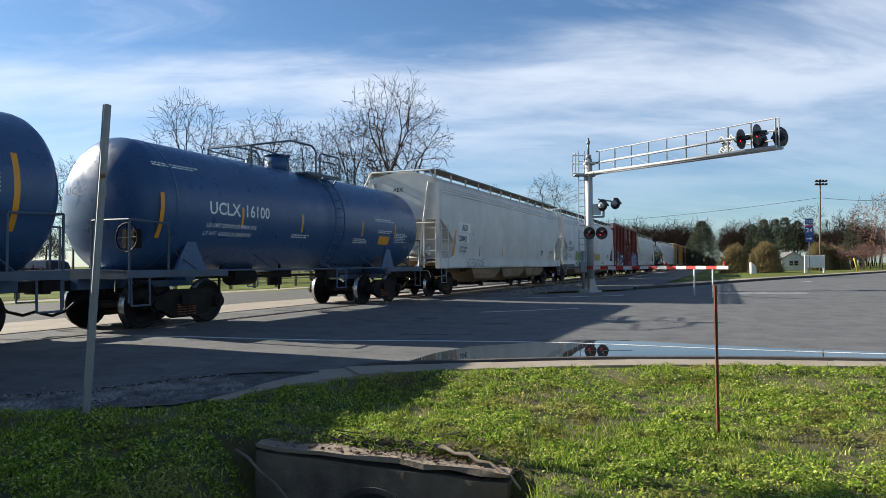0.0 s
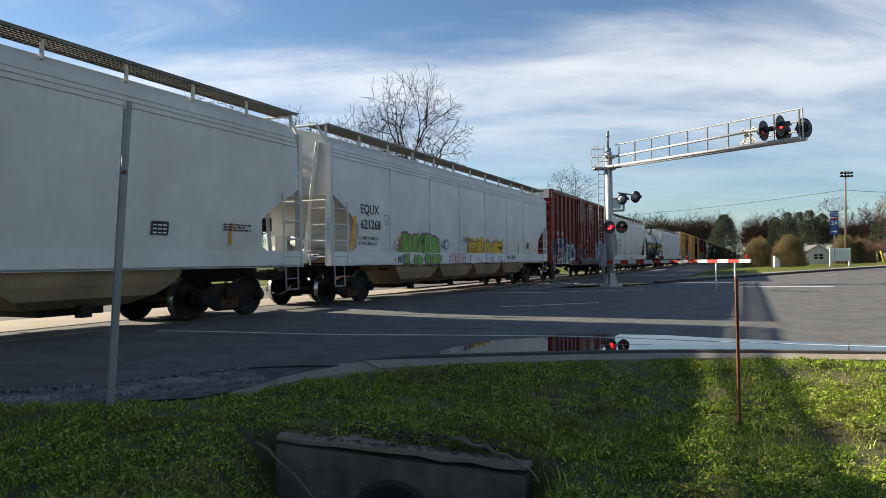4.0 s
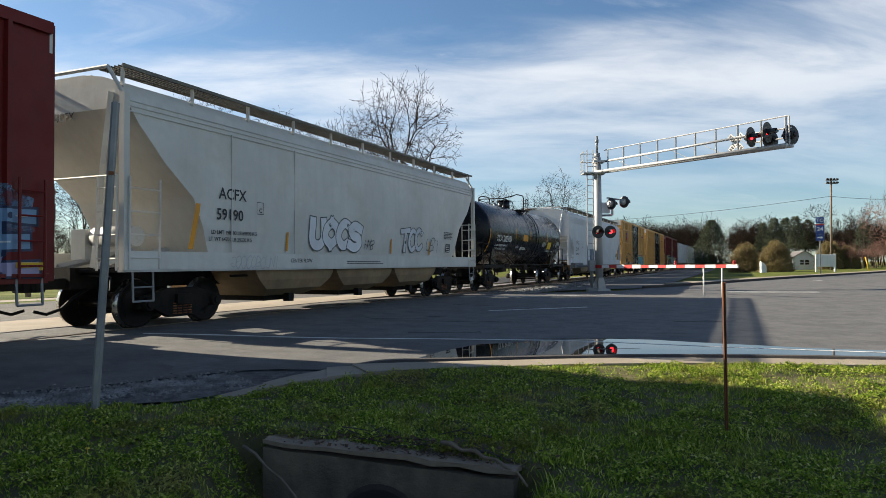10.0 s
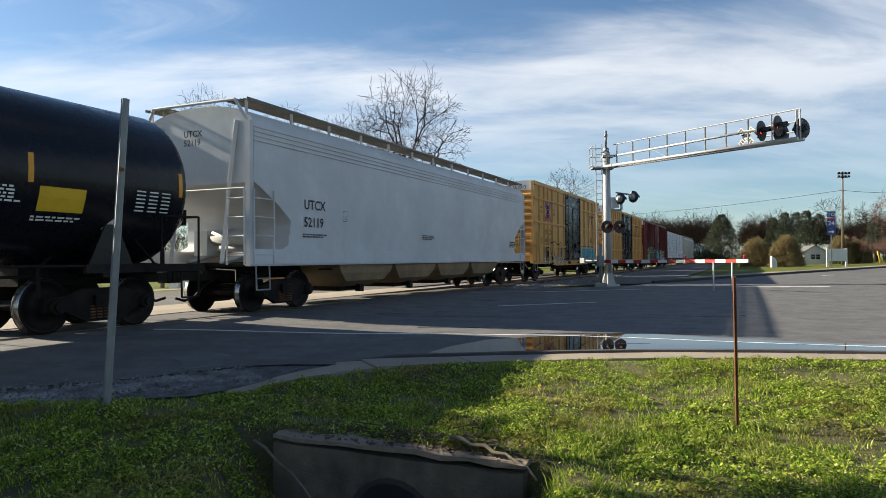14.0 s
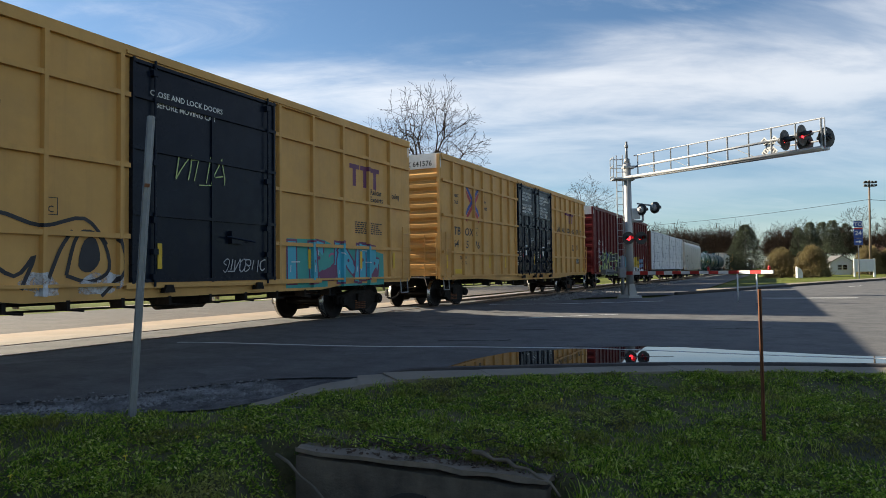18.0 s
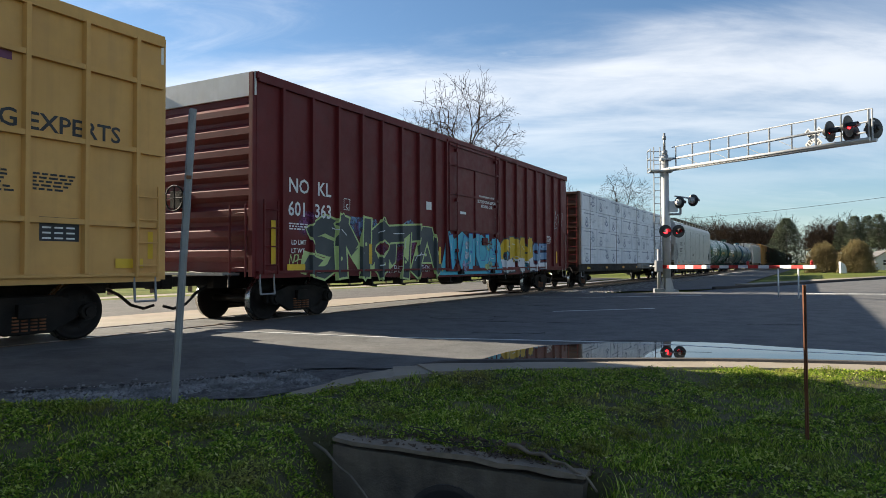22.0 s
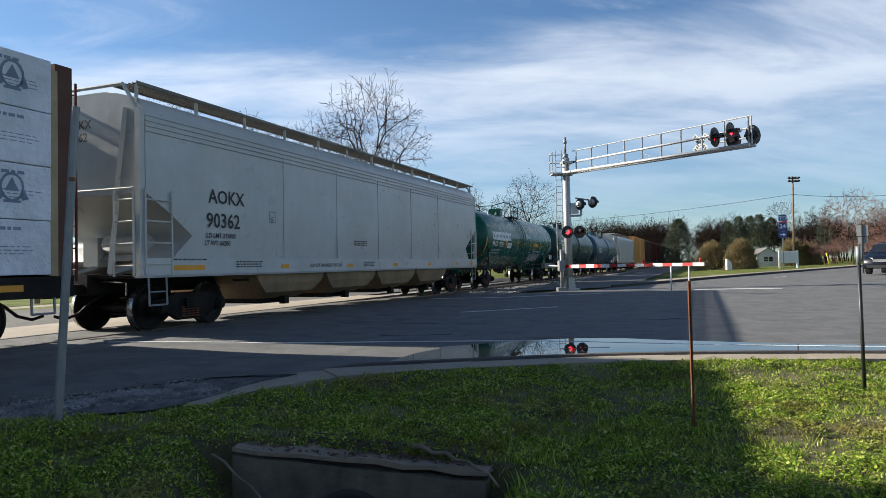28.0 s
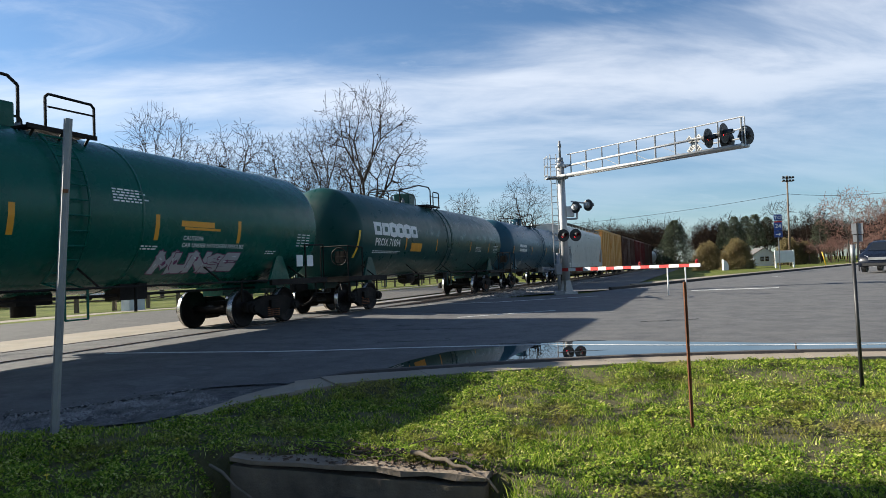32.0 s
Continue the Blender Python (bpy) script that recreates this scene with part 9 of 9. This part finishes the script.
evergreen(*spot(1243, 150), 10.6, 9.0, 81, 0.5, 0.08, 2200)
evergreen(*spot(1222, 165), 7.0, 6.5, 82, 0.6)
for k, (px, far, tall, wide) in enumerate(((1332, 118, 7.9, 3.6), (1352, 112, 8.3, 4.0), (1372, 120, 8.8, 4.2), (1390, 114, 8.7, 4.2), (1411, 118, 8.3, 3.8), (1508, 98, 6.4, 4.0))):
    evergreen(*spot(px, far), tall, wide, 83 + k, 0.45, 0.42 if px < 1500 else 0.2, 700)


# ---- roadside things on the far verge ----
def route_sign():
    x, y = spot(1432, 55)
    z = height(x, y)
    s = thing("route_sign", "blue route sign assembly on a steel post", "road sign", pose(x, y, z, 0, 0, -12))
    bm = B()
    box(bm, -0.04, 0.04, -0.02, 0.02, -0.1, 4.2)
    part("post", bm, GALV, s)

    def board(name, z0, z1, w, word, high, label):
        bm = B()
        box(bm, -w / 2, w / 2, -0.055, -0.03, z0, z1)
        bevel(bm, 0.008, 1)
        p = part(name, bm, SIGNBLUE, s, label)
        if word:
            co, faces, x0, x1 = GLYPHS[word]
            k = high / 0.7
            sheet("lettering", [((u - (x0 + x1) / 2) * k, -0.061, (z0 + z1) / 2 - high / 2 + v * k) for u, v in co], faces, WHITE, p)
        return p
    board("direction_plate", 4.12, 4.6, 0.62, "TO", 0.28, "blue plate with white lettering")
    shield = board("route_shield", 3.28, 4.06, 0.62, "24", 0.34, "blue route shield with a white number")
    bm = B()
    box(bm, -0.31, 0.31, -0.06, -0.054, 3.95, 4.06)
    part("shield_band", bm, GATERED, shield)
    arrow = board("arrow_plate", 2.72, 3.22, 0.62, "", 0, "blue plate with a white arrow")
    bm = B()
    v = [bm.verts.new((u * 0.72, -0.061, 2.97 + w)) for u, w in ((-0.28, -0.04), (0.05, -0.04), (0.05, -0.13), (0.3, 0), (0.05, 0.13), (0.05, 0.04), (-0.28, 0.04))]
    bm.faces.new(v)
    part("arrow", bm, WHITE, arrow)


def light_pole():
    x, y = spot(1451, 84)
    z = height(x, y)
    p = thing("floodlight_pole", "tall wooden pole with floodlights on a cross arm", "light pole", pose(x, y, z - 0.1, 0, 0.8, 0))
    bm = B()
    rod(bm, (0, 0, -0.2), (0, 0, 11.4), 0.14, 12, 0.09)
    part("pole", bm, WOOD, p)
    for zz in (11.1, 10.7):
        bm = B()
        box(bm, -0.68, 0.68, -0.05, 0.05, zz - 0.06, zz + 0.06)
        part("cross_arm", bm, WOOD, p)
    for k in range(4):
        for zz in (11.25, 10.85):
            bm = B()
            u = -0.6 + k * 0.4
            rod(bm, (u, -0.1, zz), (u, -0.36, zz - 0.1), 0.08, 10, 0.14)
            part("floodlight", bm, BLACK, p)
    q = thing("utility_pole", "wooden utility pole with a cross arm beside the road", "utility pole", pose(65, 76, height(65, 76) - 0.1))
    bm = B()
    rod(bm, (0, 0, -0.2), (0, 0, 9.5), 0.16, 12, 0.11)
    part("pole", bm, WOOD, q)
    bm = B()
    box(bm, -1.2, 1.2, -0.05, 0.05, 8.9, 9.05)
    part("cross_arm", bm, WOOD, q)
    for a, b, sag in (((x + 0.1, y, z + 9.0), (-8, 150, 11.0), 2.0), ((x, y, z + 9.0), (65, 76, height(65, 76) + 9.0), 0.9)):
        bm = B()
        a, b = Vector(a), Vector(b)
        pts = [a.lerp(b, k / 24) - Vector((0, 0, sag * 4 * (k / 24) * (1 - k / 24))) for k in range(25)]
        pipe(bm, pts, 0.022, 4)
        tagged(new("cable", mesh_of("cable", bm, BLACK)), "thin black overhead cable between poles", "cable", "overhead cables")


def verge():
    x, y = spot(1441, 72)
    z = height(x, y)
    b = thing("billboard", "blank white board on short posts", "sign board", pose(x, y, z, 0, 0, -8))
    bm = B()
    box(bm, -1.0, 1.0, -0.06, 0.06, 0.45, 1.75)
    bevel(bm, 0.02, 1)
    part("board", bm, HOUSEWALL, b)
    for u in (-0.92, 0.92):
        bm = B()
        box(bm, u - 0.08, u + 0.08, -0.08, 0.08, -0.1, 1.8)
        part("post", bm, GATEWHITE, b)
    x, y = spot(1404, 96)
    z = height(x, y)
    h = thing("house", "small white house with a grey gable roof", "house", pose(x, y, z - 0.1, 0, 0, -15))
    bm = B()
    box(bm, -1.5, 1.5, 0, 6, 0, 1.7)
    prism(bm, [(-1.5, 1.7), (1.5, 1.7), (0, 2.6)], 0.02, 5.98)
    part("wall", bm, HOUSEWALL, h)
    bm = B()
    for s in (-1, 1):
        prism(bm, [(0, 2.68), (s * 1.8, 1.58), (s * 1.8, 1.5), (0, 2.58)], -0.2, 6.2)
    part("roof", bm, ROOFING, h)
    for u in (-0.55, 0.1):
        bm = B()
        box(bm, u, u + 0.5, -0.04, 0.02, 0.7, 1.35)
        w = part("window", bm, GLASS, h)
        bm = B()
        box(bm, u - 0.04, u + 0.54, -0.06, -0.03, 0.99, 1.04)
        part("mullion", bm, HOUSEWALL, w)
    x, y = spot(1332, 74)
    bm = B()
    prism(bm, [(-0.28, 0), (0.28, 0), (0.28, 0.6), (0.1, 0.95), (-0.28, 1.2)], -0.2, 0.2)
    ob = tagged(new("utility_box", mesh_of("utility_box", bm, HOUSEWALL)), "small white utility box beside the shrubs", "utility box")
    ob.matrix_basis = Matrix.Translation((x, y, height(x, y) - 0.05))
    x, y = spot(1517, 66)
    g = thing("guy_guard", "leaning yellow guy-wire guard on the verge", "guy wire", pose(x, y, height(x, y) - 0.1, 0, -14, 0))
    bm = B()
    rod(bm, (0, 0, 0), (0, 0, 1.5), 0.05, 8)
    part("sleeve", bm, CAUTION, g)
    x, y = 26.2, 39.6
    s = thing("road_sign", "grey back of a small road sign on a dark post", "road sign", pose(x, y, height(x, y), 0, 0, -40))
    bm = B()
    box(bm, -0.04, 0.04, -0.03, 0.03, -0.1, 2.9)
    part("post", bm, BLACK, s)
    for z0, z1, w in ((2.2, 2.85, 0.6), (1.75, 2.16, 0.5)):
        bm = B()
        box(bm, -w / 2, w / 2, 0.03, 0.045, z0, z1)
        bevel(bm, 0.006, 1)
        part("panel", bm, GALV, s)
    # fence posts of the far verge
    f = thing("fence", "low wooden fence posts along the verge", "fence")
    bm = B()
    box(bm, -0.07, 0.07, -0.07, 0.07, -0.1, 0.95)
    post = mesh_of("post", bm, WOOD)
    for k in range(12):
        u, v = 50 + k * 3.0, 72 + k * 1.4
        part("post", post, WOOD, f, m=Matrix.Translation((u, v, height(u, v) - 0.1)))


route_sign()
light_pole()
verge()


# ---- vehicles ----
def minivan(x, y, turn, mat, label, scale=1.0):
    v = thing("minivan", label, "car", pose(x, y, height(x, y), 0, 0, turn), group="cars waiting at the gate")
    prof = [(2.45, 0.32), (2.5, 0.55), (2.42, 0.82), (2.2, 0.98), (1.35, 1.12), (0.55, 1.62), (0.2, 1.70), (-1.9, 1.72), (-2.3, 1.58), (-2.45, 1.0), (-2.48, 0.45), (-2.4, 0.30)]
    bm = B()
    rows = []
    ys = (-0.93, -0.86, -0.6, 0.0, 0.6, 0.86, 0.93)
    for yy in ys:
        edge = abs(yy) / 0.93
        row = []
        for px, pz in prof:
            tuck = 0.17 * max(0, (pz - 1.0) / 0.7)
            front = 0.16 * edge ** 3 * (1 if px > 1.9 else -0.6 if px < -2 else 0)
            row.append(bm.verts.new((px - front, yy * (1 - tuck), pz - (0.05 * edge ** 4 if pz > 1.5 else 0))))
        rows.append(row)
    for a, b in zip(rows, rows[1:]):
        for k in range(len(prof)):
            j = (k + 1) % len(prof)
            bm.faces.new((a[k], a[j], b[j], b[k])).smooth = True
    bm.faces.new(rows[0])
    bm.faces.new(rows[-1][::-1])
    part("body", bm, mat, v)

    def glass(points, name="window"):
        bm = B()
        bm.faces.new([bm.verts.new(p) for p in points])
        return part(name, bm, GLASS, v)
    glass([(1.30, -0.74, 1.17), (1.30, 0.74, 1.17), (0.62, 0.66, 1.60), (0.62, -0.66, 1.60)], "windscreen")
    for s in (-1, 1):
        for x0, x1, xt0, xt1 in ((1.0, 0.25, 0.55, 0.25), (0.15, -1.0, 0.15, -1.0), (-1.1, -2.2, -1.1, -2.1)):
            glass([(x0, s * 0.935, 1.08), (x1, s * 0.935, 1.08), (xt1, s * 0.842, 1.58), (xt0, s * 0.842, 1.58)])
        bm = B()
        prism(bm, [(0, 0), (0.3, 0), (0.22, 0.16), (0.02, 0.18)], -0.1, 0.1)
        part("mirror", bm, mat, v, m=Matrix.Translation((0.75, s * 1.05, 1.05)))
        bm = B()
        for q in ((2.40, 0.4, 0.66), (2.37, 0.46, 0.88), (2.05, 0.86, 0.93), (2.12, 0.88, 0.72)):
            bm.verts.new((q[0] + 0.035, s * q[1], q[2]))
        bm.verts.ensure_lookup_table()
        bm.faces.new(bm.verts[:])
        part("headlight", bm, HEADLAMP, v)
        for wx in (1.55, -1.5):
            bm = B()
            n = 24
            prof2 = [(0.0, 0.0), (0.0, 0.2), (0.03, 0.22), (0.02, 0.31), (-0.2, 0.31), (-0.2, 0.0)]
            rings = [[bm.verts.new((r * math.cos(k * math.tau / n), o, r * math.sin(k * math.tau / n))) for k in range(n)] if r else [bm.verts.new((0, o, 0))] for o, r in prof2]
            for i, (a, b) in enumerate(zip(rings, rings[1:])):
                for k in range(n):
                    loop = [a[k % len(a)], a[(k + 1) % len(a)], b[(k + 1) % len(b)], b[k % len(b)]]
                    loop = [q for i2, q in enumerate(loop) if q not in loop[:i2]]
                    f = bm.faces.new(loop)
                    f.material_index = 1 if i == 0 else 0
            part("wheel", mesh_of("wheel", bm, [BLACK, GALV]), BLACK, v, m=pose(wx, s * 0.93, 0.32, 0, 0, 180 if s < 0 else 0))
    bm = B()
    box(bm, 2.44, 2.52, -0.42, 0.42, 0.66, 0.80)
    part("grille", bm, GALV, v)
    bm = B()
    box(bm, 2.40, 2.51, -0.72, 0.72, 0.36, 0.50)
    part("bumper_intake", bm, BLACK, v)
    bm = B()
    for s in (-0.68, 0.68):
        rod(bm, (0.1, s, 1.72), (-1.8, s, 1.74), 0.02, 6)
    part("roof_rack", bm, BLACK, v)


minivan(25.7, 36.2, 222, CARPAINT, "dark blue minivan waiting at the crossing")
minivan(36.4, 44.2, 222, CARGREY, "silver minivan waiting behind the blue one")
for k, (px, far, mat, turn) in enumerate(((60, 46, CARPAINT, 160), (-40, 44, CARGREY, 160), (250, 52, CARGREY, 155))):
    xx, yy = spot(px, far)
    minivan(xx, yy, turn, mat, "parked minivan beyond the street")


def street_side():
    """What shows below the cars on the far side of the street, and an unseen shade tree."""
    f = thing("rail_fence", "low post and rail fence beyond the street", "fence")
    bm = B()
    box(bm, -0.08, 0.08, -0.08, 0.08, -0.1, 0.8)
    post = mesh_of("post", bm, WOOD)
    for k in range(34):
        p = at(6 + k * 2.2, -27.5)
        part("post", post, WOOD, f, m=Matrix.Translation((p.x, p.y, -0.15)))
    for z in (0.35, 0.62):
        bm = B()
        a, b = at(6, -27.5), at(79, -27.5)
        pipe(bm, [(a.x, a.y, z), (b.x, b.y, z)], 0.035, 5)
        part("rail", bm, WOOD, f)
    bx = at(26, -26.5)
    bm = B()
    box(bm, -0.5, 0.5, -0.3, 0.3, -0.1, 0.85)
    bevel(bm, 0.03, 1)
    ob = tagged(new("utility_cabinet", mesh_of("utility_cabinet", bm, HOUSEWALL)), "white utility cabinet on the grass", "cabinet")
    ob.matrix_basis = pose(bx.x, bx.y, -0.15, 0, 0, TURN)
    # an out-of-view tree beyond the tracks, added so its crown shades the bank's near end
    p = at(1.5, -15.7)
    rnd = random.Random(9)
    tree = thing("evergreen_tree", "unseen evergreen added beyond the tracks to shade the bank", "tree", Matrix.Translation((p.x, p.y, height(p.x, p.y) - 0.05)), group="evergreens at the wood's edge")
    bm = B()
    rod(bm, (0, 0, -0.1), (0, 0, 9.4), 0.13, 8, 0.04)
    part("trunk", bm, BARK, tree)
    verts, faces = [], []
    for _ in range(6500):
        d = Vector((rnd.gauss(0, 1), rnd.gauss(0, 1), rnd.gauss(0, 1))).normalized() * rnd.random() ** 0.4
        c = Vector((d.x * 3.0, d.y * 3.0, 9.0 + d.z * 2.1))
        c += c.normalized() * 0.4 * noise.noise(c * 0.9)
        e = Vector((rnd.gauss(0, 1), rnd.gauss(0, 1), rnd.gauss(0, 1))).normalized() * 0.3
        n = e.cross(Vector((rnd.gauss(0, 1), rnd.gauss(0, 1), rnd.gauss(0, 1)))).normalized() * 0.09
        b = len(verts)
        verts += [tuple(c - n), tuple(c + n), tuple(c + e * 0.7 + n), tuple(c + e)]
        faces.append((b, b + 1, b + 2, b + 3))
    sheet("crown", verts, faces, PINE, tree)


street_side()


def extra_motions():
    """The red discs rise to the lens and sink back in turn, as the lamps flash."""
    for disc, phase in BLINK:
        rows = [(0, pose(0, 0.03, 0))]
        t, on = (1.382, 0.70) if phase else (0.69, 0.63)
        while t < 31.2:
            rows += [(t - 0.06, pose(0, 0.03, 0)), (t, pose(0, -0.026, 0)), (t + on, pose(0, -0.026, 0)), (t + on + 0.06, pose(0, 0.03, 0))]
            t += 1.406
        rows.append((32, rows[-1][1]))
        walk(disc, rows)


# ---- what moves ----
def motions():
    times = [0, 2, 4, 6, 8, 10, 12, 14, 16, 18, 20, 22, 24, 26, 28, 30, 32]
    for car, s0 in CARS:
        rows = []
        for t in times:
            p = at(s0 - travel(t), -TRACK)
            rows.append((t, pose(p.x, p.y, 0, 0, 0, TURN)))
        walk(car, rows)
    step = 1 / 15
    first = {}
    for wheel, d in WHEELSETS:
        if d not in first:
            rows = []
            for k in range(481):
                t = k * step
                rows.append((t, pose(d, 0, WR, 0, -math.degrees((travel(t) - travel(0)) / WR) % 360, 0)))
            walk(wheel, rows)
            first[d] = wheel
        else:
            # alike axles turn alike
            wheel.rotation_mode = "QUATERNION"
            wheel.animation_data_create()
            wheel.animation_data.action = first[d].animation_data.action
            wheel.animation_data.action_slot = first[d].animation_data.action_slot
    extra_motions()


motions()
